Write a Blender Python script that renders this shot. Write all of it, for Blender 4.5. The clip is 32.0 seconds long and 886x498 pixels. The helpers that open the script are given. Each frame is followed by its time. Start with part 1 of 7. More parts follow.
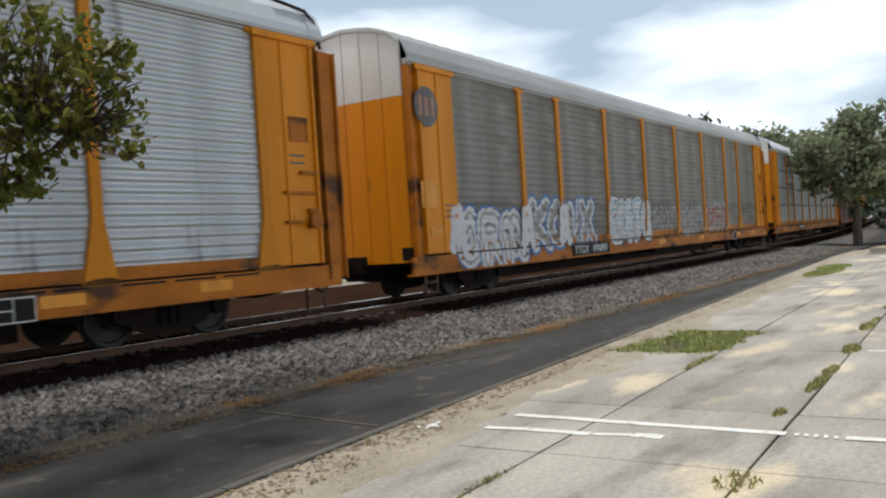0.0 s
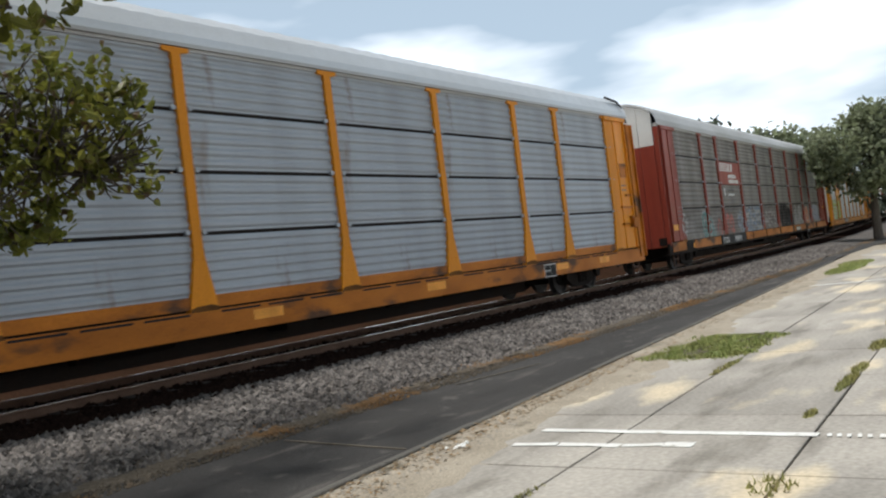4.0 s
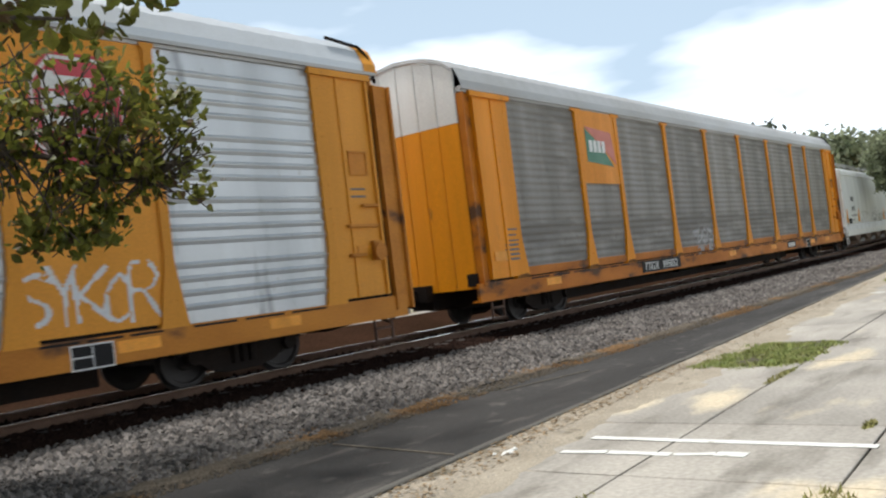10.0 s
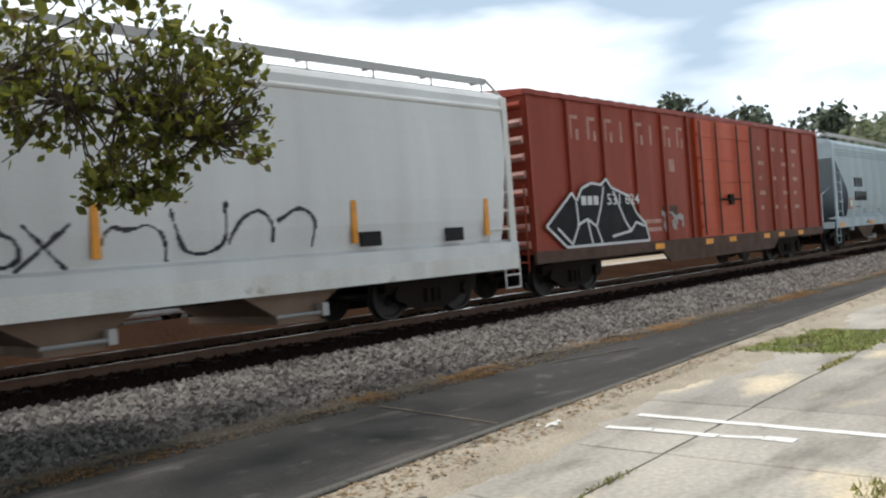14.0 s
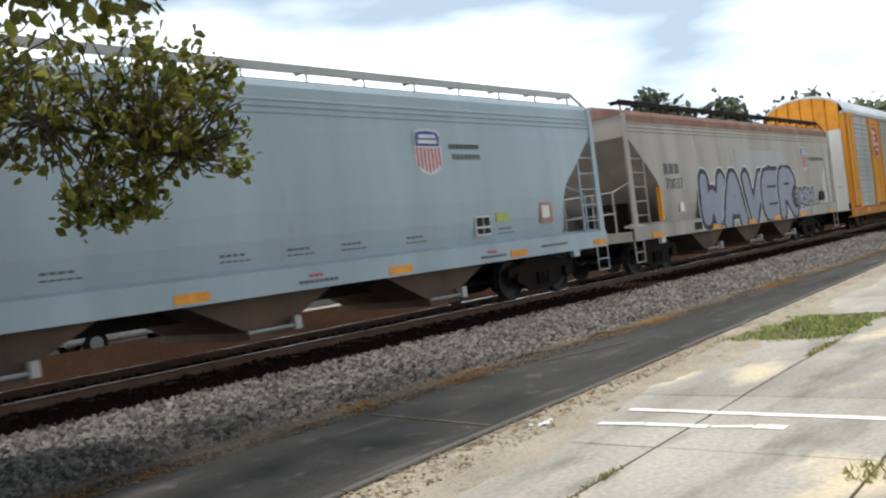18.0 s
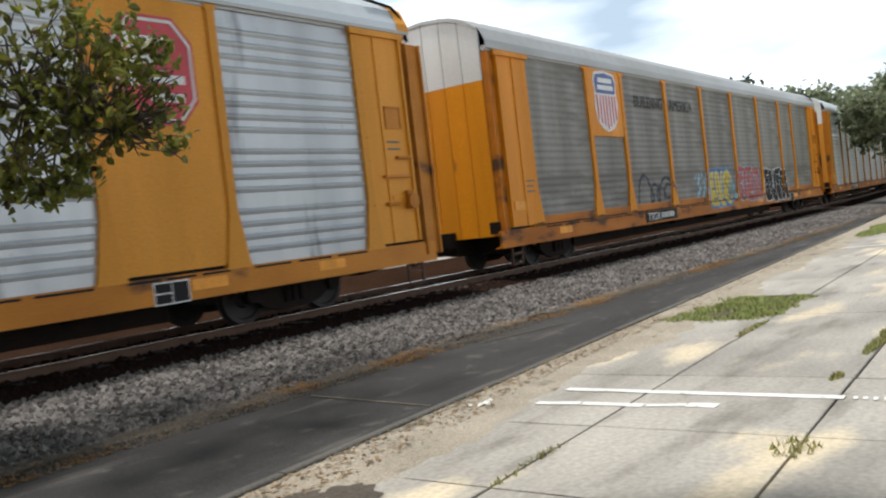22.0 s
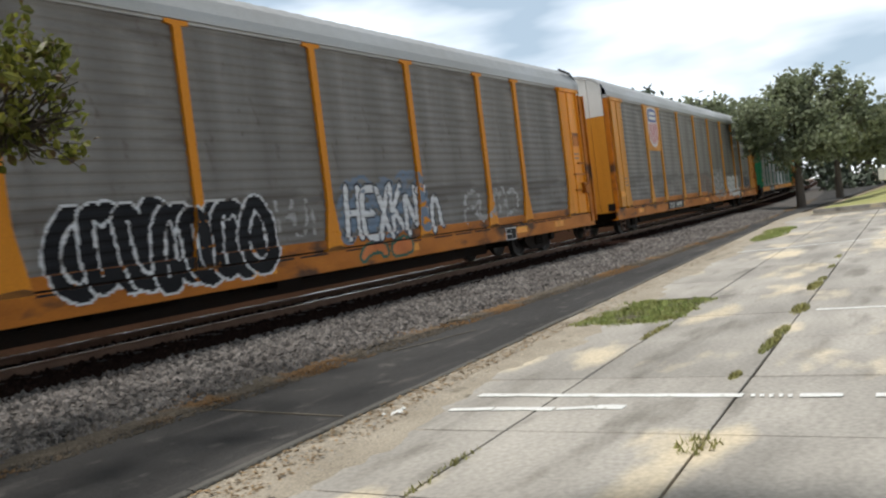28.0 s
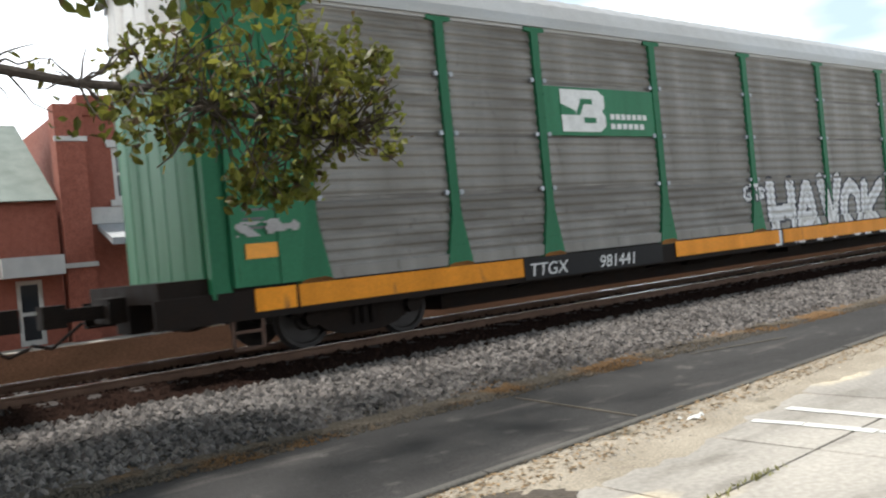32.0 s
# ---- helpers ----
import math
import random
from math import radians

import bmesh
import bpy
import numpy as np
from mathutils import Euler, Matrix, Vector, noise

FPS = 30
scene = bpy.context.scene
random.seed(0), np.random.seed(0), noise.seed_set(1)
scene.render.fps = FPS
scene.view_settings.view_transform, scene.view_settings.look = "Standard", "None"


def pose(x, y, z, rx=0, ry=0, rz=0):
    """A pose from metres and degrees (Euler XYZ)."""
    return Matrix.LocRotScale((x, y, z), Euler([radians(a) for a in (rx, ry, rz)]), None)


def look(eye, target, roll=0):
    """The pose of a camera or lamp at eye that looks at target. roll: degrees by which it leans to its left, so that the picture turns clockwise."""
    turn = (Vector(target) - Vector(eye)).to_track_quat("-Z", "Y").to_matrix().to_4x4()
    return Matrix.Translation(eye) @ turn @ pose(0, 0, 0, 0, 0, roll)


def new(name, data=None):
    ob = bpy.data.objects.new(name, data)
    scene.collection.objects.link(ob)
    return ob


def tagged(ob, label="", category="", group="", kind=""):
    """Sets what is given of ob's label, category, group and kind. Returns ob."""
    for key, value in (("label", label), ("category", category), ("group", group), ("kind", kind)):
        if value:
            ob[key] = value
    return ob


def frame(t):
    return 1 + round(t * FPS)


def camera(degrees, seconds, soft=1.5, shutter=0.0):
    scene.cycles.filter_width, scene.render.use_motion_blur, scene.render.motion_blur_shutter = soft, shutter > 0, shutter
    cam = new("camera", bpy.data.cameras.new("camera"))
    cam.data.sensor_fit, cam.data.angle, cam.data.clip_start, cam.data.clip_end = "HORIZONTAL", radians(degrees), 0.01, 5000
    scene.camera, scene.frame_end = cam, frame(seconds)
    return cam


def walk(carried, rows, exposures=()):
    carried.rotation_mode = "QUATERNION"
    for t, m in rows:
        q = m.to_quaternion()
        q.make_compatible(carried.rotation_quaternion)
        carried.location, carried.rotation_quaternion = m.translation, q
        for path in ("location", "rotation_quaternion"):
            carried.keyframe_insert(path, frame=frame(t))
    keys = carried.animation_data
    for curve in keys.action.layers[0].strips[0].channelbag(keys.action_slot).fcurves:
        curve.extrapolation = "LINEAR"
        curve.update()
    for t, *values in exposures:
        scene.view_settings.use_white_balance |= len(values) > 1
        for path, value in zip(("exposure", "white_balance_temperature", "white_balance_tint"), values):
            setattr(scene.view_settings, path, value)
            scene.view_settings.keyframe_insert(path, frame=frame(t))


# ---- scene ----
cam = camera(55.89, 32.0, soft=2.2, shutter=0.12)
# seconds, yaw, pitch, roll of the camera that stands by the track
TURNS = [
    (0.0, -54.67, -0.45, -3.66),
    (0.5, -56.10, -0.09, -4.40),
    (1.0, -55.01, 0.12, -5.46),
    (1.5, -55.39, -0.08, -5.39),
    (2.0, -54.14, 0.67, -6.03),
    (2.5, -54.68, 0.39, -6.15),
    (4.5, -53.15, 1.36, -6.95),
    (5.0, -52.25, 1.84, -6.14),
    (5.5, -52.04, 2.04, -6.88),
    (6.0, -52.32, 1.95, -6.60),
    (6.5, -51.50, 1.12, -6.41),
    (7.0, -51.62, 1.48, -7.05),
    (7.5, -51.04, 2.69, -6.38),
    (8.0, -48.51, 3.29, -6.77),
    (8.5, -47.99, 2.20, -6.48),
    (9.0, -48.06, 1.23, -5.73),
    (9.5, -49.08, 1.75, -6.59),
    (10.0, -50.41, 1.74, -6.81),
    (10.5, -47.16, 2.26, -5.73),
    (11.0, -44.66, 1.32, -6.12),
    (11.5, -45.17, 1.87, -5.61),
    (12.0, -45.36, 0.53, -4.96),
    (12.5, -45.49, 0.28, -5.39),
    (13.0, -45.85, 0.04, -4.55),
    (13.5, -46.17, -0.13, -4.55),
    (14.0, -46.62, -0.06, -4.25),
    (14.5, -47.37, 0.44, -4.81),
    (16.5, -44.22, -1.19, -6.93),
    (17.0, -46.15, -0.45, -6.65),
    (17.5, -46.43, -0.23, -6.85),
    (18.0, -47.73, 0.13, -6.95),
    (18.5, -45.36, -0.10, -7.36),
    (19.0, -41.54, -0.44, -7.09),
    (19.5, -39.60, 0.90, -7.66),
    (20.0, -43.08, 1.05, -6.84),
    (20.5, -46.32, -0.17, -6.57),
    (21.0, -47.30, -0.40, -6.61),
    (21.5, -49.02, -0.73, -6.65),
    (22.0, -51.58, -1.61, -6.56),
    (22.5, -53.44, -2.40, -5.96),
    (23.0, -54.75, -2.86, -4.79),
    (23.5, -55.18, -2.41, -4.00),
    (24.0, -55.86, -1.40, -4.04),
    (24.5, -57.11, -1.19, -4.13),
    (25.0, -57.47, -2.11, -3.60),
    (25.5, -59.39, -1.39, -5.54),
    (27.5, -58.44, -1.12, -7.16),
    (28.0, -57.68, -1.77, -7.04),
    (28.5, -58.00, -0.93, -6.56),
    (29.0, -56.93, -0.58, -6.63),
    (29.5, -51.57, -1.19, -6.87),
    (30.0, -47.50, -1.16, -5.57),
    (30.5, -46.53, -0.92, -5.68),
    (31.0, -45.02, -0.92, -6.16),
    (31.5, -42.23, -0.92, -6.59),
    (32.0, -37.54, 0.14, -5.56),
]
# the plan is drawn in units of 0.92 m
PLAN = 0.92
EYE = (0.0, 0.0, 1.65 * PLAN)
PATH = []
for t, yaw, pitch, roll in TURNS:
    PATH.append((t, Matrix.Translation(EYE) @ Euler((0, 0, radians(yaw))).to_matrix().to_4x4()
                 @ Euler((radians(90 + pitch), 0, 0)).to_matrix().to_4x4() @ Euler((0, 0, radians(roll))).to_matrix().to_4x4()))
walk(cam, PATH, exposures=[(0, -0.02), (2, 0.0), (5, 0.12), (6, 0.28), (7, 0.40), (8, 0.5), (9, 0.36), (10, 0.3), (11, 0.34), (12, 0.42), (13, 0.36), (14, 0.16), (16.5, 0.28), (17, 0.28), (18, 0.24), (19, 0.28), (20, 0.42), (22, 0.24), (24, 0.26), (25, 0.2), (28, 0.04), (29, 0.03), (30, 0.18), (31, 0.36), (32, 0.6)])

# ---- sky, sun ----
SUN_ELEV, SUN_AZ = radians(77.5), radians(128)
world = bpy.data.worlds.new("world")
scene.world = world
world.use_nodes = True
wn, wl = world.node_tree.nodes, world.node_tree.links
wn.clear()
w_out = wn.new("ShaderNodeOutputWorld")
w_bg = wn.new("ShaderNodeBackground")
w_sky = wn.new("ShaderNodeTexSky")
w_sky.sky_type = "NISHITA"
w_sky.sun_disc = False
w_sky.sun_elevation = SUN_ELEV
w_sky.sun_rotation = radians(90) - SUN_AZ
w_tc = wn.new("ShaderNodeTexCoord")
w_map = wn.new("ShaderNodeMapping")
w_map.inputs["Scale"].default_value = (1.0, 1.0, 3.4)
w_map.inputs["Location"].default_value = (5.3, 1.4, 0.55)
w_noise = wn.new("ShaderNodeTexNoise")
w_noise.inputs["Scale"].default_value = 1.9
w_noise.inputs["Detail"].default_value = 5.0
w_noise.inputs["Roughness"].default_value = 0.48
w_sep = wn.new("ShaderNodeSeparateXYZ")
w_fall = wn.new("ShaderNodeMapRange")
w_fall.interpolation_type = "SMOOTHSTEP"
w_fall.inputs["From Min"].default_value, w_fall.inputs["From Max"].default_value = 0.22, 1.0
w_fall.inputs["To Min"].default_value, w_fall.inputs["To Max"].default_value = 1.0, 0.30
w_dim = wn.new("ShaderNodeVectorMath")
w_dim.operation = "SCALE"
w_ramp = wn.new("ShaderNodeValToRGB")
w_ramp.color_ramp.elements[0].position = 0.40
w_ramp.color_ramp.elements[0].color = (0.37, 0.465, 0.56, 1)
w_ramp.color_ramp.elements[1].position = 0.62
w_ramp.color_ramp.elements[1].color = (1.34, 1.38, 1.43, 1)
w_scale = wn.new("ShaderNodeVectorMath")
w_scale.operation = "SCALE"
w_scale.inputs["Scale"].default_value = 0.08
w_mix = wn.new("ShaderNodeMix")
w_mix.data_type = "RGBA"
w_mix.inputs["Factor"].default_value = 0.86
wl.new(w_tc.outputs["Generated"], w_map.inputs["Vector"])
wl.new(w_map.outputs["Vector"], w_noise.inputs["Vector"])
# whiter clouds on the sun's side, behind the eye and along the hazy horizon
w_dot = wn.new("ShaderNodeVectorMath")
w_dot.operation = "DOT_PRODUCT"
w_dot.inputs[1].default_value = (-0.20, 0.42, 0.0)
w_back = wn.new("ShaderNodeMath")
w_back.operation = "MULTIPLY"
w_back.inputs[1].default_value = -0.25
w_abs = wn.new("ShaderNodeMath")
w_abs.operation = "MAXIMUM"
w_high = wn.new("ShaderNodeMath")
w_high.operation = "MULTIPLY_ADD"
w_high.inputs[1].default_value = -1.0
w_low = wn.new("ShaderNodeMath")
w_low.operation = "MINIMUM"
w_low.inputs[1].default_value = 0.30
w_sum = wn.new("ShaderNodeMath")
w_sum.operation = "ADD"
w_lift = wn.new("ShaderNodeMath")
w_lift.operation = "ADD"
w_lift.inputs[1].default_value = 0.085
wl.new(w_tc.outputs["Generated"], w_dot.inputs[0])
wl.new(w_noise.outputs["Fac"], w_sum.inputs[0])
wl.new(w_dot.outputs["Value"], w_back.inputs[0])
wl.new(w_dot.outputs["Value"], w_abs.inputs[0])
wl.new(w_back.outputs["Value"], w_abs.inputs[1])
wl.new(w_sep.outputs["Z"], w_low.inputs[0])
wl.new(w_low.outputs["Value"], w_high.inputs[0])
wl.new(w_abs.outputs["Value"], w_high.inputs[2])
wl.new(w_high.outputs["Value"], w_sum.inputs[1])
wl.new(w_sum.outputs["Value"], w_lift.inputs[0])
wl.new(w_lift.outputs["Value"], w_ramp.inputs["Fac"])
wl.new(w_sky.outputs["Color"], w_scale.inputs[0])
wl.new(w_scale.outputs["Vector"], w_mix.inputs["A"])
wl.new(w_ramp.outputs["Color"], w_mix.inputs["B"])
wl.new(w_tc.outputs["Generated"], w_sep.inputs["Vector"])
wl.new(w_sep.outputs["Z"], w_fall.inputs["Value"])
wl.new(w_mix.outputs["Result"], w_dim.inputs[0])
wl.new(w_fall.outputs["Result"], w_dim.inputs["Scale"])
wl.new(w_dim.outputs["Vector"], w_bg.inputs["Color"])
wl.new(w_bg.outputs["Background"], w_out.inputs["Surface"])
w_bg.inputs["Strength"].default_value = 1.42
sun = new("sun", bpy.data.lights.new("sun", "SUN"))
sun.data.energy = 3.9
sun.data.angle = radians(4.0)
sun.data.color = (1.0, 0.985, 0.965)
sun_from = Vector((math.cos(SUN_ELEV) * math.cos(SUN_AZ), math.cos(SUN_ELEV) * math.sin(SUN_AZ), math.sin(SUN_ELEV)))
sun.matrix_world = look(sun_from * 60, (0, 0, 0))


# ---- materials ----
def material(name, colour, rough=0.6, metal=0.0, second=None, amount=0.5, scale=2.0, stretch=(1, 1, 1), grain=0.12,
             grain_scale=40.0, bump=0.1, third=None, third_cut=0.62, third_scale=1.3, third_stretch=(1, 1, 1), vary=0.0, island=False, shine=0.5, fourth=None, fourth_cut=0.6, fourth_scale=2.0, fourth_stretch=(1, 1, 1)):
    """A surface with broad patches of a second colour, blotches of a third, fine grain and relief."""
    m = bpy.data.materials.new(name)
    m.use_nodes = True
    nodes, links = m.node_tree.nodes, m.node_tree.links
    bsdf = nodes["Principled BSDF"]
    bsdf.inputs["Metallic"].default_value = metal
    bsdf.inputs["Specular IOR Level"].default_value = shine
    tc = nodes.new("ShaderNodeTexCoord")

    def noise_of(size, way, detail=4.0):
        mp = nodes.new("ShaderNodeMapping")
        mp.inputs["Scale"].default_value = way
        links.new(tc.outputs["Object"], mp.inputs["Vector"])
        n = nodes.new("ShaderNodeTexNoise")
        n.inputs["Scale"].default_value = size
        n.inputs["Detail"].default_value = detail
        links.new(mp.outputs["Vector"], n.inputs["Vector"])
        return n.outputs["Fac"]

    def ramp_of(fac, a, b):
        r = nodes.new("ShaderNodeMapRange")
        r.inputs["From Min"].default_value = a
        r.inputs["From Max"].default_value = b
        links.new(fac, r.inputs["Value"])
        return r.outputs["Result"]

    def mix_of(fac, a, b):
        mx = nodes.new("ShaderNodeMix")
        mx.data_type = "RGBA"
        links.new(fac, mx.inputs["Factor"])
        for sock, val in (("A", a), ("B", b)):
            if isinstance(val, tuple):
                mx.inputs[sock].default_value = (*val, 1)
            else:
                links.new(val, mx.inputs[sock])
        return mx.outputs["Result"]

    second = second or tuple(c * 0.6 for c in colour)
    broad = ramp_of(noise_of(scale, stretch), 0.5 - amount * 0.5, 1.15 - amount * 0.5)
    col = mix_of(broad, colour, second)
    if third:
        blot = ramp_of(noise_of(third_scale, third_stretch, 8.0), third_cut, third_cut + 0.09)
        col = mix_of(blot, col, third)
    if fourth:
        spots = ramp_of(noise_of(fourth_scale, fourth_stretch, 10.0), fourth_cut, fourth_cut + 0.12)
        col = mix_of(spots, col, fourth)
    fine = noise_of(grain_scale, (1, 1, 1), 3.0)
    hsv = nodes.new("ShaderNodeHueSaturation")
    links.new(col, hsv.inputs["Color"])
    val = nodes.new("ShaderNodeMapRange")
    val.inputs["From Min"].default_value, val.inputs["From Max"].default_value = 0.3, 0.7
    val.inputs["To Min"].default_value, val.inputs["To Max"].default_value = 1 - grain, 1 + grain
    links.new(fine, val.inputs["Value"])
    out = val.outputs["Result"]
    if vary:
        if island:
            info = nodes.new("ShaderNodeNewGeometry").outputs["Random Per Island"]
        else:
            info = nodes.new("ShaderNodeObjectInfo").outputs["Random"]
        vr = nodes.new("ShaderNodeMapRange")
        vr.inputs["To Min"].default_value, vr.inputs["To Max"].default_value = 1 - vary, 1 + vary
        links.new(info, vr.inputs["Value"])
        mul = nodes.new("ShaderNodeMath")
        mul.operation = "MULTIPLY"
        links.new(out, mul.inputs[0])
        links.new(vr.outputs["Result"], mul.inputs[1])
        out = mul.outputs["Value"]
    links.new(out, hsv.inputs["Value"])
    links.new(hsv.outputs["Color"], bsdf.inputs["Base Color"])
    rr = nodes.new("ShaderNodeMapRange")
    rr.inputs["To Min"].default_value, rr.inputs["To Max"].default_value = max(rough - 0.12, 0.02), min(rough + 0.15, 1)
    links.new(broad, rr.inputs["Value"])
    links.new(rr.outputs["Result"], bsdf.inputs["Roughness"])
    if bump:
        bp = nodes.new("ShaderNodeBump")
        bp.inputs["Strength"].default_value = bump
        bp.inputs["Distance"].default_value = 0.02
        links.new(fine, bp.inputs["Height"])
        links.new(bp.outputs["Normal"], bsdf.inputs["Normal"])
    return m


STREAK = (2.2, 2.2, 0.22)
RUST = (0.16, 0.065, 0.025)


def car_paint(name, colour, dirt=0.5, rust=0.66, rough=0.5, dark=0.55):
    return material(name, colour, rough, 0.0, tuple(c * dark for c in colour), dirt, 0.9, STREAK, 0.10, 30, 0.08,
                    RUST, rust, 1.6, (1.5, 1.5, 0.5), 0.06, shine=0.22)


yellow = car_paint("yellow_paint", (0.80, 0.285, 0.007), 0.5, 0.66, dark=0.62)
yellow_old = car_paint("old_yellow_paint", (0.70, 0.29, 0.03), 0.55, 0.66, dark=0.62)
yellow_sill = material("grimy_yellow_paint", (0.54, 0.172, 0.007), 0.55, 0.0, (0.23, 0.072, 0.012), 0.55, 0.7, (1.2, 2, 2.5), 0.14, 30, 0.1,
                       (0.09, 0.04, 0.018), 0.545, 1.1, (0.7, 1.5, 1.6), 0.06, shine=0.2)
ochre_sill = material("grimy_ochre_paint", (0.55, 0.215, 0.024), 0.55, 0.0, (0.34, 0.12, 0.02), 0.5, 0.7, (1.2, 2, 2.5), 0.12, 30, 0.1,
                      (0.12, 0.055, 0.025), 0.62, 1.1, (0.7, 1.5, 1.6), 0.06, shine=0.2)
ochre = car_paint("ochre_paint", (0.72, 0.30, 0.03), 0.4, 0.68, dark=0.7)
orange = material("orange_paint", (0.85, 0.33, 0.01), 0.5, vary=0.08, scale=4)
grimy = {yellow: yellow_sill, yellow_old: yellow_sill, ochre: ochre_sill}
oxide = car_paint("oxide_red_paint", (0.30, 0.052, 0.030), 0.5, 0.62)
green = car_paint("green_paint", (0.02, 0.17, 0.075), 0.45, 0.72, dark=0.55)
white_paint = material("white_paint", (0.72, 0.72, 0.68), 0.5, second=(0.55, 0.52, 0.46), amount=0.45, scale=1.2, stretch=STREAK,
                       third=(0.30, 0.22, 0.15), third_cut=0.68, third_scale=2.2)
zinc_bright = material("bright_galvanised_sheet", (0.52, 0.545, 0.56), 0.36, 0.3, (0.38, 0.40, 0.412), 0.5, 0.8, STREAK, 0.08, 60, 0.05,
                       (0.27, 0.28, 0.29), 0.62, 1.5, (1.5, 1.5, 0.3), 0.10, fourth=(0.30, 0.29, 0.27), fourth_cut=0.66, fourth_scale=9.0, fourth_stretch=(1.0, 1.0, 0.6))
zinc_blue = material("bluish_galvanised_sheet", (0.345, 0.375, 0.405), 0.5, 0.15, (0.29, 0.31, 0.33), 0.5, 0.8, STREAK, 0.08, 60, 0.05,
                     (0.22, 0.20, 0.18), 0.64, 1.5, (1.5, 1.5, 0.3), 0.06)
zinc_grey = material("weathered_galvanised_sheet", (0.262, 0.248, 0.224), 0.6, 0.1, (0.150, 0.137, 0.119), 0.6, 0.9, STREAK, 0.14, 60, 0.05,
                     (0.145, 0.132, 0.114), 0.52, 1.1, (0.35, 1.5, 1.9), 0.12, fourth=(0.12, 0.105, 0.09), fourth_cut=0.63, fourth_scale=5.0, fourth_stretch=(1.2, 1.2, 0.5))
zinc_dark = material("sooty_galvanised_sheet", (0.205, 0.190, 0.170), 0.65, 0.05, (0.118, 0.107, 0.094), 0.5, 0.9, STREAK, 0.12, 60, 0.05,
                     (0.112, 0.098, 0.085), 0.55, 1.1, (0.35, 1.5, 1.9), 0.12, fourth=(0.085, 0.066, 0.052), fourth_cut=0.62, fourth_scale=5.0, fourth_stretch=(1.2, 1.2, 0.5))
foot_rust = material("rusty_soot_on_paint", (0.20, 0.085, 0.02), 0.8, 0.0, (0.09, 0.045, 0.022), 0.55, 3.0, (1, 1, 1), 0.2, 40, 0.1, vary=0.3, shine=0.1)
roof_light = material("light_roof_sheet", (0.62, 0.64, 0.65), 0.4, 0.3, (0.5, 0.51, 0.51), 0.5, 0.7, (0.6, 2, 2), 0.06)
roof_grey = material("grey_roof_sheet", (0.42, 0.42, 0.41), 0.5, 0.2, (0.32, 0.31, 0.29), 0.5, 0.7, (0.6, 2, 2), 0.08)
dark_steel = material("grimy_dark_steel", (0.012, 0.010, 0.009), 0.75, 0.1, (0.024, 0.016, 0.012), 0.5, 3.0, grain=0.25, shine=0.1)
rust_steel = material("rusty_brown_steel", (0.10, 0.05, 0.03), 0.8, 0.1, (0.05, 0.03, 0.022), 0.5, 3.0, grain=0.25)
wheel_steel = material("wheel_steel", (0.022, 0.018, 0.016), 0.65, 0.2, (0.014, 0.011, 0.010), 0.5, 4.0)
rail_steel = material("rusty_rail_web_steel", (0.105, 0.054, 0.030), 0.8, 0.1, (0.065, 0.033, 0.020), 0.5, 3.0)
rail_top = material("polished_rail_head", (0.62, 0.62, 0.62), 0.22, 1.0, (0.5, 0.5, 0.5), grain=0.04, bump=0.02)
black_paint = material("black_paint", (0.010, 0.010, 0.011), 0.6, second=(0.022, 0.020, 0.019), shine=0.15)
sign_white = material("white_lettering", (0.70, 0.70, 0.68), 0.5, second=(0.5, 0.5, 0.48), scale=6)
sign_grey = material("faded_grey_lettering", (0.12, 0.12, 0.12), 0.6)
faded_pink = material("faded_lettering", (0.48, 0.30, 0.24), 0.7, second=(0.3, 0.13, 0.09), amount=0.7, scale=5)
logo_red = material("logo_red", (0.50, 0.025, 0.04), 0.45, second=(0.38, 0.03, 0.04))
logo_blue = material("logo_blue", (0.02, 0.05, 0.26), 0.45)
logo_green = material("logo_green", (0.03, 0.17, 0.09), 0.5)
logo_salmon = material("logo_salmon", (0.55, 0.14, 0.08), 0.5)
hopper_white = material("white_hopper_paint", (0.68, 0.69, 0.68), 0.5, 0.0, (0.53, 0.525, 0.50), 0.4, 0.7, STREAK, 0.05, 40, 0.04,
                        (0.40, 0.36, 0.31), 0.70, 1.3, (1.4, 1.4, 0.3))
hopper_blue = material("pale_blue_grey_hopper_paint", (0.375, 0.46, 0.505), 0.5, 0.0, (0.29, 0.35, 0.38), 0.5, 0.7, STREAK, 0.05, 40, 0.04,
                       (0.28, 0.27, 0.25), 0.68, 1.3, (1.4, 1.4, 0.3))
hopper_tan = material("dusty_tan_grey_hopper_paint", (0.45, 0.41, 0.355), 0.6, 0.0, (0.26, 0.23, 0.20), 0.5, 0.7, STREAK, 0.07, 40, 0.05,
                      (0.20, 0.11, 0.07), 0.66, 1.3, (1.4, 1.4, 0.3))
hopper_pale = material("pale_grey_repaint", (0.40, 0.41, 0.40), 0.55, 0.0, (0.33, 0.33, 0.32), 0.5, 1.0, STREAK, 0.06, 40, 0.04)
hopper_rust = material("rust_stained_roof_paint", (0.30, 0.17, 0.12), 0.7, 0.0, (0.16, 0.07, 0.045), 0.6, 1.2, (3, 3, 0.4), 0.15)
bay_brown = material("brown_hopper_bay_paint", (0.15, 0.08, 0.045), 0.75, 0.0, (0.05, 0.04, 0.035), 0.6, 1.2)
bay_tan = material("rust_stained_tan_bay_paint", (0.24, 0.17, 0.12), 0.75, 0.0, (0.12, 0.07, 0.045), 0.55, 1.2, (1, 1, 0.5))
box_red = car_paint("boxcar_red_paint", (0.29, 0.050, 0.026), 0.45, 0.64, 0.6, 0.55)
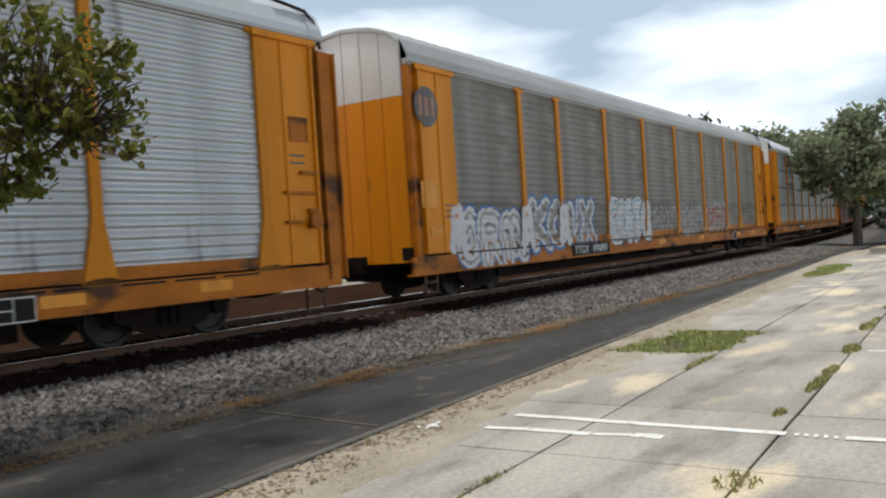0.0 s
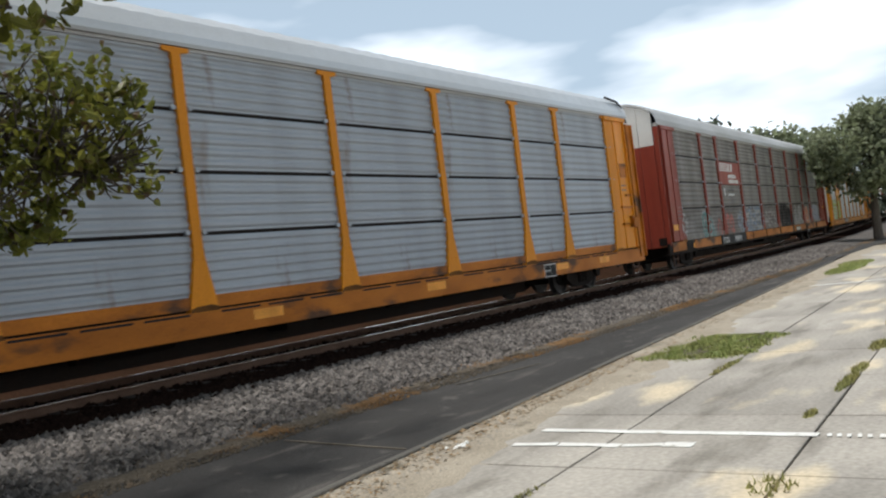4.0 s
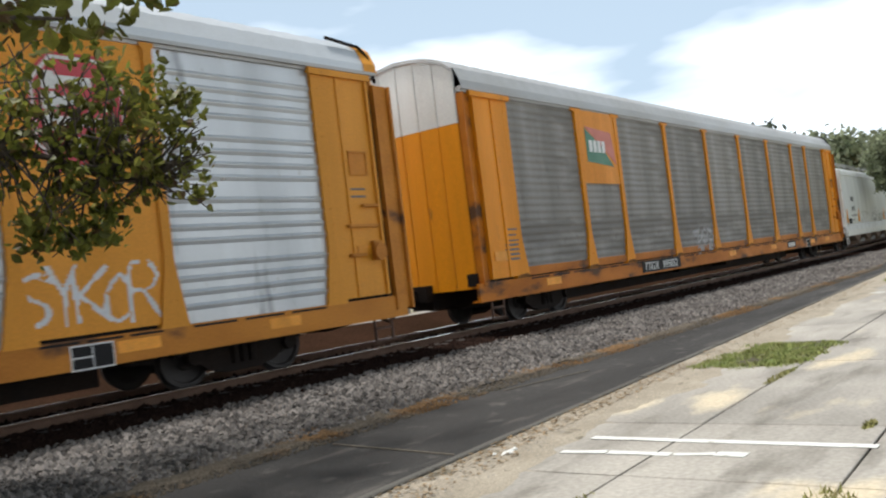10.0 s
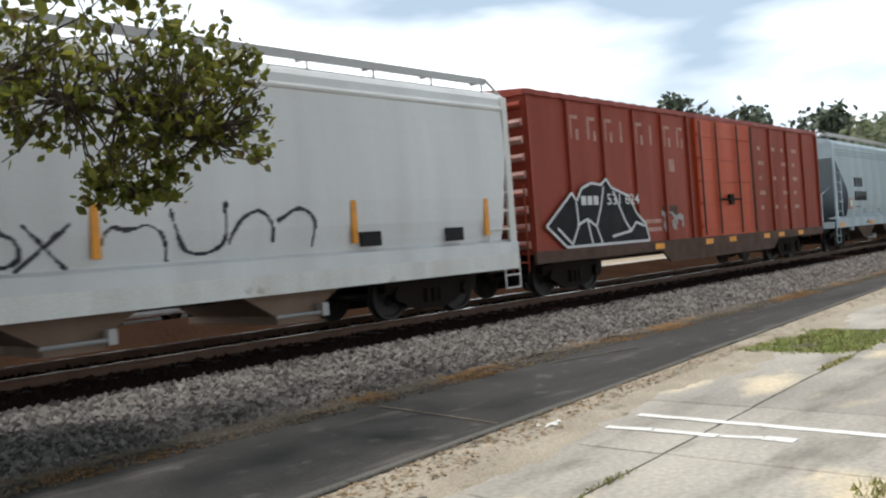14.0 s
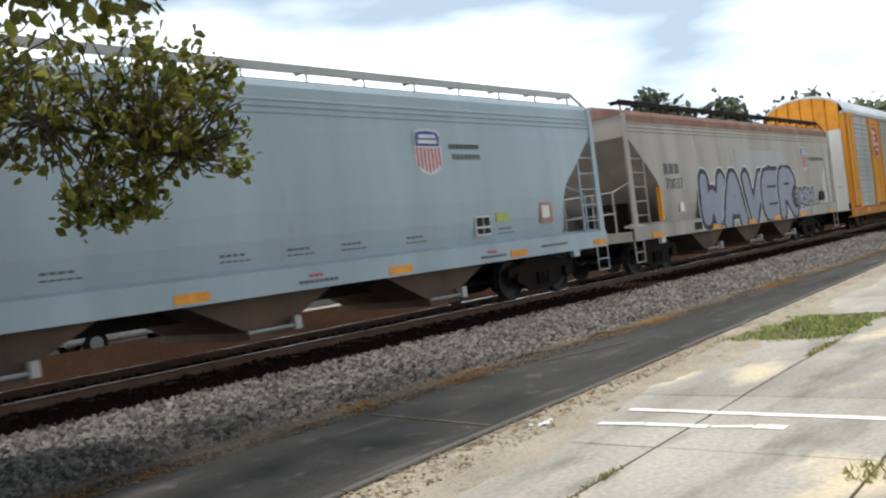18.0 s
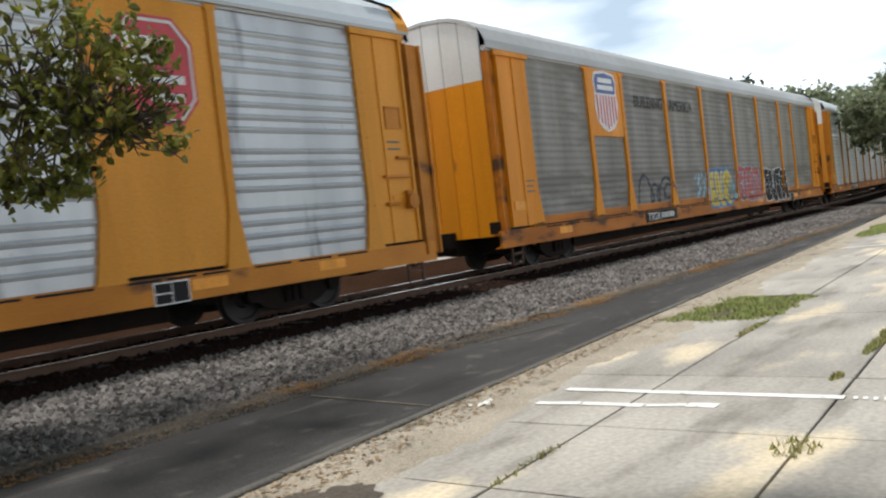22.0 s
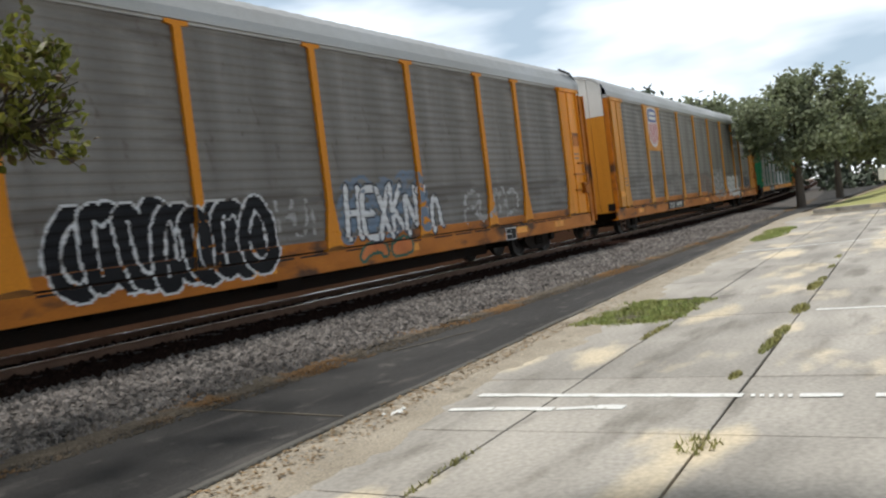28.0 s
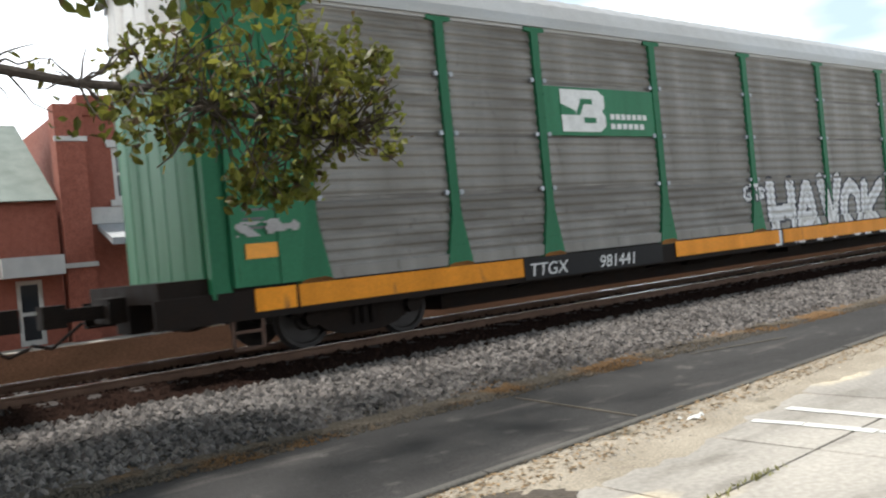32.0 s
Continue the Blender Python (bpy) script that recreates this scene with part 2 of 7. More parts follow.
rib_worn = material("worn_pink_white_paint", (0.50, 0.33, 0.29), 0.6, second=(0.32, 0.10, 0.07), amount=0.5, scale=2.5, stretch=(1, 3, 1))
box_door = car_paint("orange_red_door_paint", (0.50, 0.075, 0.024), 0.4, 0.68, 0.55, 0.7)
spray = {
    "black": material("black_spray_paint", (0.012, 0.012, 0.014), 0.6, shine=0.12),
    "white": material("white_spray_paint", (0.66, 0.66, 0.66), 0.55, second=(0.5, 0.5, 0.5), amount=0.6, scale=3),
    "ghost": material("worn_white_spray_paint", (0.40, 0.39, 0.38), 0.65, second=(0.25, 0.24, 0.22), amount=0.7, scale=4),
    "blue": material("blue_spray_paint", (0.04, 0.16, 0.40), 0.5),
    "lilac": material("lilac_grey_spray_paint", (0.17, 0.19, 0.27), 0.5, second=(0.30, 0.31, 0.37), amount=0.6, scale=1.5),
    "slate": material("slate_spray_paint", (0.05, 0.053, 0.065), 0.6, shine=0.15),
    "lime": material("lime_spray_paint", (0.38, 0.45, 0.05), 0.5, second=(0.30, 0.36, 0.10)),
    "yellow": material("yellow_spray_paint", (0.62, 0.46, 0.02), 0.5),
    "cyan": material("light_blue_spray_paint", (0.20, 0.42, 0.55), 0.5),
    "pink": material("faded_red_spray_paint", (0.40, 0.085, 0.06), 0.6, second=(0.30, 0.10, 0.08), scale=3.0),
    "red": material("red_spray_paint", (0.40, 0.04, 0.03), 0.5),
    "teal": material("teal_spray_paint", (0.10, 0.24, 0.22), 0.6),
    "brown": material("brown_spray_paint", (0.16, 0.11, 0.09), 0.6),
    "green": material("dark_green_spray_paint", (0.02, 0.09, 0.05), 0.6),
    "blue_worn": material("worn_blue_spray_paint", (0.10, 0.17, 0.26), 0.6, second=(0.16, 0.17, 0.19), amount=0.6, scale=2.0),
    "dust": material("dusty_grey_spray_paint", (0.30, 0.30, 0.30), 0.6, second=(0.20, 0.195, 0.19), amount=0.7, scale=3.0, stretch=(1, 1, 2.5)),
    "maroon": material("dark_red_spray_paint", (0.16, 0.03, 0.03), 0.6),
    "orange": material("orange_spray_paint", (0.60, 0.16, 0.02), 0.6),
    "silver": material("silver_spray_paint", (0.48, 0.48, 0.47), 0.4, 0.3),
}


# ---- mesh tools ----
def box(bm, a, b):
    v = [bm.verts.new((x, y, z)) for x in (a[0], b[0]) for y in (a[1], b[1]) for z in (a[2], b[2])]
    for f in ((0, 1, 3, 2), (4, 6, 7, 5), (0, 4, 5, 1), (2, 3, 7, 6), (0, 2, 6, 4), (1, 5, 7, 3)):
        bm.faces.new([v[i] for i in f])


def prism(bm, pts, lo, hi, axis):
    """Extrude a closed outline (two coordinates a point) along the axis."""
    def at(p, d):
        return {"x": (d, p[0], p[1]), "y": (p[0], d, p[1]), "z": (p[0], p[1], d)}[axis]
    a = [bm.verts.new(at(p, lo)) for p in pts]
    b = [bm.verts.new(at(p, hi)) for p in pts]
    n = len(pts)
    for i in range(n):
        bm.faces.new((a[i], a[(i + 1) % n], b[(i + 1) % n], b[i]))
    bm.faces.new(a[::-1])
    bm.faces.new(b)


def tube(bm, p, q, r0, r1=None, n=8):
    p, q = Vector(p), Vector(q)
    r1 = r0 if r1 is None else r1
    turn = (q - p).to_track_quat("Z", "Y").to_matrix()
    rings = []
    for c, r in ((p, r0), (q, r1)):
        rings.append([bm.verts.new(c + turn @ Vector((r * math.cos(k * math.tau / n), r * math.sin(k * math.tau / n), 0))) for k in range(n)])
    for k in range(n):
        bm.faces.new((rings[0][k], rings[0][(k + 1) % n], rings[1][(k + 1) % n], rings[1][k]))
    bm.faces.new(rings[0][::-1])
    bm.faces.new(rings[1])


def sheet(bm, rows):
    """A skin over rows of points."""
    vs = [[bm.verts.new(p) for p in r] for r in rows]
    for r, s in zip(vs, vs[1:]):
        for i in range(len(r) - 1):
            bm.faces.new((r[i], r[i + 1], s[i + 1], s[i]))


def mesh_of(name, bm, fix=True):
    if fix:
        bmesh.ops.recalc_face_normals(bm, faces=bm.faces)
    me = bpy.data.meshes.new(name)
    bm.to_mesh(me)
    bm.free()
    return me


def placed(name, me, mat, parent=None, label="", at=(0, 0, 0)):
    if not me.materials:
        me.materials.append(None)
    ob = new(name, me)
    ob.material_slots[0].link = "OBJECT"
    ob.material_slots[0].material = mat
    ob.location = at
    if parent:
        ob.parent = parent
    if label:
        ob["label"] = label
    return ob


def part(name, bm, mat, parent, label="", at=(0, 0, 0)):
    return placed(name, mesh_of(name, bm), mat, parent, label, at)


def thing(name, label, category, group="", kind=""):
    return tagged(new(name), label, category, group, kind)


def words(name, text, size, mat, parent, at, spin=(90, 0, 0), align="LEFT", stretch=1.0, lean=0.0):
    cu = bpy.data.curves.new(name, "FONT")
    cu.body, cu.size, cu.align_x, cu.extrude = text, size, align, 0.003
    cu.shear = lean
    cu.materials.append(mat)
    ob = new(name, cu)
    ob.location, ob.rotation_euler = at, [radians(a) for a in spin]
    ob.scale = (stretch, 1, 1)
    ob.parent = parent
    return ob


SHARED = {}


def shared(key, build):
    """One mesh for all alike pieces."""
    if key not in SHARED:
        bm = bmesh.new()
        build(bm)
        SHARED[key] = mesh_of(str(key[0]), bm)
    return SHARED[key]


# ---- the train ----
TRACK_Y, RAIL_Z = 11.85, 0.43
BODY = 30.45
POSTS = (1.98, 5.17, 7.27, 10.48, 13.70, 16.92, 20.14, 23.34, 25.42, 28.48)
GAP = (0.95, 0.985, 1.17)
WHEELS, CARS = [], []
ROOF = ((-1.62, 4.95), (-1.60, 5.12), (-1.46, 5.40), (-1.18, 5.61), (-0.65, 5.78), (0.0, 5.84), (0.65, 5.78), (1.18, 5.61), (1.46, 5.40), (1.60, 5.12), (1.62, 4.95))


def swerve(x):
    """How far the track has bent away from its straight stretch."""
    d = np.clip(x, 14.0, 90.0) - 14.0
    return 0.0008 * d * d + 0.1216 * np.maximum(np.asarray(x) - 90.0, 0.0)


def bent(ob, low=-1e9):
    """Bend a long mesh along the track; what lies nearer than low stays."""
    n = len(ob.data.vertices)
    co = np.empty(n * 3)
    ob.data.vertices.foreach_get("co", co)
    co = co.reshape(n, 3)
    co[:, 1] += np.where(co[:, 1] + ob.location.y > low, swerve(co[:, 0]), 0.0)
    ob.data.vertices.foreach_set("co", co.reshape(-1))
    ob.data.update()
    return ob


def bead_steps(z0, z1):
    """Groups of four raised beads with a flat band between the groups."""
    steps, z = [(z0, 0.004)], z0 + 0.24
    while z < z1 - 0.1:
        for i in range(4):
            a = z + 0.198 * i
            if a > z1 - 0.1:
                break
            steps += [(a - 0.060, 0.004), (a - 0.012, 0.026), (a + 0.004, 0.028), (a + 0.042, 0.004)]
        z += 0.93
    return steps + [(z1, 0.004)]


def rib_steps(z0, z1, tiers):
    """Heights and offsets of a ribbed sheet between z0 and z1, with gaps between its tiers."""
    if tiers == 0:
        return bead_steps(z0, z1)
    steps, n = [], tiers
    deep = 0.015 if tiers == 1 else 0.022
    high = (z1 - z0) / n
    for k in range(n):
        a = z0 + k * high
        b = a + high
        if k:
            a += 0.03
        if k < n - 1:
            b -= 0.03
        ribs = max(1, round((b - a) / 0.163))
        pitch = (b - a) / ribs
        for i in range(ribs):
            s = a + i * pitch
            steps += [(s, 0.0), (s + pitch * 0.22, 0.0), (s + pitch * 0.46, deep), (s + pitch * 0.70, deep)]
        steps.append((b, 0.0))
        if k < n - 1:
            steps += [(b + 0.002, -0.07), (b + 0.058, -0.07)]
    return steps


def rib_face(z0, z1, tiers):
    return [(z, -1.53 - d) for z, d in rib_steps(z0, z1, tiers)]


def ribbed(bm, width, z0, z1, tiers):
    rows = [[(x, y, z) for x in (-width / 2, width / 2)] for z, y in rib_face(z0, z1, tiers)]
    sheet(bm, rows)
    box(bm, (-width / 2, -1.40, z0), (width / 2, -1.38, z1))
    if tiers > 1:
        high = (z1 - z0) / tiers
        for k in range(tiers * 2):
            for s in (-width / 2 + 0.08, width / 2 - 0.08):
                z = z0 + (k + 0.5) * high / 2
                tube(bm, (s, -1.575, z), (s, -1.55, z), 0.022, n=5)


def arc(cx, cz, rx, rz, a0, a1, tilt=0.0, n=12):
    pts = []
    for q in range(n + 1):
        a = a0 + (a1 - a0) * q / n
        u, v = rx * math.cos(a), rz * math.sin(a)
        pts.append((cx + u * math.cos(tilt) - v * math.sin(tilt), cz + u * math.sin(tilt) + v * math.cos(tilt)))
    return pts


def glyph(rng, x, w, h, kind):
    """One sprayed shape of loose overlapping loops, hooks and bends, inside x to x + w."""
    tilt = rng.uniform(-0.22, 0.22)
    cx = x + w * 0.5
    lines = []
    if kind == 0:
        lines.append(arc(cx, h * 0.30, w * 0.42, h * 0.30, 0.4, 6.0, tilt))
        lines.append(arc(cx - w * 0.12, h * 0.80, w * 0.26, h * 0.20, 2.2, 7.4, tilt))
    elif kind == 1:
        lines.append(arc(cx, h * 0.35, w * 0.36, h * 0.62, 0.1, 3.0, tilt))
        lines.append([(cx - w * 0.36, h * 0.4), (cx - w * 0.42, 0.0)])
    elif kind == 2:
        lines.append([(cx - w * 0.4, h * 0.92), (cx + w * 0.3, h), (cx - w * 0.12, h * 0.52), (cx + w * 0.4, h * 0.34), (cx - w * 0.2, 0.0)])
    elif kind == 3:
        lines.append([(cx - w * 0.15 + tilt * h, h), (cx - w * 0.05, h * 0.3)])
        lines.append(arc(cx + w * 0.12, h * 0.26, w * 0.24, h * 0.24, 2.8, 6.6, tilt))
    elif kind == 4:
        lines.append(arc(cx, h * 0.62, w * 0.38, h * 0.36, -0.9, 4.1, tilt))
        lines.append([(cx + w * 0.1, h * 0.3), (cx + w * 0.42, -h * 0.04)])
    elif kind == 5:
        lines.append(arc(cx, h * 0.5, w * 0.34, h * 0.5, 0.9, 5.3, tilt))
        lines.append([(cx, h * 0.42), (cx + w * 0.4, h * 0.50)])
    elif kind == 7:
        turns = 2.5
        lines.append([(x + w * f + 0.16 * w * math.sin(f * turns * math.tau), h * (0.45 + tilt + (0.42 - 0.2 * f) * math.cos(f * turns * math.tau))) for f in [q / 30 for q in range(31)]])
    elif kind == 8:
        lines.append(arc(cx, -h * 0.1, w * 0.55, h * rng.uniform(0.7, 1.0), 0.0, 3.1, tilt * 0.5))
        lines.append(arc(cx + w * 0.1, h * 0.3, w * 0.3, h * 0.28, 0.5, 5.0, tilt))
    else:
        lines.append([(cx - w * 0.4, h * 0.1), (cx - w * 0.2, h * 0.95), (cx + w * 0.05, h * 0.25), (cx + w * 0.22, h * 1.02), (cx + w * 0.45, h * 0.05)])
    return lines


WORN = {"ghost": 0.42, "dust": 0.42, "pink": 0.75, "blue_worn": 0.45, "white": 1.05, "cyan": 0.6, "teal": 0.6}
LETTERS = {
    "A": "0,0 .42,1 .6,1 1,0|.2,.36 .8,.36", "B": "0,0 0,1|0,1 .8,1 1,.78 .8,.56 0,.52|0,.52 .85,.5 1.1,.25 .85,0 0,0", "C": "1,.85 .6,1 .15,.8 0,.5 .15,.2 .6,0 1,.15",
    "E": "1,1 0,1 0,0 1,0|0,.5 .8,.5", "F": "0,0 0,1 1,1|0,.52 .8,.52", "G": "1,.85 .6,1 .1,.8 0,.4 .2,.05 .8,0 1,.4 .6,.4", "H": "0,0 0,1|1,0 1,1|0,.5 1,.5",
    "I": ".5,0 .5,1", "K": "0,0 0,1|1,1 .1,.5 1,0", "M": "0,0 .1,.8 .3,1 .5,.7 .5,.2|.5,.7 .75,1 .95,.8 1,0", "N": "0,0 0,1 1,0 1,1", "O": ".5,1 .1,.8 0,.5 .1,.2 .5,0 .9,.2 1,.5 .9,.8 .5,1",
    "R": "0,0 0,1 .7,1 1,.76 .7,.5 0,.5|.45,.5 1,0", "S": "1,.85 .6,1 .15,.9 .1,.65 .9,.38 .9,.12 .4,0 0,.15", "T": "0,1 1,1|.5,1 .5,0", "U": "0,1 0,.2 .3,-.04 .7,-.04 1,.2 1,1",
    "V": "0,1 .5,0 1,1", "W": "0,1 .15,0 .5,.75 .85,0 1,1", "Y": "0,1 .5,.5 1,1|.5,.5 .5,0", "X": "0,0 1,1|0,1 1,0",
    "c": "0,0 .02,.4 .2,.7 .5,.75 .8,.55 .95,.1", "n": "0,.1 .05,1 .3,.85 .6,1 .85,.7 1,.05", "o": ".5,.95 .05,.6 .1,.15 .5,.02 .9,.2 .85,.7 .5,.95", "u": "0,.9 .1,.1 .5,0 .9,.2 1,1",
    "m": "0,0 .05,.75 .25,.95 .45,.7 .5,.25|.5,.7 .7,1 .95,.75 1,.1", "z": "0,.9 .9,1 .2,.5 1,.45 .1,0",
}


def letter(rng, ch, x, w, h):
    """The strokes of one sprayed letter inside x to x + w, a little crooked."""
    tilt = rng.uniform(-0.10, 0.22)
    lines = []
    for stroke in LETTERS[ch].split("|"):
        pts = [tuple(float(v) for v in p.split(",")) for p in stroke.split()]
        line = [(x + w * (u + tilt * (v - 0.5)) + rng.uniform(-0.03, 0.03) * w, h * v) for u, v in pts]
        for _ in range(2 if len(line) > 3 else 0):
            soft = [line[0]]
            for (ua, va), (ub, vb) in zip(line, line[1:]):
                soft += [(ua * 0.8 + ub * 0.2, va * 0.8 + vb * 0.2), (ua * 0.2 + ub * 0.8, va * 0.2 + vb * 0.8)]
            line = soft + [line[-1]]
        lines.append(line)
    return lines


def spray_tag(parent, x0, z0, w, h, n, r, layers, seed, face, name="graffiti", label="", text=""):
    """Sprayed paint that follows the sheet, rail, posts and sill below it, a few millimetres proud of them."""
    rng = random.Random(seed)
    over_posts = face in (RIB, RIB4, BEAD)
    grow = max(g for g, _ in layers)
    step = 0.03
    xs = np.arange(-r - grow - 0.1, w + r + grow + 0.1, step)
    seg = []
    for a, b in zip(face, face[1:]):
        if b[0] < z0 - r - grow or a[0] > z0 + h + r + grow or b[0] < a[0] + 1e-6 or (over_posts and a[0] == GAP[0]):
            continue
        m = max(1, math.ceil((b[0] - a[0]) / 0.04))
        at = [(a[0] + (b[0] - a[0]) * k / m, a[1] + (b[1] - a[1]) * k / m) for k in range(m + 1)]
        seg += list(zip(at, at[1:]))
    mids = np.array([(a[0] + b[0]) / 2 - z0 for a, b in seg])
    gx, gz = np.meshgrid(xs + step / 2, mids)
    colour, owner = np.full(gx.shape, -1), np.zeros(gx.shape, int)
    n = len(text) or n
    kinds, last = list(text), -1
    for k in range(0 if text else n):
        last = rng.choice([q for q in ((1, 7, 8) if r < 0.1 else (1, 2, 3, 4, 5, 6, 8)) if q != last])
        kinds.append(last)
    cell = w / n
    for k, kind in enumerate(kinds):
        lift = rng.uniform(-0.06, 0.06) * h
        dist = np.full(gx.shape, 9.0)
        shape = letter(rng, kind, k * cell + cell * (0.12 if r > 0.06 else -0.1), cell * (0.78 if r > 0.06 else 1.15), h * (rng.uniform(0.95, 1.05) if r > 0.06 else rng.uniform(0.7, 1.2))) if text else glyph(rng, k * cell - cell * 0.2, cell * 1.4, h * rng.uniform(0.92, 1.05), kind)
        for line in shape:
            for (ax, az), (bx, bz) in zip(line, line[1:]):
                dx, dz = bx - ax, bz - az
                q = np.clip(((gx - ax) * dx + (gz - lift - az) * dz) / (dx * dx + dz * dz + 1e-9), 0, 1)
                dist = np.minimum(dist, np.hypot(gx - ax - q * dx, gz - lift - az - q * dz))
        dist += 0.014 * np.sin(gx * 9 + seed) * np.sin(gz * 11)
        for i, (g, mat) in enumerate(layers):
            colour[dist < r + g] = i
        owner[dist < r + grow] = k
    flake = np.sin(gx * 7.3 + seed) * np.sin(gz * 17.0 + 2.1 * np.sin(gx * 3.1 + seed)) + 0.6 * np.sin(gx * 19.0 + 1.7 * np.sin(gz * 9.0)) * np.sin(gz * 31.0 + seed * 1.3)
    for i, (g, mat) in enumerate(layers):
        if mat in WORN:
            colour[(colour == i) & (flake > WORN[mat])] = -1
    post = np.zeros(gx.shape, bool)
    if over_posts:
        for p in POSTS:
            wide = np.interp(gz + z0, (1.0, 1.75, 1.9), (0.25, 0.11, 0.085))
            post |= np.abs(gx + x0 + BODY / 2 - p) < wide
    for k in range(n):
        first = None
        for i, (g, mat) in enumerate(layers):
            bm = bmesh.new()
            key = np.where((colour == i) & (owner == k), np.where(post, 2, 1), 0)
            for row, (a, b) in zip(key, seg):
                cut = np.concatenate(([0], np.flatnonzero(np.diff(row)) + 1, [len(row)]))
                for s, e in zip(cut, cut[1:]):
                    if row[s] == 0:
                        continue
                    ya, yb = (-1.606, -1.606) if row[s] == 2 and a[0] > GAP[1] - 0.01 else (a[1] - 0.005, b[1] - 0.005)
                    bm.faces.new([bm.verts.new((x0 + xs[0] + u * step, y, z)) for u, y, z in ((s, ya, a[0]), (e, ya, a[0]), (e, yb, b[0]), (s, yb, b[0]))])
            if not bm.faces:
                bm.free()
                continue
            me = bpy.data.meshes.new(name)
            bm.to_mesh(me)
            bm.free()
            ob = placed(name if first is None else "paint_layer", me, spray[mat], first or parent, label if first is None else "")
            first = first or ob


def poly(bm, pts, y, thick=0.006):
    prism(bm, pts, y - thick, y, "y")


def bogie(car, x, index):
    """A two-axle bogie with its frames, springs and wheelsets."""
    def bolster(bm):
        box(bm, (-0.22, -1.05, 0.36), (0.22, 1.05, 0.66))
        tube(bm, (0, 0, 0.6), (0, 0, 0.82), 0.3, n=12)
        for s in (-0.45, 0.45):
            box(bm, (s - 0.04, -0.9, 0.3), (s + 0.04, 0.9, 0.42))
    b = placed("bogie", shared(("bogie",), bolster), dark_steel, car, at=(x, 0, 0))

    def side(bm):
        prism(bm, [(-1.18, 0.50), (-1.18, 0.66), (-0.75, 0.72), (-0.42, 0.86), (0.42, 0.86), (0.75, 0.72), (1.18, 0.66), (1.18, 0.50),
                   (0.95, 0.46), (0.62, 0.22), (0.3, 0.14), (-0.3, 0.14), (-0.62, 0.22), (-0.95, 0.46)], -0.07, 0.07, "y")
        for s in (-0.89, 0.89):
            tube(bm, (s, -0.16, 0.45), (s, 0.02, 0.45), 0.13, n=10)
        for s in (-0.16, 0.0, 0.16):
            tube(bm, (s, -0.1, 0.26), (s, -0.1, 0.52), 0.06, n=8)
    for y in (-1.0, 1.0):
        placed("side_frame", shared(("side_frame",), side), dark_steel, b, at=(0, y, 0))

    def wheels(bm):
        tube(bm, (0, -1.0, 0), (0, 1.0, 0), 0.075, n=10)
        for s in (-1, 1):
            n = 28
            rings = []
            for yy, r in ((0.745, 0.445), (0.765, 0.445), (0.77, 0.42), (0.885, 0.415), (0.885, 0.35), (0.845, 0.33), (0.835, 0.16), (0.885, 0.13), (0.885, 0.0)):
                rings.append([(r * math.cos(k * math.tau / n), s * yy, r * math.sin(k * math.tau / n)) for k in range(n + 1)])
            sheet(bm, rings)
            back = [[(r * math.cos(k * math.tau / n), s * yy, r * math.sin(k * math.tau / n)) for k in range(n + 1)] for yy, r in ((0.745, 0.445), (0.745, 0.33), (0.775, 0.16), (0.745, 0.0))]
            sheet(bm, back)
            for k in range(3):
                a = k * math.tau / 3
                tube(bm, (0.24 * math.cos(a), s * 0.80, 0.24 * math.sin(a)), (0.24 * math.cos(a), s * 0.815, 0.24 * math.sin(a)), 0.028, n=6)
    for ax in (-0.89, 0.89):
        w = placed("wheelset", shared(("wheelset",), wheels), wheel_steel, b, "steel wheels on an axle", at=(ax, 0, 0.42))
        WHEELS.append((w, index, ax))


def coupler(car, half):
    def build(bm):
        box(bm, (-0.1, -0.09, 0.76), (0.55, 0.09, 0.94))
        box(bm, (0.5, -0.17, 0.70), (0.80, 0.17, 1.0))
        box(bm, (-0.2, -0.35, 0.68), (0.02, 0.35, 1.02))
        tube(bm, (0.2, -0.3, 0.72), (0.6, -0.34, 0.42), 0.025, n=6)
        tube(bm, (0.6, -0.34, 0.42), (0.86, -0.3, 0.50), 0.025, n=6)
    for s in (-1, 1):
        c = placed("coupler", shared(("coupler",), build), dark_steel, car, "dark knuckle coupler with an air hose", at=(s * half, 0, 0))
        if s < 0:
            c.rotation_euler = (0, 0, math.pi)


def number_plate(car, x, text, mark, wide=2.3, z0=0.62, high=0.32, y=-1.606):
    """Black plate on the sill with the car's code and number."""
    bm = bmesh.new()
    box(bm, (x, y - 0.012, z0), (x + wide + 0.1, y + 0.01, z0 + high))
    p = part("number_board", bm, black_paint, car, "black board with white figures")
    if mark:
        words("code", "TTGX", 0.31, sign_white, p, (x + 0.1, y - 0.016, z0 + 0.05), stretch=1.12, lean=0.18)
    if not text:
        for k in range(6):
            bm = bmesh.new()
            box(bm, (x + 1.15 + k * 0.17, y - 0.018, z0 + 0.08), (x + 1.25 + k * 0.17, y - 0.012, z0 + high - 0.08))
            part("figure", bm, sign_white, p)
        return
    words("number", text, 0.31, sign_white, p, (x + (0.12 if not mark else 1.3 if wide < 3 else 1.85), y - 0.016, z0 + 0.05), stretch=1.12, lean=0.18)


def owner_board(car, x, wide, y=-1.606):
    """A dark board on the sill with three pale bars in place of the owner's name."""
    bm = bmesh.new()
    box(bm, (x, y, 0.64), (x + wide, y + 0.03, 0.90))
    board = part("owner_board", bm, black_paint, car, "dark board with pale bars")
    bar_text(board, x + 0.15, 0.69, wide - 0.25, 0.15, 3, sign_white, y - 0.004)


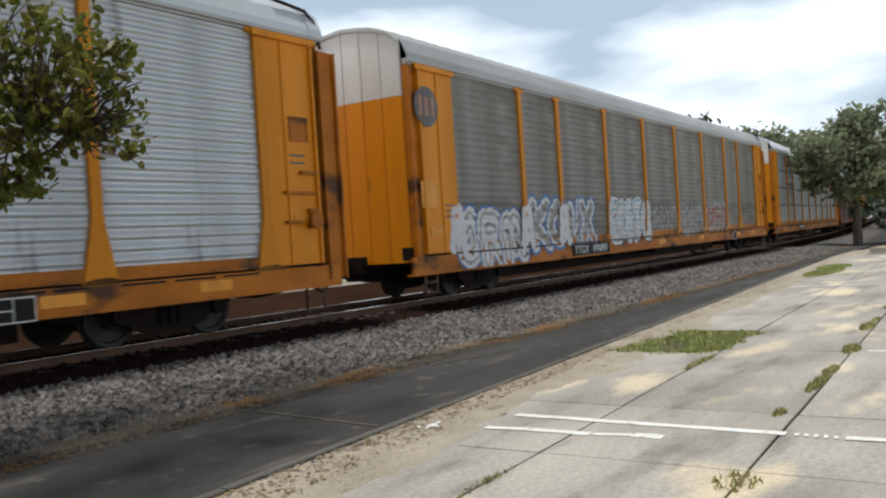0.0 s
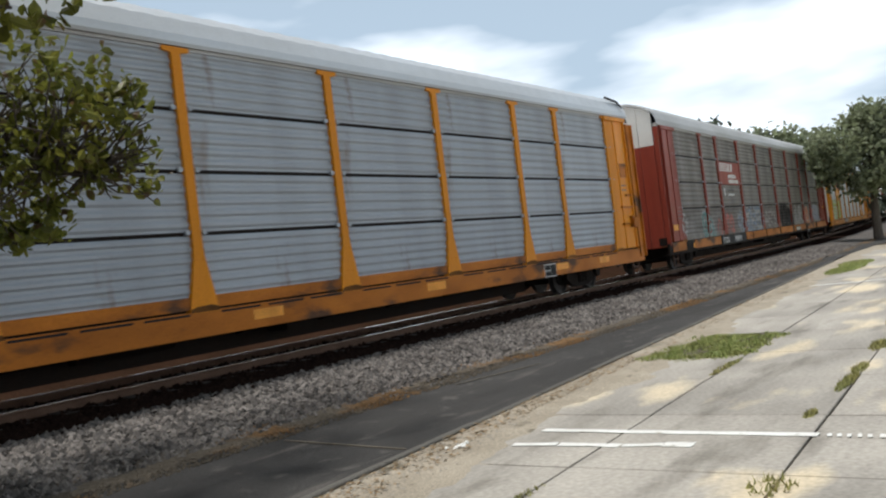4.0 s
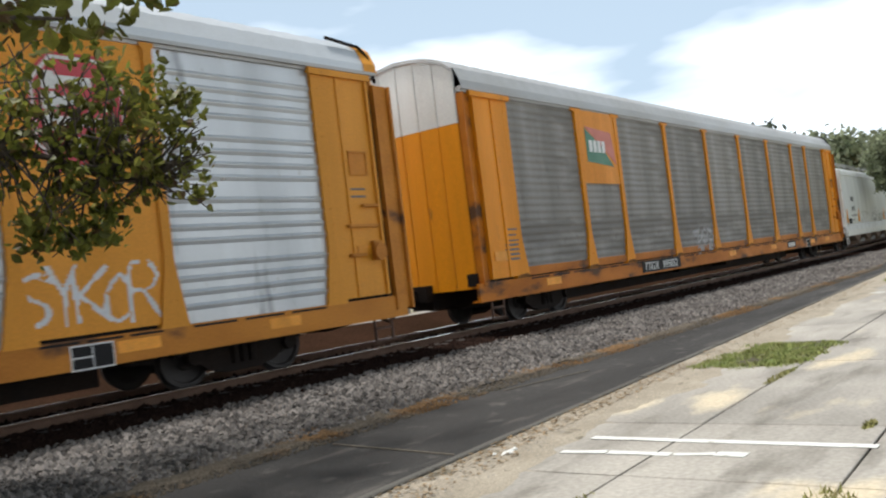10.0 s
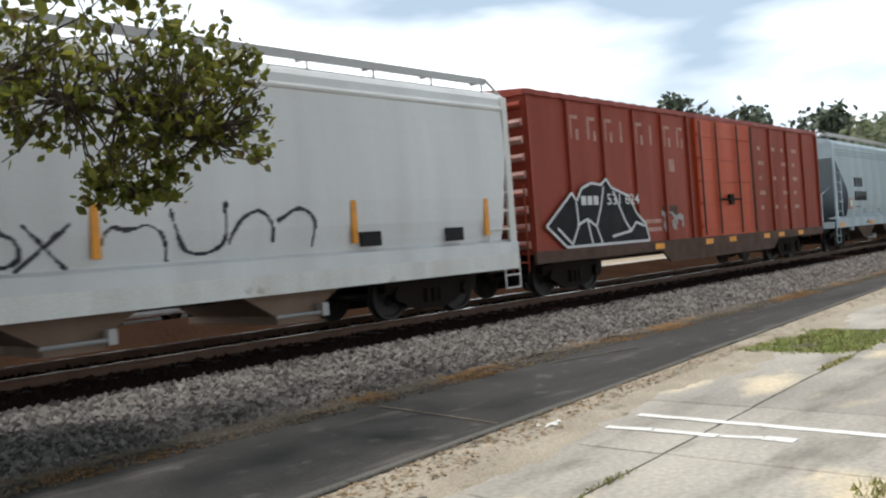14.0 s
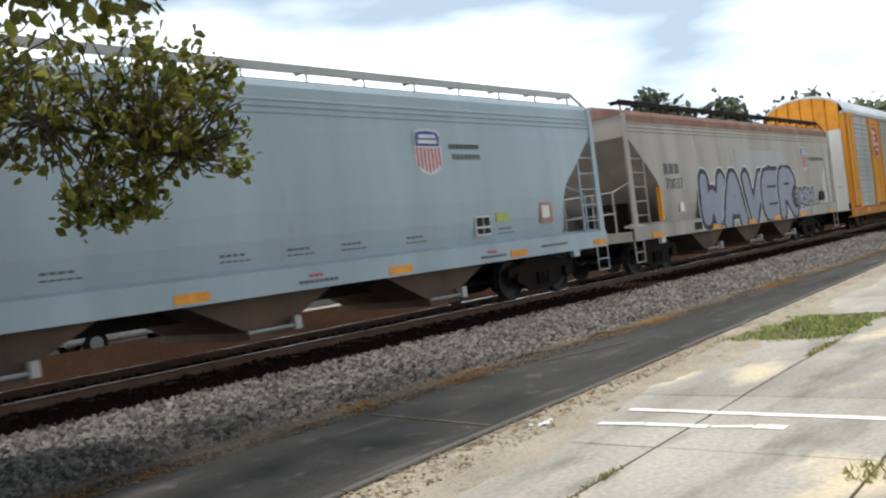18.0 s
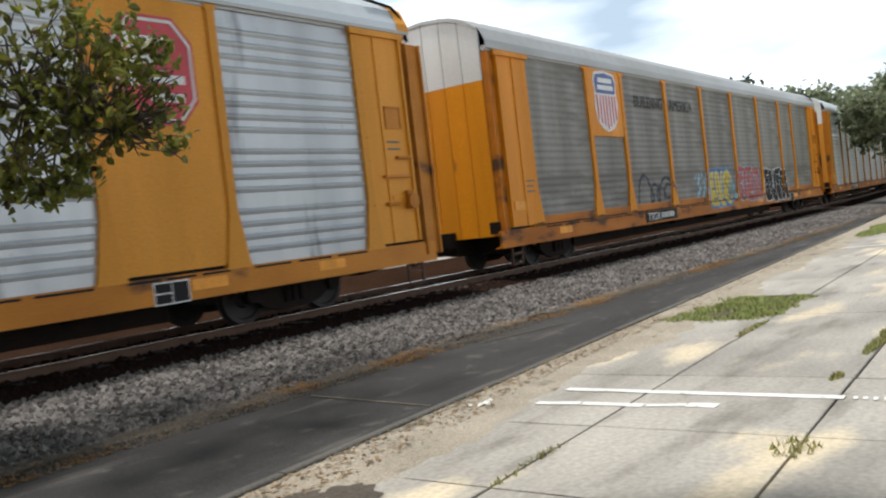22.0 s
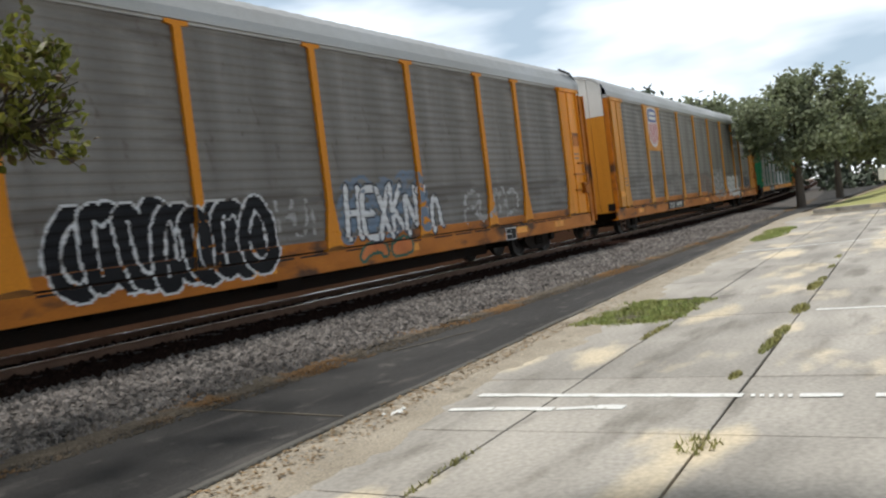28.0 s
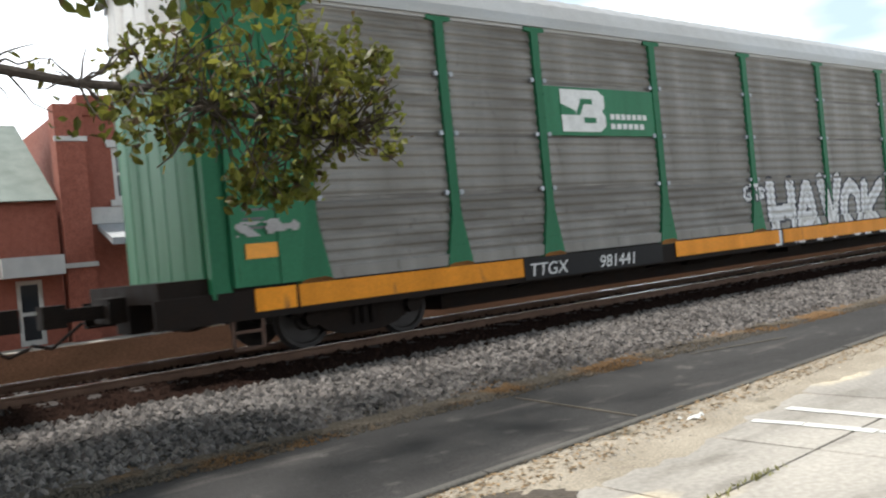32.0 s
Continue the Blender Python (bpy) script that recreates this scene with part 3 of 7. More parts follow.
def octagon(r, cut, flat=1.0):
    c = r * cut
    return [(-c, -r), (c, -r), (r * flat, -c), (r * flat, c), (c, r), (-c, r), (-r * flat, c), (-r * flat, -c)]


def octagon_sign(car, x, z, r, y):
    bm = bmesh.new()
    poly(bm, [(x + a * 0.85, z + b) for a, b in octagon(r, 0.55)], y)
    s = part("octagon_emblem", bm, logo_red, car, "red octagon emblem with white rim and bars")
    bm = bmesh.new()
    o = [(x + a * 0.85, z + b) for a, b in octagon(r * 0.94, 0.55)]
    i = [(x + a * 0.85, z + b) for a, b in octagon(r * 0.88, 0.55)]
    for k in range(8):
        prism(bm, [o[k], o[(k + 1) % 8], i[(k + 1) % 8], i[k]], y - 0.014, y - 0.007, "y")
    part("rim", bm, sign_white, s)
    for row, (a, b) in enumerate(((-0.5, 0.25), (-0.5, 0.1), (-0.5, 0.6), (-0.15, 0.55))):
        zz = z + r * (0.52 - row * 0.34)
        bm = bmesh.new()
        box(bm, (x + r * a, y - 0.014, zz - r * 0.07), (x + r * b, y - 0.007, zz + r * 0.09))
        part("bar", bm, sign_white, s)
        if row < 3:
            bm = bmesh.new()
            box(bm, (x + r * (a - 0.12), y - 0.016, zz - r * 0.15), (x + r * (a + 0.12), y - 0.009, zz + r * 0.15))
            part("bar", bm, sign_white, s)


def shield_emblem(car, x, z, w, h, y):
    """A shield: white rim, blue head with bars, red and white stripes."""
    def outline(g):
        pts = [(-0.5, 0.36), (-0.42, 0.5), (0.0, 0.54), (0.42, 0.5), (0.5, 0.36), (0.46, 0.2), (0.5, -0.05), (0.44, -0.3), (0.25, -0.44), (0.0, -0.5), (-0.25, -0.44), (-0.44, -0.3), (-0.5, -0.05), (-0.46, 0.2)]
        return [(x + a * w * g, z + b * h * g) for a, b in pts]
    bm = bmesh.new()
    poly(bm, outline(1.0), y)
    s = part("shield_emblem", bm, sign_white, car, "shield emblem with blue head and red stripes")
    bm = bmesh.new()
    poly(bm, [(x + a * w * 0.9, z + b * h) for a, b in ((-0.5, 0.35), (-0.42, 0.46), (0, 0.5), (0.42, 0.46), (0.5, 0.35), (0.46, 0.15), (-0.46, 0.15))], y - 0.006, 0.005)
    head = part("shield_head", bm, logo_blue, s)
    for k, wide in enumerate((0.3, 0.34)):
        bm = bmesh.new()
        box(bm, (x - w * wide, y - 0.018, z + h * (0.33 - 0.12 * k)), (x + w * wide, y - 0.012, z + h * (0.41 - 0.12 * k)))
        part("bar", bm, sign_white, head)
    for k in range(-3, 4):
        low = -0.45 + 0.05 * abs(k)
        bm = bmesh.new()
        box(bm, (x + w * (k * 0.13 - 0.028), y - 0.012, z + h * low), (x + w * (k * 0.13 + 0.028), y - 0.006, z + h * 0.12))
        part("stripe", bm, logo_red, s)


def autorack(index, centre, paint, sheet_mat, roof_mat, label, tiers=1, solid=(), sill=None, end=None, cap=None, door_label="", lead=0.0):
    """A long covered car carrier: sill, posts, ribbed side sheets, curved roof, folding end doors, bogies."""
    car = thing("autorack_car", label, "railcar", "cars of the freight train")
    car.location = (centre, TRACK_Y, RAIL_Z)
    CARS.append((car, centre))
    sill, end, cap = sill or grimy.get(paint, paint), end or paint, cap or white_paint
    half = BODY / 2
    tip = half - 0.45

    def sill_mesh(bm):
        box(bm, (-tip - 0.15, -1.60, 0.60), (tip + 0.15, -1.53, 0.95))
        box(bm, (-tip - 0.15, -1.60, 0.57), (tip + 0.15, -1.40, 0.60))
    s0 = placed("side_sill", shared(("side_sill",), sill_mesh), sill, car)
    s1 = placed("side_sill", shared(("side_sill",), sill_mesh), sill, car)
    s1.rotation_euler = (0, 0, math.pi)

    def frame_mesh(bm):
        box(bm, (-tip - 0.05, -1.5, 0.90), (tip + 0.05, 1.5, 1.16))
        box(bm, (-tip - 0.05, -0.3, 0.50), (tip + 0.05, 0.3, 0.90))
        box(bm, (-half + 5.6, -0.42, 0.22), (half - 5.6, 0.42, 0.50))
        for k in range(15):
            x = -half + 1.2 + k * (BODY - 2.4) / 14
            prism(bm, [(-1.45, 0.60), (-0.4, 0.44), (0.4, 0.44), (1.45, 0.60), (1.45, 0.90), (-1.45, 0.90)], x - 0.07, x + 0.07, "x")
        tube(bm, (-3.2, -0.75, 0.62), (-1.6, -0.75, 0.62), 0.2, n=10)
        box(bm, (0.6, -1.0, 0.40), (1.2, -0.5, 0.85))
        for y in (-1.1, 0.9):
            tube(bm, (-half + 5, y, 0.56), (half - 5, y, 0.56), 0.035, n=6)
    placed("underframe", shared(("underframe",), frame_mesh), dark_steel, car)

    edges = (POSTS[0] + lead, *POSTS[1:])
    for k, (a, b) in enumerate(zip(edges, edges[1:])):
        x, w = (a + b) / 2 - half, b - a - 0.12
        if k in solid:
            def flat(bm):
                box(bm, (-w / 2, -1.56, 1.0), (w / 2, -1.50, 4.92))
                for s in (-w / 2 + 0.06, w / 2 - 0.06):
                    for q in range(13):
                        tube(bm, (s, -1.566, 1.2 + q * 0.29), (s, -1.56, 1.2 + q * 0.29), 0.025, n=6)
            placed("side_plate", shared(("side_plate", round(w, 2)), flat), paint, car, "solid painted side plate", at=(x, 0, 0))
        else:
            placed("side_panel", shared(("side_panel", round(w, 2), tiers), lambda bm: ribbed(bm, w, GAP[2] if tiers else 0.952, 4.92, tiers)), sheet_mat, car, at=(x, 0, 0))

        def rail(bm):
            prism(bm, [(-1.583, 0.985), (-1.583, 1.15), (-1.57, 1.17), (-1.50, 1.175), (-1.50, 0.985)], -w / 2 + 0.1, w / 2 - 0.1, "x")

        def slit(bm):
            box(bm, (-w / 8, -1.606, 0.895), (w / 8, -1.595, 0.928))
        for q in (-1, 0, 1):
            placed("drain_slot", shared(("drain_slot", round(w, 2)), slit), black_paint, car, at=(x + q * w / 3.3, 0, 0))
        if tiers:
            placed("bottom_rail", shared(("bottom_rail", round(w, 2)), rail), sill if sill is not dark_steel else sheet_mat, car, at=(x, 0, 0))

    slim = bool(solid)
    foot = 0.21 if slim else 0.25
    neck, cap_half = (0.075, 0.11) if slim else (0.085, 0.24)

    def post_mesh(bm):
        prism(bm, [(-neck, 1.9), (-neck, 4.83), (-cap_half, 4.855), (-cap_half, 4.92), (cap_half, 4.92), (cap_half, 4.855), (neck, 4.83), (neck, 1.9), (neck * 1.2, 1.75), (foot, 1.0), (foot + 0.02, 0.93), (-foot - 0.02, 0.93), (-foot, 1.0), (-neck * 1.2, 1.75)], -1.602, -1.50, "y")
        for q in range(9):
            for s in (-neck + 0.015, neck - 0.015):
                tube(bm, (s, -1.614, 1.3 + q * 0.41), (s, -1.602, 1.3 + q * 0.41), 0.014, n=5)

    def foot_mesh(bm):
        prism(bm, [(-foot - 0.015, 0.935), (foot + 0.015, 0.935), (foot, 1.0), (foot * 0.5, 1.035), (-foot * 0.6, 1.02), (-foot, 0.99)], -1.606, -1.602, "y")
    for p in edges:
        placed("side_post", shared(("side_post", foot), post_mesh), paint, car, at=(p - half, 0, 0))
        if not slim:
            placed("post_foot", shared(("post_foot", foot), foot_mesh), foot_rust, car, "rust and soot on the post's foot", at=(p - half, 0, 0))

    if tiers > 1:
        high = (4.92 - GAP[2]) / tiers

        def joint(bm):
            box(bm, (edges[0] - half + 0.1, -1.520, -0.026), (edges[-1] - half - 0.1, -1.47, 0.026))

        def clip(bm):
            tube(bm, (0, -1.60, 0), (0, -1.55, 0), 0.045, 0.04, 8)
        for k in range(1, tiers):
            placed("tier_joint", shared(("tier_joint", lead), joint), dark_steel if not lead else zinc_dark, car, "dark gap between two tiers of sheet", at=(0, 0, GAP[2] + k * high))
            for p in edges:
                for s in (-0.15, 0.15):
                    placed("clip", shared(("clip",), clip), zinc_blue, car, at=(p - half + s, 0, GAP[2] + k * high + 0.02))

    def far_mesh(bm):
        rows = [[(x, -y, z) for x in (-half + 2, half - 2)] for z, y in rib_face(1.0, 4.92, 1)]
        sheet(bm, rows)
        for p in edges:
            box(bm, (p - half - 0.1, 1.5, 1.0), (p - half + 0.1, 1.6, 4.92))
    placed("far_side", shared(("far_side",), far_mesh), sheet_mat, car)

    # x runs from the car's tip inwards
    def end_sheet(bm):
        box(bm, (0.30, -1.60, 1.0), (1.52, -1.52, 4.90))
        box(bm, (0.98, -1.625, 1.0), (1.05, -1.60, 4.80))
        box(bm, (0.30, -1.65, 1.0), (0.36, -1.60, 4.86))
        box(bm, (0.22, -1.66, 4.80), (1.66, -1.60, 4.91))
        box(bm, (0.40, -1.61, 1.05), (0.96, -1.60, 1.30))
        box(bm, (1.08, -1.606, 2.25), (1.45, -1.60, 2.30))
        box(bm, (1.08, -1.606, 3.45), (1.45, -1.60, 3.49))

    def edge_post(bm):
        box(bm, (0.04, -1.56, 0.88), (0.30, -1.50, 4.86))
        box(bm, (0.0, -1.63, 0.88), (0.045, -1.42, 4.86))

    def wing_post(bm):
        box(bm, (-0.26, -1.58, 0.72), (0.12, -1.54, 4.74))
        for x in (-0.30, 0.10):
            box(bm, (x, -1.64, 0.70), (x + 0.045, -1.44, 4.76))
        for z in (0.74, 2.3, 4.66):
            box(bm, (-0.27, -1.54, z), (0.32, -1.46, z + 0.12))

    def slot(bm):
        box(bm, (0.145, -1.535, 0.95), (0.30, -1.46, 4.86))
        box(bm, (0.24, -1.46, 0.95), (0.28, 1.46, 4.86))

    def placard(bm):
        box(bm, (0.52, -1.612, 3.12), (0.92, -1.60, 3.52))
        for a, b, c, d in ((0.50, 0.94, 3.50, 3.53), (0.50, 0.94, 3.11, 3.14), (0.50, 0.53, 3.11, 3.53), (0.91, 0.94, 3.11, 3.53)):
            box(bm, (a, -1.63, c), (b, -1.61, d))
    for s in (-1, 1):
        for nm, fn, mat, lab in (("end_panel", end_sheet, paint, ""), ("edge_post", edge_post, paint if solid else grimy.get(paint, paint), ""), ("door_slot", slot, dark_steel, "dark gap beside the end door"), ("wing_post", wing_post, grimy.get(paint, paint), "channel post at the car's corner"), ("placard", placard, grimy.get(paint, paint), "framed placard holder")):
            if (nm == "edge_post" and s > 0) or (nm in ("door_slot", "wing_post", "placard") and s < 0):
                continue
            ob = placed(nm, shared((nm,), fn), mat, car, lab, at=(tip if s > 0 else -tip + lead, 0, 0))
            ob.scale = (-s, 1, 1)
            if nm in ("end_panel", "edge_post", "wing_post"):
                ob = placed(nm, shared((nm,), fn), mat, car, "", at=(tip if s > 0 else -tip + lead, 0, 0))
                ob.scale = (-s, -1, 1)
    bm = bmesh.new()
    pts = [(tip - 1.0, -1.45, 5.55), (tip - 0.25, -1.48, 5.47), (tip - 0.08, -1.52, 5.30), (tip - 0.05, -1.62, 4.80)]
    for p, q in zip(pts, pts[1:]):
        tube(bm, p, q, 0.03, n=6)
    part("roof_rail", bm, dark_steel, car, "dark bent grab rail at the roof's end")
    bm = bmesh.new()
    box(bm, (tip - 0.62, -1.70, 1.62), (tip - 0.42, -1.61, 1.95))
    tube(bm, (tip - 0.52, -1.76, 1.75), (tip - 0.52, -1.72, 1.75), 0.15, n=14)
    part("brake_gear", bm, grimy.get(paint, paint), car, "hand brake wheel and chain box")
    for x, z, w in ((-tip + 1.1, 1.75, 0.36), (-tip + 1.1, 1.87, 0.30), (-tip + 1.1, 1.99, 0.36), (tip - 1.0, 2.85, 0.4), (tip - 1.0, 2.72, 0.4)):
        bm = bmesh.new()
        box(bm, (x, -1.607, z), (x + w, -1.602, z + 0.035))
        part("notice", bm, sign_grey, car)
    for x0, x1, z0, z1 in ((-tip + lead + 0.5, -tip + lead + 0.96, 1.36, 1.56), (tip - 0.95, tip - 0.55, 1.72, 1.88)):
        bm = bmesh.new()
        box(bm, (x0, -1.622, z0), (x1, -1.605, z1))
        part("notice_plate", bm, orange, car, "small orange-yellow notice plate")
    for x in (POSTS[0] + 0.9, POSTS[2] + 2.3, POSTS[4] + 0.9, POSTS[5] + 2.2, POSTS[7] + 1.2, POSTS[8] + 1.6):
        bm = bmesh.new()
        box(bm, (x - half, -1.606, 0.70), (x - half + 0.62, -1.59, 0.86))
        part("reflector", bm, orange, car, "yellow-orange reflective strip")
    bm = bmesh.new()
    box(bm, (8.68, -1.608, 0.56), (9.26, -1.59, 0.88))
    dk = part("data_board", bm, sign_white, car, "white-edged board with dark fields")
    for x0, x1, z0, z1 in ((8.70, 8.96, 0.58, 0.71), (8.98, 9.24, 0.58, 0.86), (8.70, 8.96, 0.73, 0.86)):
        bm = bmesh.new()
        box(bm, (x0, -1.613, z0), (x1, -1.608, z1))
        part("field", bm, black_paint, dk)

    def roof_mesh(bm):
        rows = []
        n = 244
        for k in range(n + 1):
            x = -tip + lead + (2 * tip - lead) * k / n
            up = 0.011 if (k // 2) % 2 else 0.0
            rows.append([(x, y * (1 + up * 0.01), z + up * min(1, (z - 4.95) * 3)) for y, z in ROOF])
        sheet(bm, rows)
    r = placed("roof", shared(("roof", lead), roof_mesh), roof_mat, car, "curved ribbed metal roof")

    def chord(bm):
        prism(bm, [(-1.63, 4.99), (-1.63, 4.93), (-1.58, 4.93), (-1.58, 4.88), (-1.48, 4.88), (-1.48, 4.99)], -tip + lead, tip, "x")
    placed("top_chord", shared(("top_chord", lead), chord), roof_grey, car)
    placed("top_chord", shared(("top_chord", lead), chord), roof_grey, car).scale = (1, -1, 1)

    def plan_x(y):
        return 0.07 * (1 - (y / 1.47) ** 2) + 0.02
    folds = [-1.46 + 2.92 * k / 6 for k in range(7)]

    def leaf(bm, k, z0, high):
        a, b = folds[k], folds[k + 1]
        xa, xb = -plan_x(a), -plan_x(b)
        lip = 0.045 if end is white_paint else 0.012
        pts = [(xa, a + 0.006), (xa - lip, a + lip + 0.01), (xb - lip, b - lip - 0.01), (xb, b - 0.006), (xb + 0.04, b - 0.006), (xa + 0.04, a + 0.006)]
        lo = [bm.verts.new((x, y, z0)) for x, y in pts]
        hi = [bm.verts.new((x, y, high(y))) for x, y in pts]
        for i in range(6):
            bm.faces.new((lo[i], lo[(i + 1) % 6], hi[(i + 1) % 6], hi[i]))
        bm.faces.new(lo[::-1])
        bm.faces.new(hi)

    def crest(y):
        return float(np.interp(y, [p[0] for p in ROOF], [p[1] for p in ROOF])) - 0.03
    for s in (-1, 1):
        for k in range(6):
            d = placed("end_door", shared(("end_door", k, end is white_paint), lambda bm: leaf(bm, k, 0.85, lambda y: 4.25)), end, car, door_label if s < 0 else "", at=(tip if s > 0 else -tip + lead, 0, 0))
            c = placed("end_cap", shared(("end_cap", k, end is white_paint), lambda bm: leaf(bm, k, 4.255, crest)), cap, car, at=(tip if s > 0 else -tip + lead, 0, 0))
            if s > 0:
                d.rotation_euler = c.rotation_euler = (0, 0, math.pi)

    bm = bmesh.new()
    sheet(bm, [[(x, y * 1.006, z + 0.016) for y, z in ROOF] for x in (tip - 0.30, tip - 0.15, tip + 0.02)])
    part("roof_tip", bm, paint if solid else roof_mat, car, "end strip of the roof")
    for x0, x1, z in ((tip - 1.15, tip - 0.42, 2.20), (tip - 1.15, tip - 0.80, 1.70), (tip - 0.75, tip - 0.38, 2.55)):
        bm = bmesh.new()
        box(bm, (x0, -1.68, z), (x1, -1.60, z + 0.05))
        part("shelf_bar", bm, grimy.get(paint, paint), car)
    def hood(bm):
        ys = np.linspace(-1.47, 1.47, 13)
        sheet(bm, [[(-plan_x(y) - 0.05, y, crest(y) + 0.02) for y in ys], [(0.02, y, crest(y) + 0.05) for y in ys]])
        sheet(bm, [[(-plan_x(y) - 0.05, y, crest(y) + 0.02) for y in ys], [(-plan_x(y) - 0.05, y, crest(y) - 0.06) for y in ys]])
    for s in (-1, 1):
        ob = placed("end_hood", shared(("end_hood",), hood), roof_mat, car, at=(tip if s > 0 else -tip + lead, 0, 0))
        ob.scale = (-s, 1, 1)
    def stirrup(bm):
        for x in (0.0, 0.42):
            box(bm, (x - 0.02, -1.58, 0.20), (x + 0.02, -1.54, 0.60))
        for z in (0.20, 0.42):
            box(bm, (-0.02, -1.58, z - 0.02), (0.44, -1.54, z + 0.02))
    for x in (-tip + lead + 0.25, tip - 0.7):
        placed("step", shared(("step",), stirrup), rust_steel, car, "rusty stirrup step", at=(x, 0, 0))
    bogie(car, -half + 3.6, index)
    bogie(car, half - 3.6, index)
    coupler(car, half - 0.15)
    return car


def bay(k):
    """Start and end of bay k, from the car's middle."""
    return POSTS[k] - BODY / 2, POSTS[k + 1] - BODY / 2


def upper_plate(car, k, mat, low=3.0):
    a, b = bay(k)
    bm = bmesh.new()
    box(bm, (a + 0.08, -1.585, low), (b - 0.08, -1.55, 4.9))
    return part("emblem_plate", bm, mat, car, "painted plate behind the emblem")


LOW = [(0.61 + 0.033 * k, -1.602) for k in range(11)] + [(GAP[0], -1.602), (GAP[1], -1.585), (1.05, -1.585), (1.11, -1.585), (1.165, -1.585)]
RIB = LOW + rib_face(GAP[2], 4.92, 1)
BEAD = [p for p in LOW if p[0] < 0.99] + rib_face(1.0, 4.92, 0)
RIB4 = LOW + rib_face(GAP[2], 4.92, 4)
FLAT = [(0.6 + 0.05 * k, -1.60) for k in range(90)]
H = BODY / 2


def hopper(index, centre, body, paint, roof_mat, label, bays, bay_mat, ends=None, cut=1.0, inset=0.45):
    """A covered hopper: bulging side sheets, sloped ends, sill, discharge bays, end platforms and roof walk."""
    car = thing("hopper_car", label, "railcar", "cars of the freight train")
    car.location = (centre, TRACK_Y, RAIL_Z)
    CARS.append((car, centre))
    half = body / 2
    if cut < 1:
        edge = {z: inset + c * cut for z, c in ((1.28, 1.5), (1.45, 1.5), (1.7, 1.47), (2.1, 1.38), (2.35, 1.3), (2.9, 0.9), (3.35, 0.4), (3.5, 0.27), (3.75, 0.1), (4.05, 0.1))}
        inner = edge
    else:
        edge = {1.28: 1.72, 1.45: 1.73, 1.7: 1.74, 2.1: 1.70, 2.35: 1.56, 2.9: 0.94, 3.35: 0.43, 3.5: 0.26, 3.75: 0.24, 4.05: 0.24}
        inner = {z: 0.26 + max(0.0, 3.5 - z) * 1.18 for z in edge}
    wide = {1.28: 1.47, 1.45: 1.52, 1.7: 1.57, 2.1: 1.603, 2.35: 1.605, 2.9: 1.60, 3.35: 1.58, 3.5: 1.567, 3.75: 1.55, 4.05: 1.53}
    bm = bmesh.new()
    for s in (-1, 1):
        sheet(bm, [[(x, s * wide[z], z) for x in np.linspace(-half + edge[z], half - edge[z], 12)] for z in edge])
        sheet(bm, [[(s * (half - inner[z]), y, z) for y in np.linspace(-wide[z], wide[z], 6)] for z in edge])
    part("hopper_body", bm, paint, car, "side sheets cut away over the end platforms")
    bm = bmesh.new()
    c = edge[4.05]
    arch = ((-1.53, 4.05), (-1.47, 4.15), (-1.20, 4.26), (-0.6, 4.36), (0, 4.39), (0.6, 4.36), (1.2, 4.26), (1.47, 4.15), (1.53, 4.05))
    sheet(bm, [[(x, y, z) for x in np.linspace(-half + c, half - c, 20)] for y, z in arch])
    for s in (-1, 1):
        prism(bm, arch, s * (half - c), s * (half - c - 0.04), "x")
    part("roof", bm, roof_mat, car, "curved hopper roof")
    if roof_mat is hopper_rust:
        bm = bmesh.new()
        box(bm, (-half + c, -1.560, 3.84), (half - c, -1.52, 4.05))
        part("rust_band", bm, roof_mat, car, "rust-streaked band under the roof's edge")
    for z in (3.64, 3.74, 3.84) if cut == 1 else (3.86,):
        bm = bmesh.new()
        y = side_y(z)
        tube(bm, (-half + c + 0.06, y, z), (half - c - 0.06, y, z), 0.026 if cut == 1 else 0.05, n=8)
        part("side_ridge", bm, paint, car)
    for s in (-1, 1):
        bm = bmesh.new()
        box(bm, (-half + c + 0.3, s * 1.02, 4.43), (half - c - 0.3, s * 1.30, 4.46))
        box(bm, (-half + c + 0.3, s * 1.30, 4.36), (half - c - 0.3, s * 1.33, 4.49))
        for k in range(15):
            x = -half + c + 0.4 + k * (body - 2 * c - 0.8) / 14
            tube(bm, (x, s * 1.30, 4.14), (x, s * 1.30, 4.47), 0.022, n=5)
            box(bm, (x - 0.02, s * 1.02, 4.38), (x + 0.02, s * 1.33, 4.435))
        tube(bm, (half - c - 0.3, s * 1.31, 4.47), (half - 0.1, s * 1.45, 4.08), 0.03, n=6)
        part("roof_walk", bm, roof_grey if roof_mat is not hopper_rust else dark_steel, car, "slatted roof walkway")
    for k in range(9):
        x = -half + c + 1 + k * (body - 2 * c - 2) / 8
        bm = bmesh.new()
        box(bm, (x - 0.45, -0.35, 4.37), (x + 0.45, 0.35, 4.50))
        part("roof_hatch", bm, roof_grey, car)
    for s in (-1, 1):
        bm = bmesh.new()
        prism(bm, [(s * 1.60, 0.88), (s * 1.605, 1.24), (s * 1.46, 1.30), (s * 1.30, 1.28), (s * 1.30, 1.22), (s * 1.54, 1.20), (s * 1.54, 0.88)], -half + 0.12, half - 0.12, "x")
        part("side_sill", bm, paint, car, "straight painted sill")
        bm = bmesh.new()
        prism(bm, [(s * (half - 0.05), 0.88), (s * (half - 0.05), 1.12), (s * (half - 2.2), 1.12), (s * (half - 2.2), 1.08), (s * (half - 0.15), 1.08), (s * (half - 0.15), 0.88)], -1.5, 1.5, "y")
        part("end_platform", bm, paint, car)
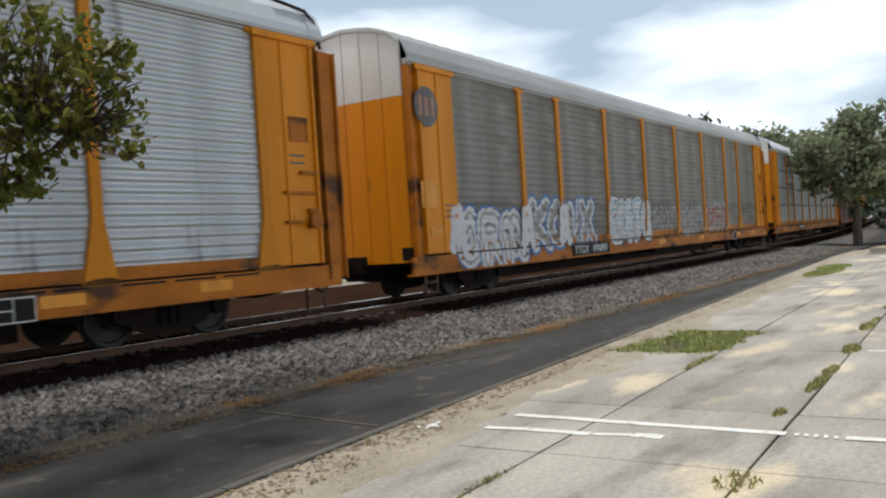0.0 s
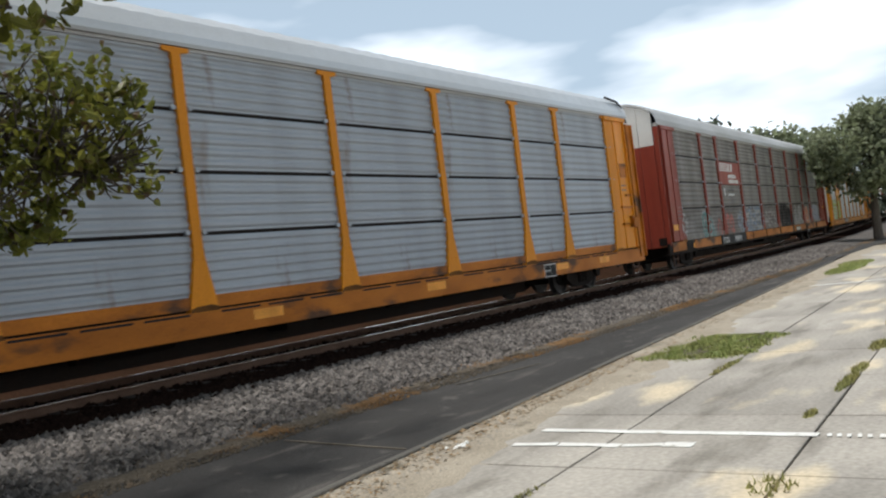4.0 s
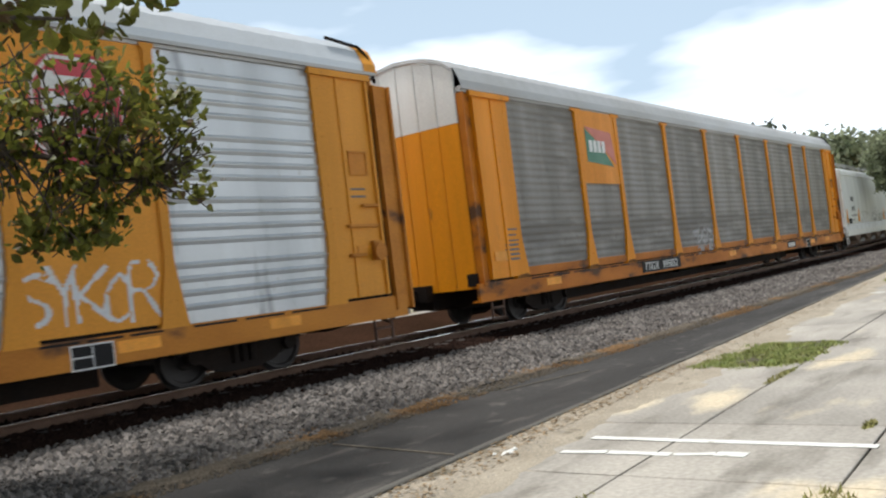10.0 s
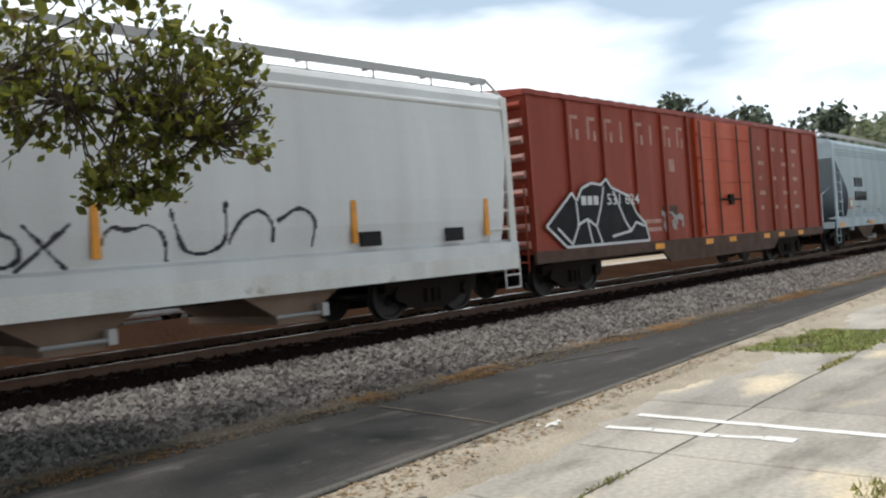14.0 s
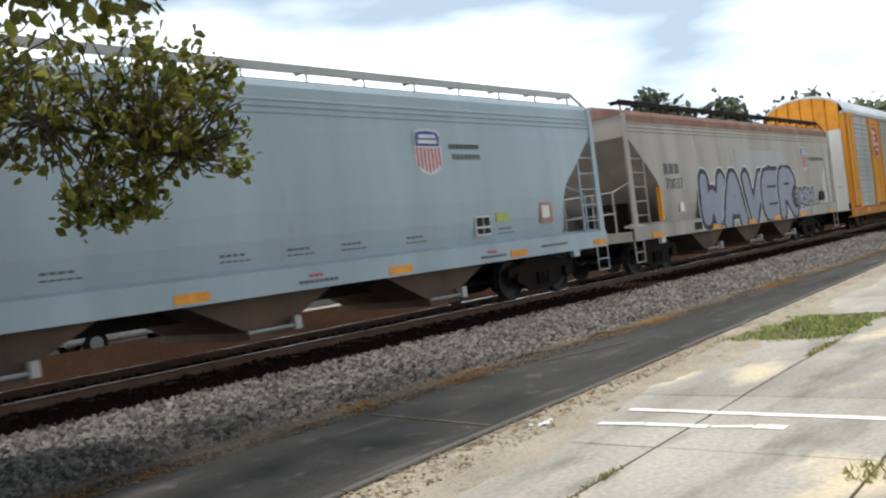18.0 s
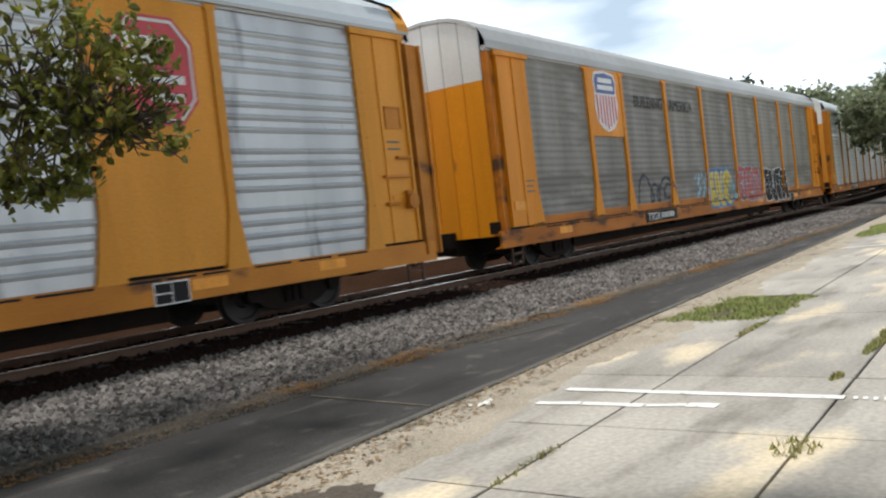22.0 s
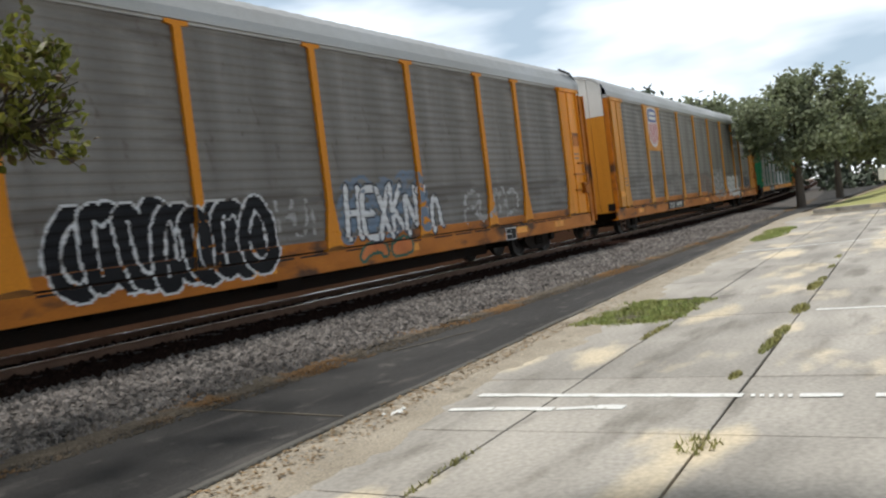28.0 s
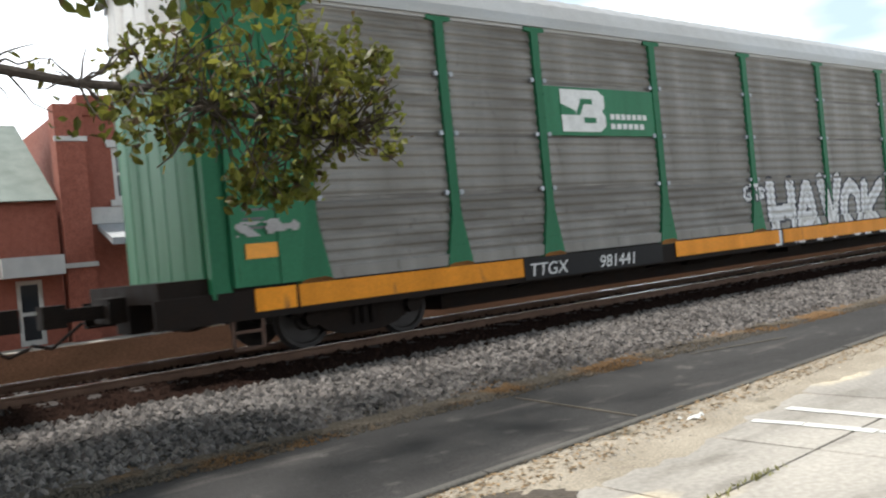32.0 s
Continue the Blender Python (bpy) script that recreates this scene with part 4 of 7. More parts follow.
    for s in (-1, 1):
        x = s * (half - 0.24)
        for y in (-1, 1):
            bm = bmesh.new()
            prism(bm, [(x - 0.10, 1.2), (x + 0.10, 1.2), (x + 0.07, 4.08), (x - 0.07, 4.08)], y * 1.53, y * 1.59, "y")
            part("corner_post", bm, ends or paint, car)
        bm = bmesh.new()
        rail = x - s * 0.72
        tube(bm, (rail, -1.57, 1.25), (rail, -1.57, 3.0), 0.026, n=6)
        for k in range(5):
            tube(bm, (x, -1.57, 1.5 + k * 0.36), (rail, -1.57, 1.5 + k * 0.36), 0.018, n=5)
        part("ladder", bm, ends or paint, car, "side ladder at the car's end")
        bm = bmesh.new()
        out = s * (half - 0.08)
        for y in (-1.1, -0.5, 0.5, 1.1):
            tube(bm, (out, y, 1.1), (out, y, 2.15), 0.024, n=6)
        for z in (1.62, 2.15):
            tube(bm, (out, -1.1, z), (out, 1.1, z), 0.022, n=6)
        for y in (-1.1, 1.1):
            tube(bm, (out, y, 2.15), (s * (half - 1.2), y, 2.45), 0.02, n=5)
        part("end_rail", bm, ends or paint, car, "hand rail of the end platform")
        bm = bmesh.new()
        for q in (0.35, 0.6):
            tube(bm, (out, -1.56, q), (out - s * 0.45, -1.56, q), 0.018, n=5)
        for q in (0, 0.45):
            tube(bm, (out - s * q, -1.56, 0.35), (out - s * q, -1.56, 0.9), 0.018, n=5)
        part("step", bm, ends or paint, car, "stirrup step")
    step = (body - 7.2) / bays
    for k in range(bays):
        x = -half + 3.6 + (k + 0.5) * step
        bm = bmesh.new()
        w = step * 0.49
        prism(bm, [(x - w, 1.16), (x - 0.32, 0.34), (x + 0.32, 0.34), (x + w, 1.16)], -1.2, 1.2, "y")
        box(bm, (x - 0.4, -1.3, 0.24), (x + 0.4, 1.3, 0.36))
        b = part("discharge_bay", bm, bay_mat, car)
        bm = bmesh.new()
        tube(bm, (x - 0.45, -1.35, 0.36), (x + 0.45, -1.35, 0.36), 0.03, n=6)
        box(bm, (x + 0.38, -1.42, 0.3), (x + 0.5, -1.28, 0.5))
        part("gate_handle", bm, roof_grey, b, "pale gate handle")
    bm = bmesh.new()
    box(bm, (-half + 0.1, -0.3, 0.62), (half - 0.1, 0.3, 0.95))
    for s in (-1, 1):
        box(bm, (s * (half - 1.6) - 0.3, -0.5, 1.15), (s * (half - 1.6) + 0.3, 0.5, 1.9))
    part("centre_sill", bm, dark_steel, car)
    bogie(car, -half + 2.1, index)
    bogie(car, half - 2.1, index)
    coupler(car, half)
    return car


def side_y(z):
    return -float(np.interp(z, (0.88, 1.24, 1.29, 1.45, 1.7, 2.1, 2.35, 2.9, 3.35, 3.5, 3.75, 4.05), (1.604, 1.607, 1.475, 1.522, 1.572, 1.605, 1.607, 1.602, 1.582, 1.569, 1.552, 1.532)))


BULGE = [(1.19 + 0.05 * k, side_y(1.19 + 0.05 * k) - 0.002) for k in range(50)]


def bar_text(car, x, z, w, h, n, mat, y, name="lettering", label=""):
    """Plain bars in place of writing."""
    bm = bmesh.new()
    for k in range(n):
        a = x + w * k / n
        box(bm, (a, y - 0.006, z), (a + w / n * 0.74, y + 0.02, z + h))
    return part(name, bm, mat, car, label)


def reflectors(car, xs, z, y, w=0.5):
    for x in xs:
        bm = bmesh.new()
        box(bm, (x - w / 2, y - 0.008, z), (x + w / 2, y + 0.02, z + 0.14))
        part("reflector", bm, orange, car, "yellow-orange reflective strip")


# centre of each car along the track at the start, in train order
AUTO = 31.9
centre_b = 28.3

car = autorack(0, centre_b - AUTO, yellow, zinc_bright, roof_light, "yellow car carrier with bright galvanised side sheets", cap=yellow)

car = autorack(1, centre_b, yellow, zinc_grey, roof_grey, "yellow car carrier with grey weathered side sheets and blue graffiti")
bm = bmesh.new()
tube(bm, (-H + 1.0, -1.65, 4.05), (-H + 1.0, -1.632, 4.05), 0.42, n=24)
em = part("round_emblem", bm, sign_grey, car, "round dark emblem with pale bars")
bm = bmesh.new()
for k in (-0.22, 0.0, 0.22):
    box(bm, (-H + 1.0 + k - 0.07, -1.66, 3.85), (-H + 1.0 + k + 0.05, -1.65, 4.25))
part("bars", bm, faded_pink, em)
bm = bmesh.new()
box(bm, (-H + 0.65, -1.64, 1.95), (-H + 1.25, -1.635, 2.5))
part("patch", bm, orange, car, "orange repainted patch")
for i, (a, b, z, marks, layers) in enumerate(((-13.2, -10.25, 0.72, "oRm", ((0.13, "blue"), (0.07, "white"), (-0.03, "ghost"), (-0.10, "white"))), (-9.75, -7.8, 0.95, "Ko", ((0.12, "blue"), (0.04, "white"), (-0.06, "ghost"))),
                                         (-7.55, -5.95, 0.95, "uX", ((0.11, "blue"), (0.04, "white"), (-0.06, "ghost"))), (-4.7, -1.3, 1.0, "EoRzG", ((0.10, "slate"), (0.06, "white"), (-0.04, "cyan"), (-0.09, "white"))))):
    spray_tag(car, a, z + 0.1, b - a, 0.95, 3, 0.19, layers, 11 + i, RIB, label="blue and white graffiti", text=marks)
spray_tag(car, -1.0, 1.2, 2.6, 0.8, 6, 0.07, [(0.0, "ghost")], 16, RIB, label="worn pale graffiti", text="moXn")
spray_tag(car, 1.95, 1.15, 2.7, 0.75, 6, 0.24, [(0.06, "blue_worn"), (0.0, "ghost")], 18, RIB, label="worn blue and pale graffiti", text="Eon")
spray_tag(car, 5.25, 1.2, 2.7, 0.75, 4, 0.30, [(0.0, "ghost"), (-0.22, "pink")], 17, RIB, label="worn pale graffiti", text="omHn")
for p in (1.98, 5.17, 7.27):
    spray_tag(car, p - H - 0.2, 1.02, 0.4, 0.9, 1, 0.12, [(0.0, "white")], 19, [(z, y - 0.002) for z, y in FLAT], label="white overspray")
number_plate(car, -7.55, "994899", True, 2.45)

car = autorack(2, centre_b + AUTO, yellow, zinc_blue, roof_light, "yellow car carrier with bluish galvanised tiered side sheets", tiers=4)
a, b = bay(1)
bar_text(car, a + 0.5, 3.45, 1.6, 0.16, 3, sign_white, -1.57, "emblem", "small pale emblem bars")
bar_text(car, a + 0.6, 3.2, 1.8, 0.12, 7, logo_blue, -1.57)
number_plate(car, -7.0, "", True, 2.2)

car = autorack(3, centre_b + 2 * AUTO, oxide, zinc_dark, roof_grey, "oxide red car carrier with sooty tiered side sheets and graffiti", tiers=4, sill=dark_steel)
a, b = bay(2)
bm = bmesh.new()
box(bm, (a + 0.08, -1.585, 3.0), (b - 0.08, -1.55, 3.93))
sg = part("emblem_plate", bm, oxide, car, "dark red name plate with white stripes")
bm = bmesh.new()
for k in range(4):
    box(bm, (a + 0.15, -1.594, 3.55 + k * 0.09), (a + 1.25, -1.585, 3.60 + k * 0.09))
for x0, x1 in ((1.3, 1.62), (1.7, 2.05)):
    prism(bm, [(a + x0, 3.54), (a + x0 + 0.1, 3.87), (a + x1, 3.87), (a + x1 - 0.08, 3.54)], -1.594, -1.585, "y")
part("stripes", bm, sign_white, sg)
bar_text(sg, a + 1.3, 3.27, 1.2, 0.15, 7, sign_white, -1.588)
bar_text(sg, a + 1.3, 3.06, 1.5, 0.15, 8, sign_white, -1.588)
bar_text(car, a + 0.6, 2.55, 0.12, 0.3, 1, sign_white, -1.556)
bar_text(car, a + 1.2, 2.55, 0.9, 0.07, 6, sign_white, -1.556)
bar_text(car, a + 1.1, 2.75, 1.1, 0.05, 8, sign_grey, -1.556)
for x0, x1, z0, h, r, layers, marks, lab in (
        (-13.4, -12.5, 1.2, 0.7, 0.10, ((0.0, "ghost"),), "o", "small worn pale graffiti"),
        (-10.65, -9.5, 1.0, 0.72, 0.20, ((0.09, "ghost"), (0.04, "teal"), (-0.15, "ghost")), "nc", "teal graffiti with pale outline"),
        (-8.95, -8.25, 1.05, 0.62, 0.13, ((0.0, "brown"), (-0.08, "pink")), "o", "faded brown graffiti"),
        (-7.55, -6.5, 1.1, 0.66, 0.15, ((0.02, "brown"), (-0.07, "pink")), "nO", "faded pink and brown graffiti"),
        (-5.75, -4.95, 1.15, 0.66, 0.17, ((0.05, "ghost"), (0.0, "blue_worn"), (-0.12, "ghost")), "O", "pale round graffiti"),
        (-4.5, -1.75, 1.12, 0.72, 0.26, ((0.03, "ghost"), (-0.03, "blue_worn"), (-0.17, "ghost")), "mHB", "worn pale bluish block graffiti"),
        (-1.1, 1.4, 1.1, 0.66, 0.09, ((0.03, "brown"), (-0.03, "ghost")), "ARz", "worn brown and pale graffiti"),
        (2.35, 4.85, 1.0, 0.85, 0.34, ((0.03, "brown"), (0.0, "black")), "onc", "large sooty black graffiti"),
        (5.7, 6.5, 1.15, 0.75, 0.12, ((0.06, "ghost"), (-0.02, "dust")), "A", "worn white graffiti figure"),
        (6.75, 7.6, 1.15, 0.75, 0.12, ((0.06, "dust"), (-0.02, "ghost")), "R", "worn grey graffiti figure"),
        (8.5, 9.6, 1.12, 0.72, 0.17, ((0.06, "ghost"), (0.0, "orange"), (-0.13, "ghost")), "o", "worn orange and brown graffiti"),
        (9.9, 10.9, 1.2, 0.55, 0.07, ((0.0, "pink"),), "X", "faded red graffiti"),
        (11.0, 12.6, 1.2, 0.62, 0.13, ((0.05, "ghost"), (0.0, "lilac")), "ER", "worn lilac graffiti letters")):
    spray_tag(car, x0, z0, x1 - x0, h, 1, r, list(layers), int(x0 * 7) + 200, RIB4, label=lab, text=marks)
for x0, x1 in ((-14.6, -13.2), (-12.2, -8.9), (-5.0, -3.9), (-3.8, -1.4), (-1.2, 1.5), (1.8, 4.6), (5.0, 8.0), (8.5, 11.0), (11.5, 14.5)):
    bm = bmesh.new()
    box(bm, (x0, -1.618, 0.66), (x1, -1.604, 0.96))
    part("sill_plate", bm, yellow_sill, car, "yellow painted sill stretch")
number_plate(car, -8.8, "990970", True, 3.6, 0.62, 0.36, -1.62)
owner_board(car, 5.38, 1.2, -1.622)

car = autorack(4, centre_b + 3 * AUTO, ochre, zinc_bright, roof_light, "ochre yellow car carrier with bright ribbed sheets and lime graffiti", tiers=0, solid=(1, 7), end=white_paint, cap=orange,
               door_label="white folding end door")
for k in (1, 7):
    a, b = bay(k)
    octagon_sign(car, (a + b) / 2, 3.85, 0.78, -1.565)
spray_tag(car, -13.1, 1.24, 3.25, 0.7, 3, 0.2, [(0.20, "maroon"), (0.16, "lime"), (-0.165, "maroon")], 41, BEAD, label="lime green block graffiti with dark red rim", text="FYO")
spray_tag(car, -9.86, 1.24, 1.1, 0.7, 1, 0.2, [(0.20, "maroon"), (0.16, "lime"), (-0.165, "maroon")], 43, [(z, -1.562) for z, y in FLAT if z > 1], label="lime green block graffiti with dark red rim", text="K")
spray_tag(car, 0.65 - H, 2.5, 1.3, 0.8, 4, 0.028, [(0.0, "white")], 44, [(z, -1.632) for z, y in FLAT], label="thin white graffiti scrawl", text="XzYo")
spray_tag(car, 8.15, 1.12, 1.85, 0.72, 5, 0.028, [(0.0, "white")], 46, [(z, -1.562) for z, y in FLAT if z > 1], label="thin white graffiti scrawl", text="SYKoR")
number_plate(car, -6.7, "691893", True, 2.5)

car = autorack(5, centre_b + 4 * AUTO, yellow, zinc_grey, roof_grey, "yellow car carrier with grey weathered side sheets and pennant emblem", end=yellow)
upper_plate(car, 1, yellow, 3.05)
a, b = bay(1)
bm = bmesh.new()
poly(bm, [(a + 0.35, 4.5), (a + 1.75, 4.4), (a + 1.9, 3.55), (a + 1.2, 4.0)], -1.588)
pn = part("pennant_emblem", bm, logo_salmon, car, "red and green pennant emblem")
bm = bmesh.new()
poly(bm, [(a + 0.35, 4.45), (a + 1.2, 4.0), (a + 1.75, 3.5), (a + 0.35, 3.6)], -1.590)
part("lower_field", bm, logo_green, pn)
bar_text(pn, a + 0.5, 3.85, 0.9, 0.3, 4, sign_white, -1.594)
spray_tag(car, 11.9 - H, 1.05, 1.5, 0.55, 3, 0.12, [(0.0, "dust"), (-0.06, "ghost")], 51, RIB, label="small white graffiti")
number_plate(car, -7.4, "995832", True, 2.5)
owner_board(car, 5.94, 1.14)
bm = bmesh.new()
for k in range(4):
    box(bm, (-H + 1.4, -1.606, 1.35 + k * 0.1), (-H + 1.9, -1.60, 1.40 + k * 0.1))
part("notice", bm, sign_grey, car)

# white hopper
g_mid = centre_b + 4 * AUTO + AUTO / 2
c = g_mid + 10.9
car = hopper(6, c, 21.0, hopper_white, hopper_white, "white covered hopper with black scrawled graffiti and numbers", 4, bay_tan, white_paint, 0.25, 0.12)
bar_text(car, -8.4, 2.48, 0.78, 0.24, 4, sign_grey, -1.604, "owner_mark", "grey stencilled mark")
words("number", "20972", 0.36, sign_grey, car, (-8.45, -1.606, 1.98))
bm = bmesh.new()
box(bm, (-9.18, -1.60, 1.34), (-8.59, -1.56, 1.60))
part("stencil_panel", bm, black_paint, car, "black stencil panel")
bar_text(car, -8.35, 1.72, 1.5, 0.06, 7, sign_grey, side_y(1.72))
bar_text(car, -8.35, 1.5, 1.0, 0.06, 5, sign_grey, side_y(1.5))
for x in (-9.75, -6.55, 1.90, 6.13, 9.42):
    bm = bmesh.new()
    box(bm, (x, -1.61, 1.40), (x + 0.11, -1.56, 2.1))
    part("marker_strip", bm, orange, car, "upright orange marker strip")
for x in (6.30, 8.34):
    bm = bmesh.new()
    box(bm, (x, -1.60, 1.34), (x + 0.45, -1.56, 1.58))
    part("stencil_panel", bm, black_paint, car)
for x0, w, z0, h, marks, sd, tone in ((-5.9, 2.7, 1.32, 0.7, "omc", 61, "ghost"), (-2.2, 1.9, 1.32, 0.8, "cuX", 62, "slate"), (0.1, 1.5, 1.32, 0.5, "zoX", 109, "slate"), (2.1, 0.85, 1.30, 0.5, "n", 207, "slate"), (3.1, 0.75, 1.36, 0.8, "u", 300, "slate"), (4.0, 1.35, 1.36, 0.78, "m", 403, "slate")):
    spray_tag(car, x0, z0, w, h, 1, 0.024, [(0.0, tone)], sd, BULGE, label="thin dark graffiti line", text=marks)

for y0, y1 in ((-1.645, -1.50), (1.50, 1.645)):
    bm = bmesh.new()
    box(bm, (-10.3, y0, 0.72), (10.3, y1, 1.02))
    part("side_sill", bm, white_paint, car, "dirty white side sill")

# red boxcar
c = g_mid + 21.3 + 9.1
car = thing("boxcar", "faded red boxcar with orange-red door and black graffiti", "railcar", "cars of the freight train")
car.location = (c, TRACK_Y, RAIL_Z)
CARS.append((car, c))
half = 8.55
bm = bmesh.new()
box(bm, (-half, -1.55, 0.95), (half, 1.55, 4.25))
part("body", bm, box_red, car)
bm = bmesh.new()
rows = [[(-half - 0.05 + 0.26 * k, y, z + (0.02 if k % 2 else 0)) for k in range(67)] for y, z in ((-1.62, 4.22), (-1.60, 4.34), (0, 4.52), (1.60, 4.34), (1.62, 4.22))]
sheet(bm, rows)
for s in (-1, 1):
    prism(bm, [(-1.6, 4.22), (-1.6, 4.34), (0, 4.52), (1.6, 4.34), (1.6, 4.22)], s * half, s * (half + 0.05), "x")
part("roof", bm, oxide, car, "shallow ribbed boxcar roof")
for k in range(13):
    x = -half + 0.08 + k * (2 * half - 0.16) / 12
    if -0.9 < x < 2.4:
        continue
    bm = bmesh.new()
    prism(bm, [(x - 0.05, 1.0), (x + 0.05, 1.0), (x + 0.05, 4.2), (x - 0.05, 4.2)], -1.62, -1.55, "y")
    part("side_post", bm, box_red, car)
bm = bmesh.new()
box(bm, (-1.05, -1.64, 1.0), (2.62, -1.55, 4.2))
dr = part("plug_door", bm, box_door, car, "orange-red plug door with ridges")
for k in range(5):
    bm = bmesh.new()
    box(bm, (-1.0, -1.68, 1.25 + k * 0.62), (2.57, -1.64, 1.31 + k * 0.62))
    part("ridge", bm, box_door, dr)
for x in (-0.9, 0.1, 1.5, 2.45):
    bm = bmesh.new()
    tube(bm, (x, -1.70, 1.05), (x, -1.70, 4.15), 0.025, n=6)
    part("lock_rod", bm, rust_steel, dr)
bm = bmesh.new()
tube(bm, (0.1, -1.72, 2.0), (1.5, -1.72, 2.0), 0.03, n=6)
box(bm, (0.7, -1.74, 1.85), (0.95, -1.66, 2.15))
part("door_handle", bm, dark_steel, dr)
bm = bmesh.new()
box(bm, (-half, -1.62, 0.75), (half, -1.55, 1.0))
prism(bm, [(-3.2, 0.75), (-2.8, 0.45), (4.0, 0.45), (4.4, 0.75)], -1.60, -1.54, "y")
box(bm, (-half, -0.3, 0.6), (half, 0.3, 0.95))
part("side_sill", bm, rust_steel, car)
for s in (-1, 1):
    for k in range(9):
        bm = bmesh.new()
        z = 1.15 + k * 0.36
        tube(bm, (s * half, -1.5, z), (s * half, 1.5, z), 0.085, n=8)
        part("end_rib", bm, rib_worn if k != 8 else box_red, car, "pale worn end corrugation")
    bm = bmesh.new()
    for y in (-1.5, -1.1):
        tube(bm, (s * (half + 0.12), y, 0.6), (s * (half + 0.12), y, 2.4), 0.02, n=5)
    for k in range(5):
        tube(bm, (s * (half + 0.12), -1.5, 0.8 + k * 0.35), (s * (half + 0.12), -1.1, 0.8 + k * 0.35), 0.018, n=5)
    part("ladder", bm, box_red, car)
# traces of the painted-out name, as plain shapes
for k in range(8):
    x = -6.95 + k * 0.71
    for x0, x1, z0, z1 in ((0.0, 0.09, 3.40, 3.90), (0.0, 0.34, 3.84, 3.92), (0.25, 0.36, 3.38, 3.62))[:3 if k not in (3, 5) else 1]:
        bm = bmesh.new()
        box(bm, (x + x0, -1.556, z0), (x + x1, -1.54, z1))
        part("letter_trace", bm, faded_pink, car, "faded pale trace of lettering")
bar_text(car, -6.8, 1.93, 0.75, 0.2, 3, sign_white, -1.634)
words("number", "531 624", 0.36, sign_white, car, (-5.75, -1.634, 1.93), stretch=1.25)
for row in range(5):
    for k in range(4):
        x = 3.3 + k * 0.95
        bm = bmesh.new()
        box(bm, (x, -1.556, 3.52 - row * 0.46), (x + 0.22 + 0.2 * ((row + k) % 2), -1.54, 3.64 - row * 0.46))
        part("letter_trace", bm, faded_pink, car, "faded pale trace of lettering")
for x, z, w, h in ((-2.5, 2.75, 0.3, 0.32), (-4.0, 1.45, 0.9, 0.10), (-4.0, 1.25, 0.9, 0.10), (-3.0, 1.6, 0.8, 0.28)):
    bm = bmesh.new()
    box(bm, (x, -1.556, z), (x + w, -1.54, z + h))
    part("paint_patch", bm, faded_pink if w < 0.5 or h < 0.2 else rust_steel, car)
shape = [(-8.15, 1.50), (-7.15, 2.20), (-6.98, 2.02), (-6.75, 2.30), (-6.35, 2.42), (-5.95, 2.38), (-5.72, 2.52), (-5.52, 2.32), (-4.75, 2.12), (-4.45, 1.72), (-4.05, 1.45), (-3.90, 1.04), (-7.45, 1.04)]
bm = bmesh.new()
poly(bm, shape, -1.628)
gr = part("graffiti", bm, spray["black"], car, "dark pointed graffiti with white outline")
lines = [shape + shape[:1], [(-7.0, 2.0), (-6.95, 1.5), (-7.25, 1.08)], [(-7.0, 1.5), (-6.6, 1.62), (-6.25, 1.45), (-6.05, 1.08)], [(-6.6, 1.6), (-6.45, 1.08)], [(-6.25, 1.45), (-6.0, 1.9), (-5.85, 2.35)], [(-5.45, 2.25), (-5.0, 1.55), (-4.75, 1.3), (-5.6, 1.2)], [(-4.75, 1.3), (-4.5, 1.5), (-4.1, 1.4)], [(-7.75, 1.45), (-7.25, 1.1)]]
for pts in lines:
    bm = bmesh.new()
    for (xa, za), (xb, zb) in zip(pts, pts[1:]):
        tube(bm, (xa, -1.632, za), (xb, -1.632, zb), 0.034, n=6)
    for v in bm.verts:
        v.co.y = -1.632 + (v.co.y + 1.632) * 0.15
    part("outline", bm, spray["white"], gr, "white spray line")
spray_tag(car, -2.9, 1.2, 0.8, 0.5, 1, 0.08, [(0.0, "ghost")], 75, [(z, -1.556) for z, y in FLAT], label="small pale graffiti")
reflectors(car, (-3.4, -0.6, 0.9, 3.4, 4.6, 6.3), 0.80, -1.625, 0.45)
bogie(car, -half + 2.1, 7)
bogie(car, half - 2.1, 7)
coupler(car, half)

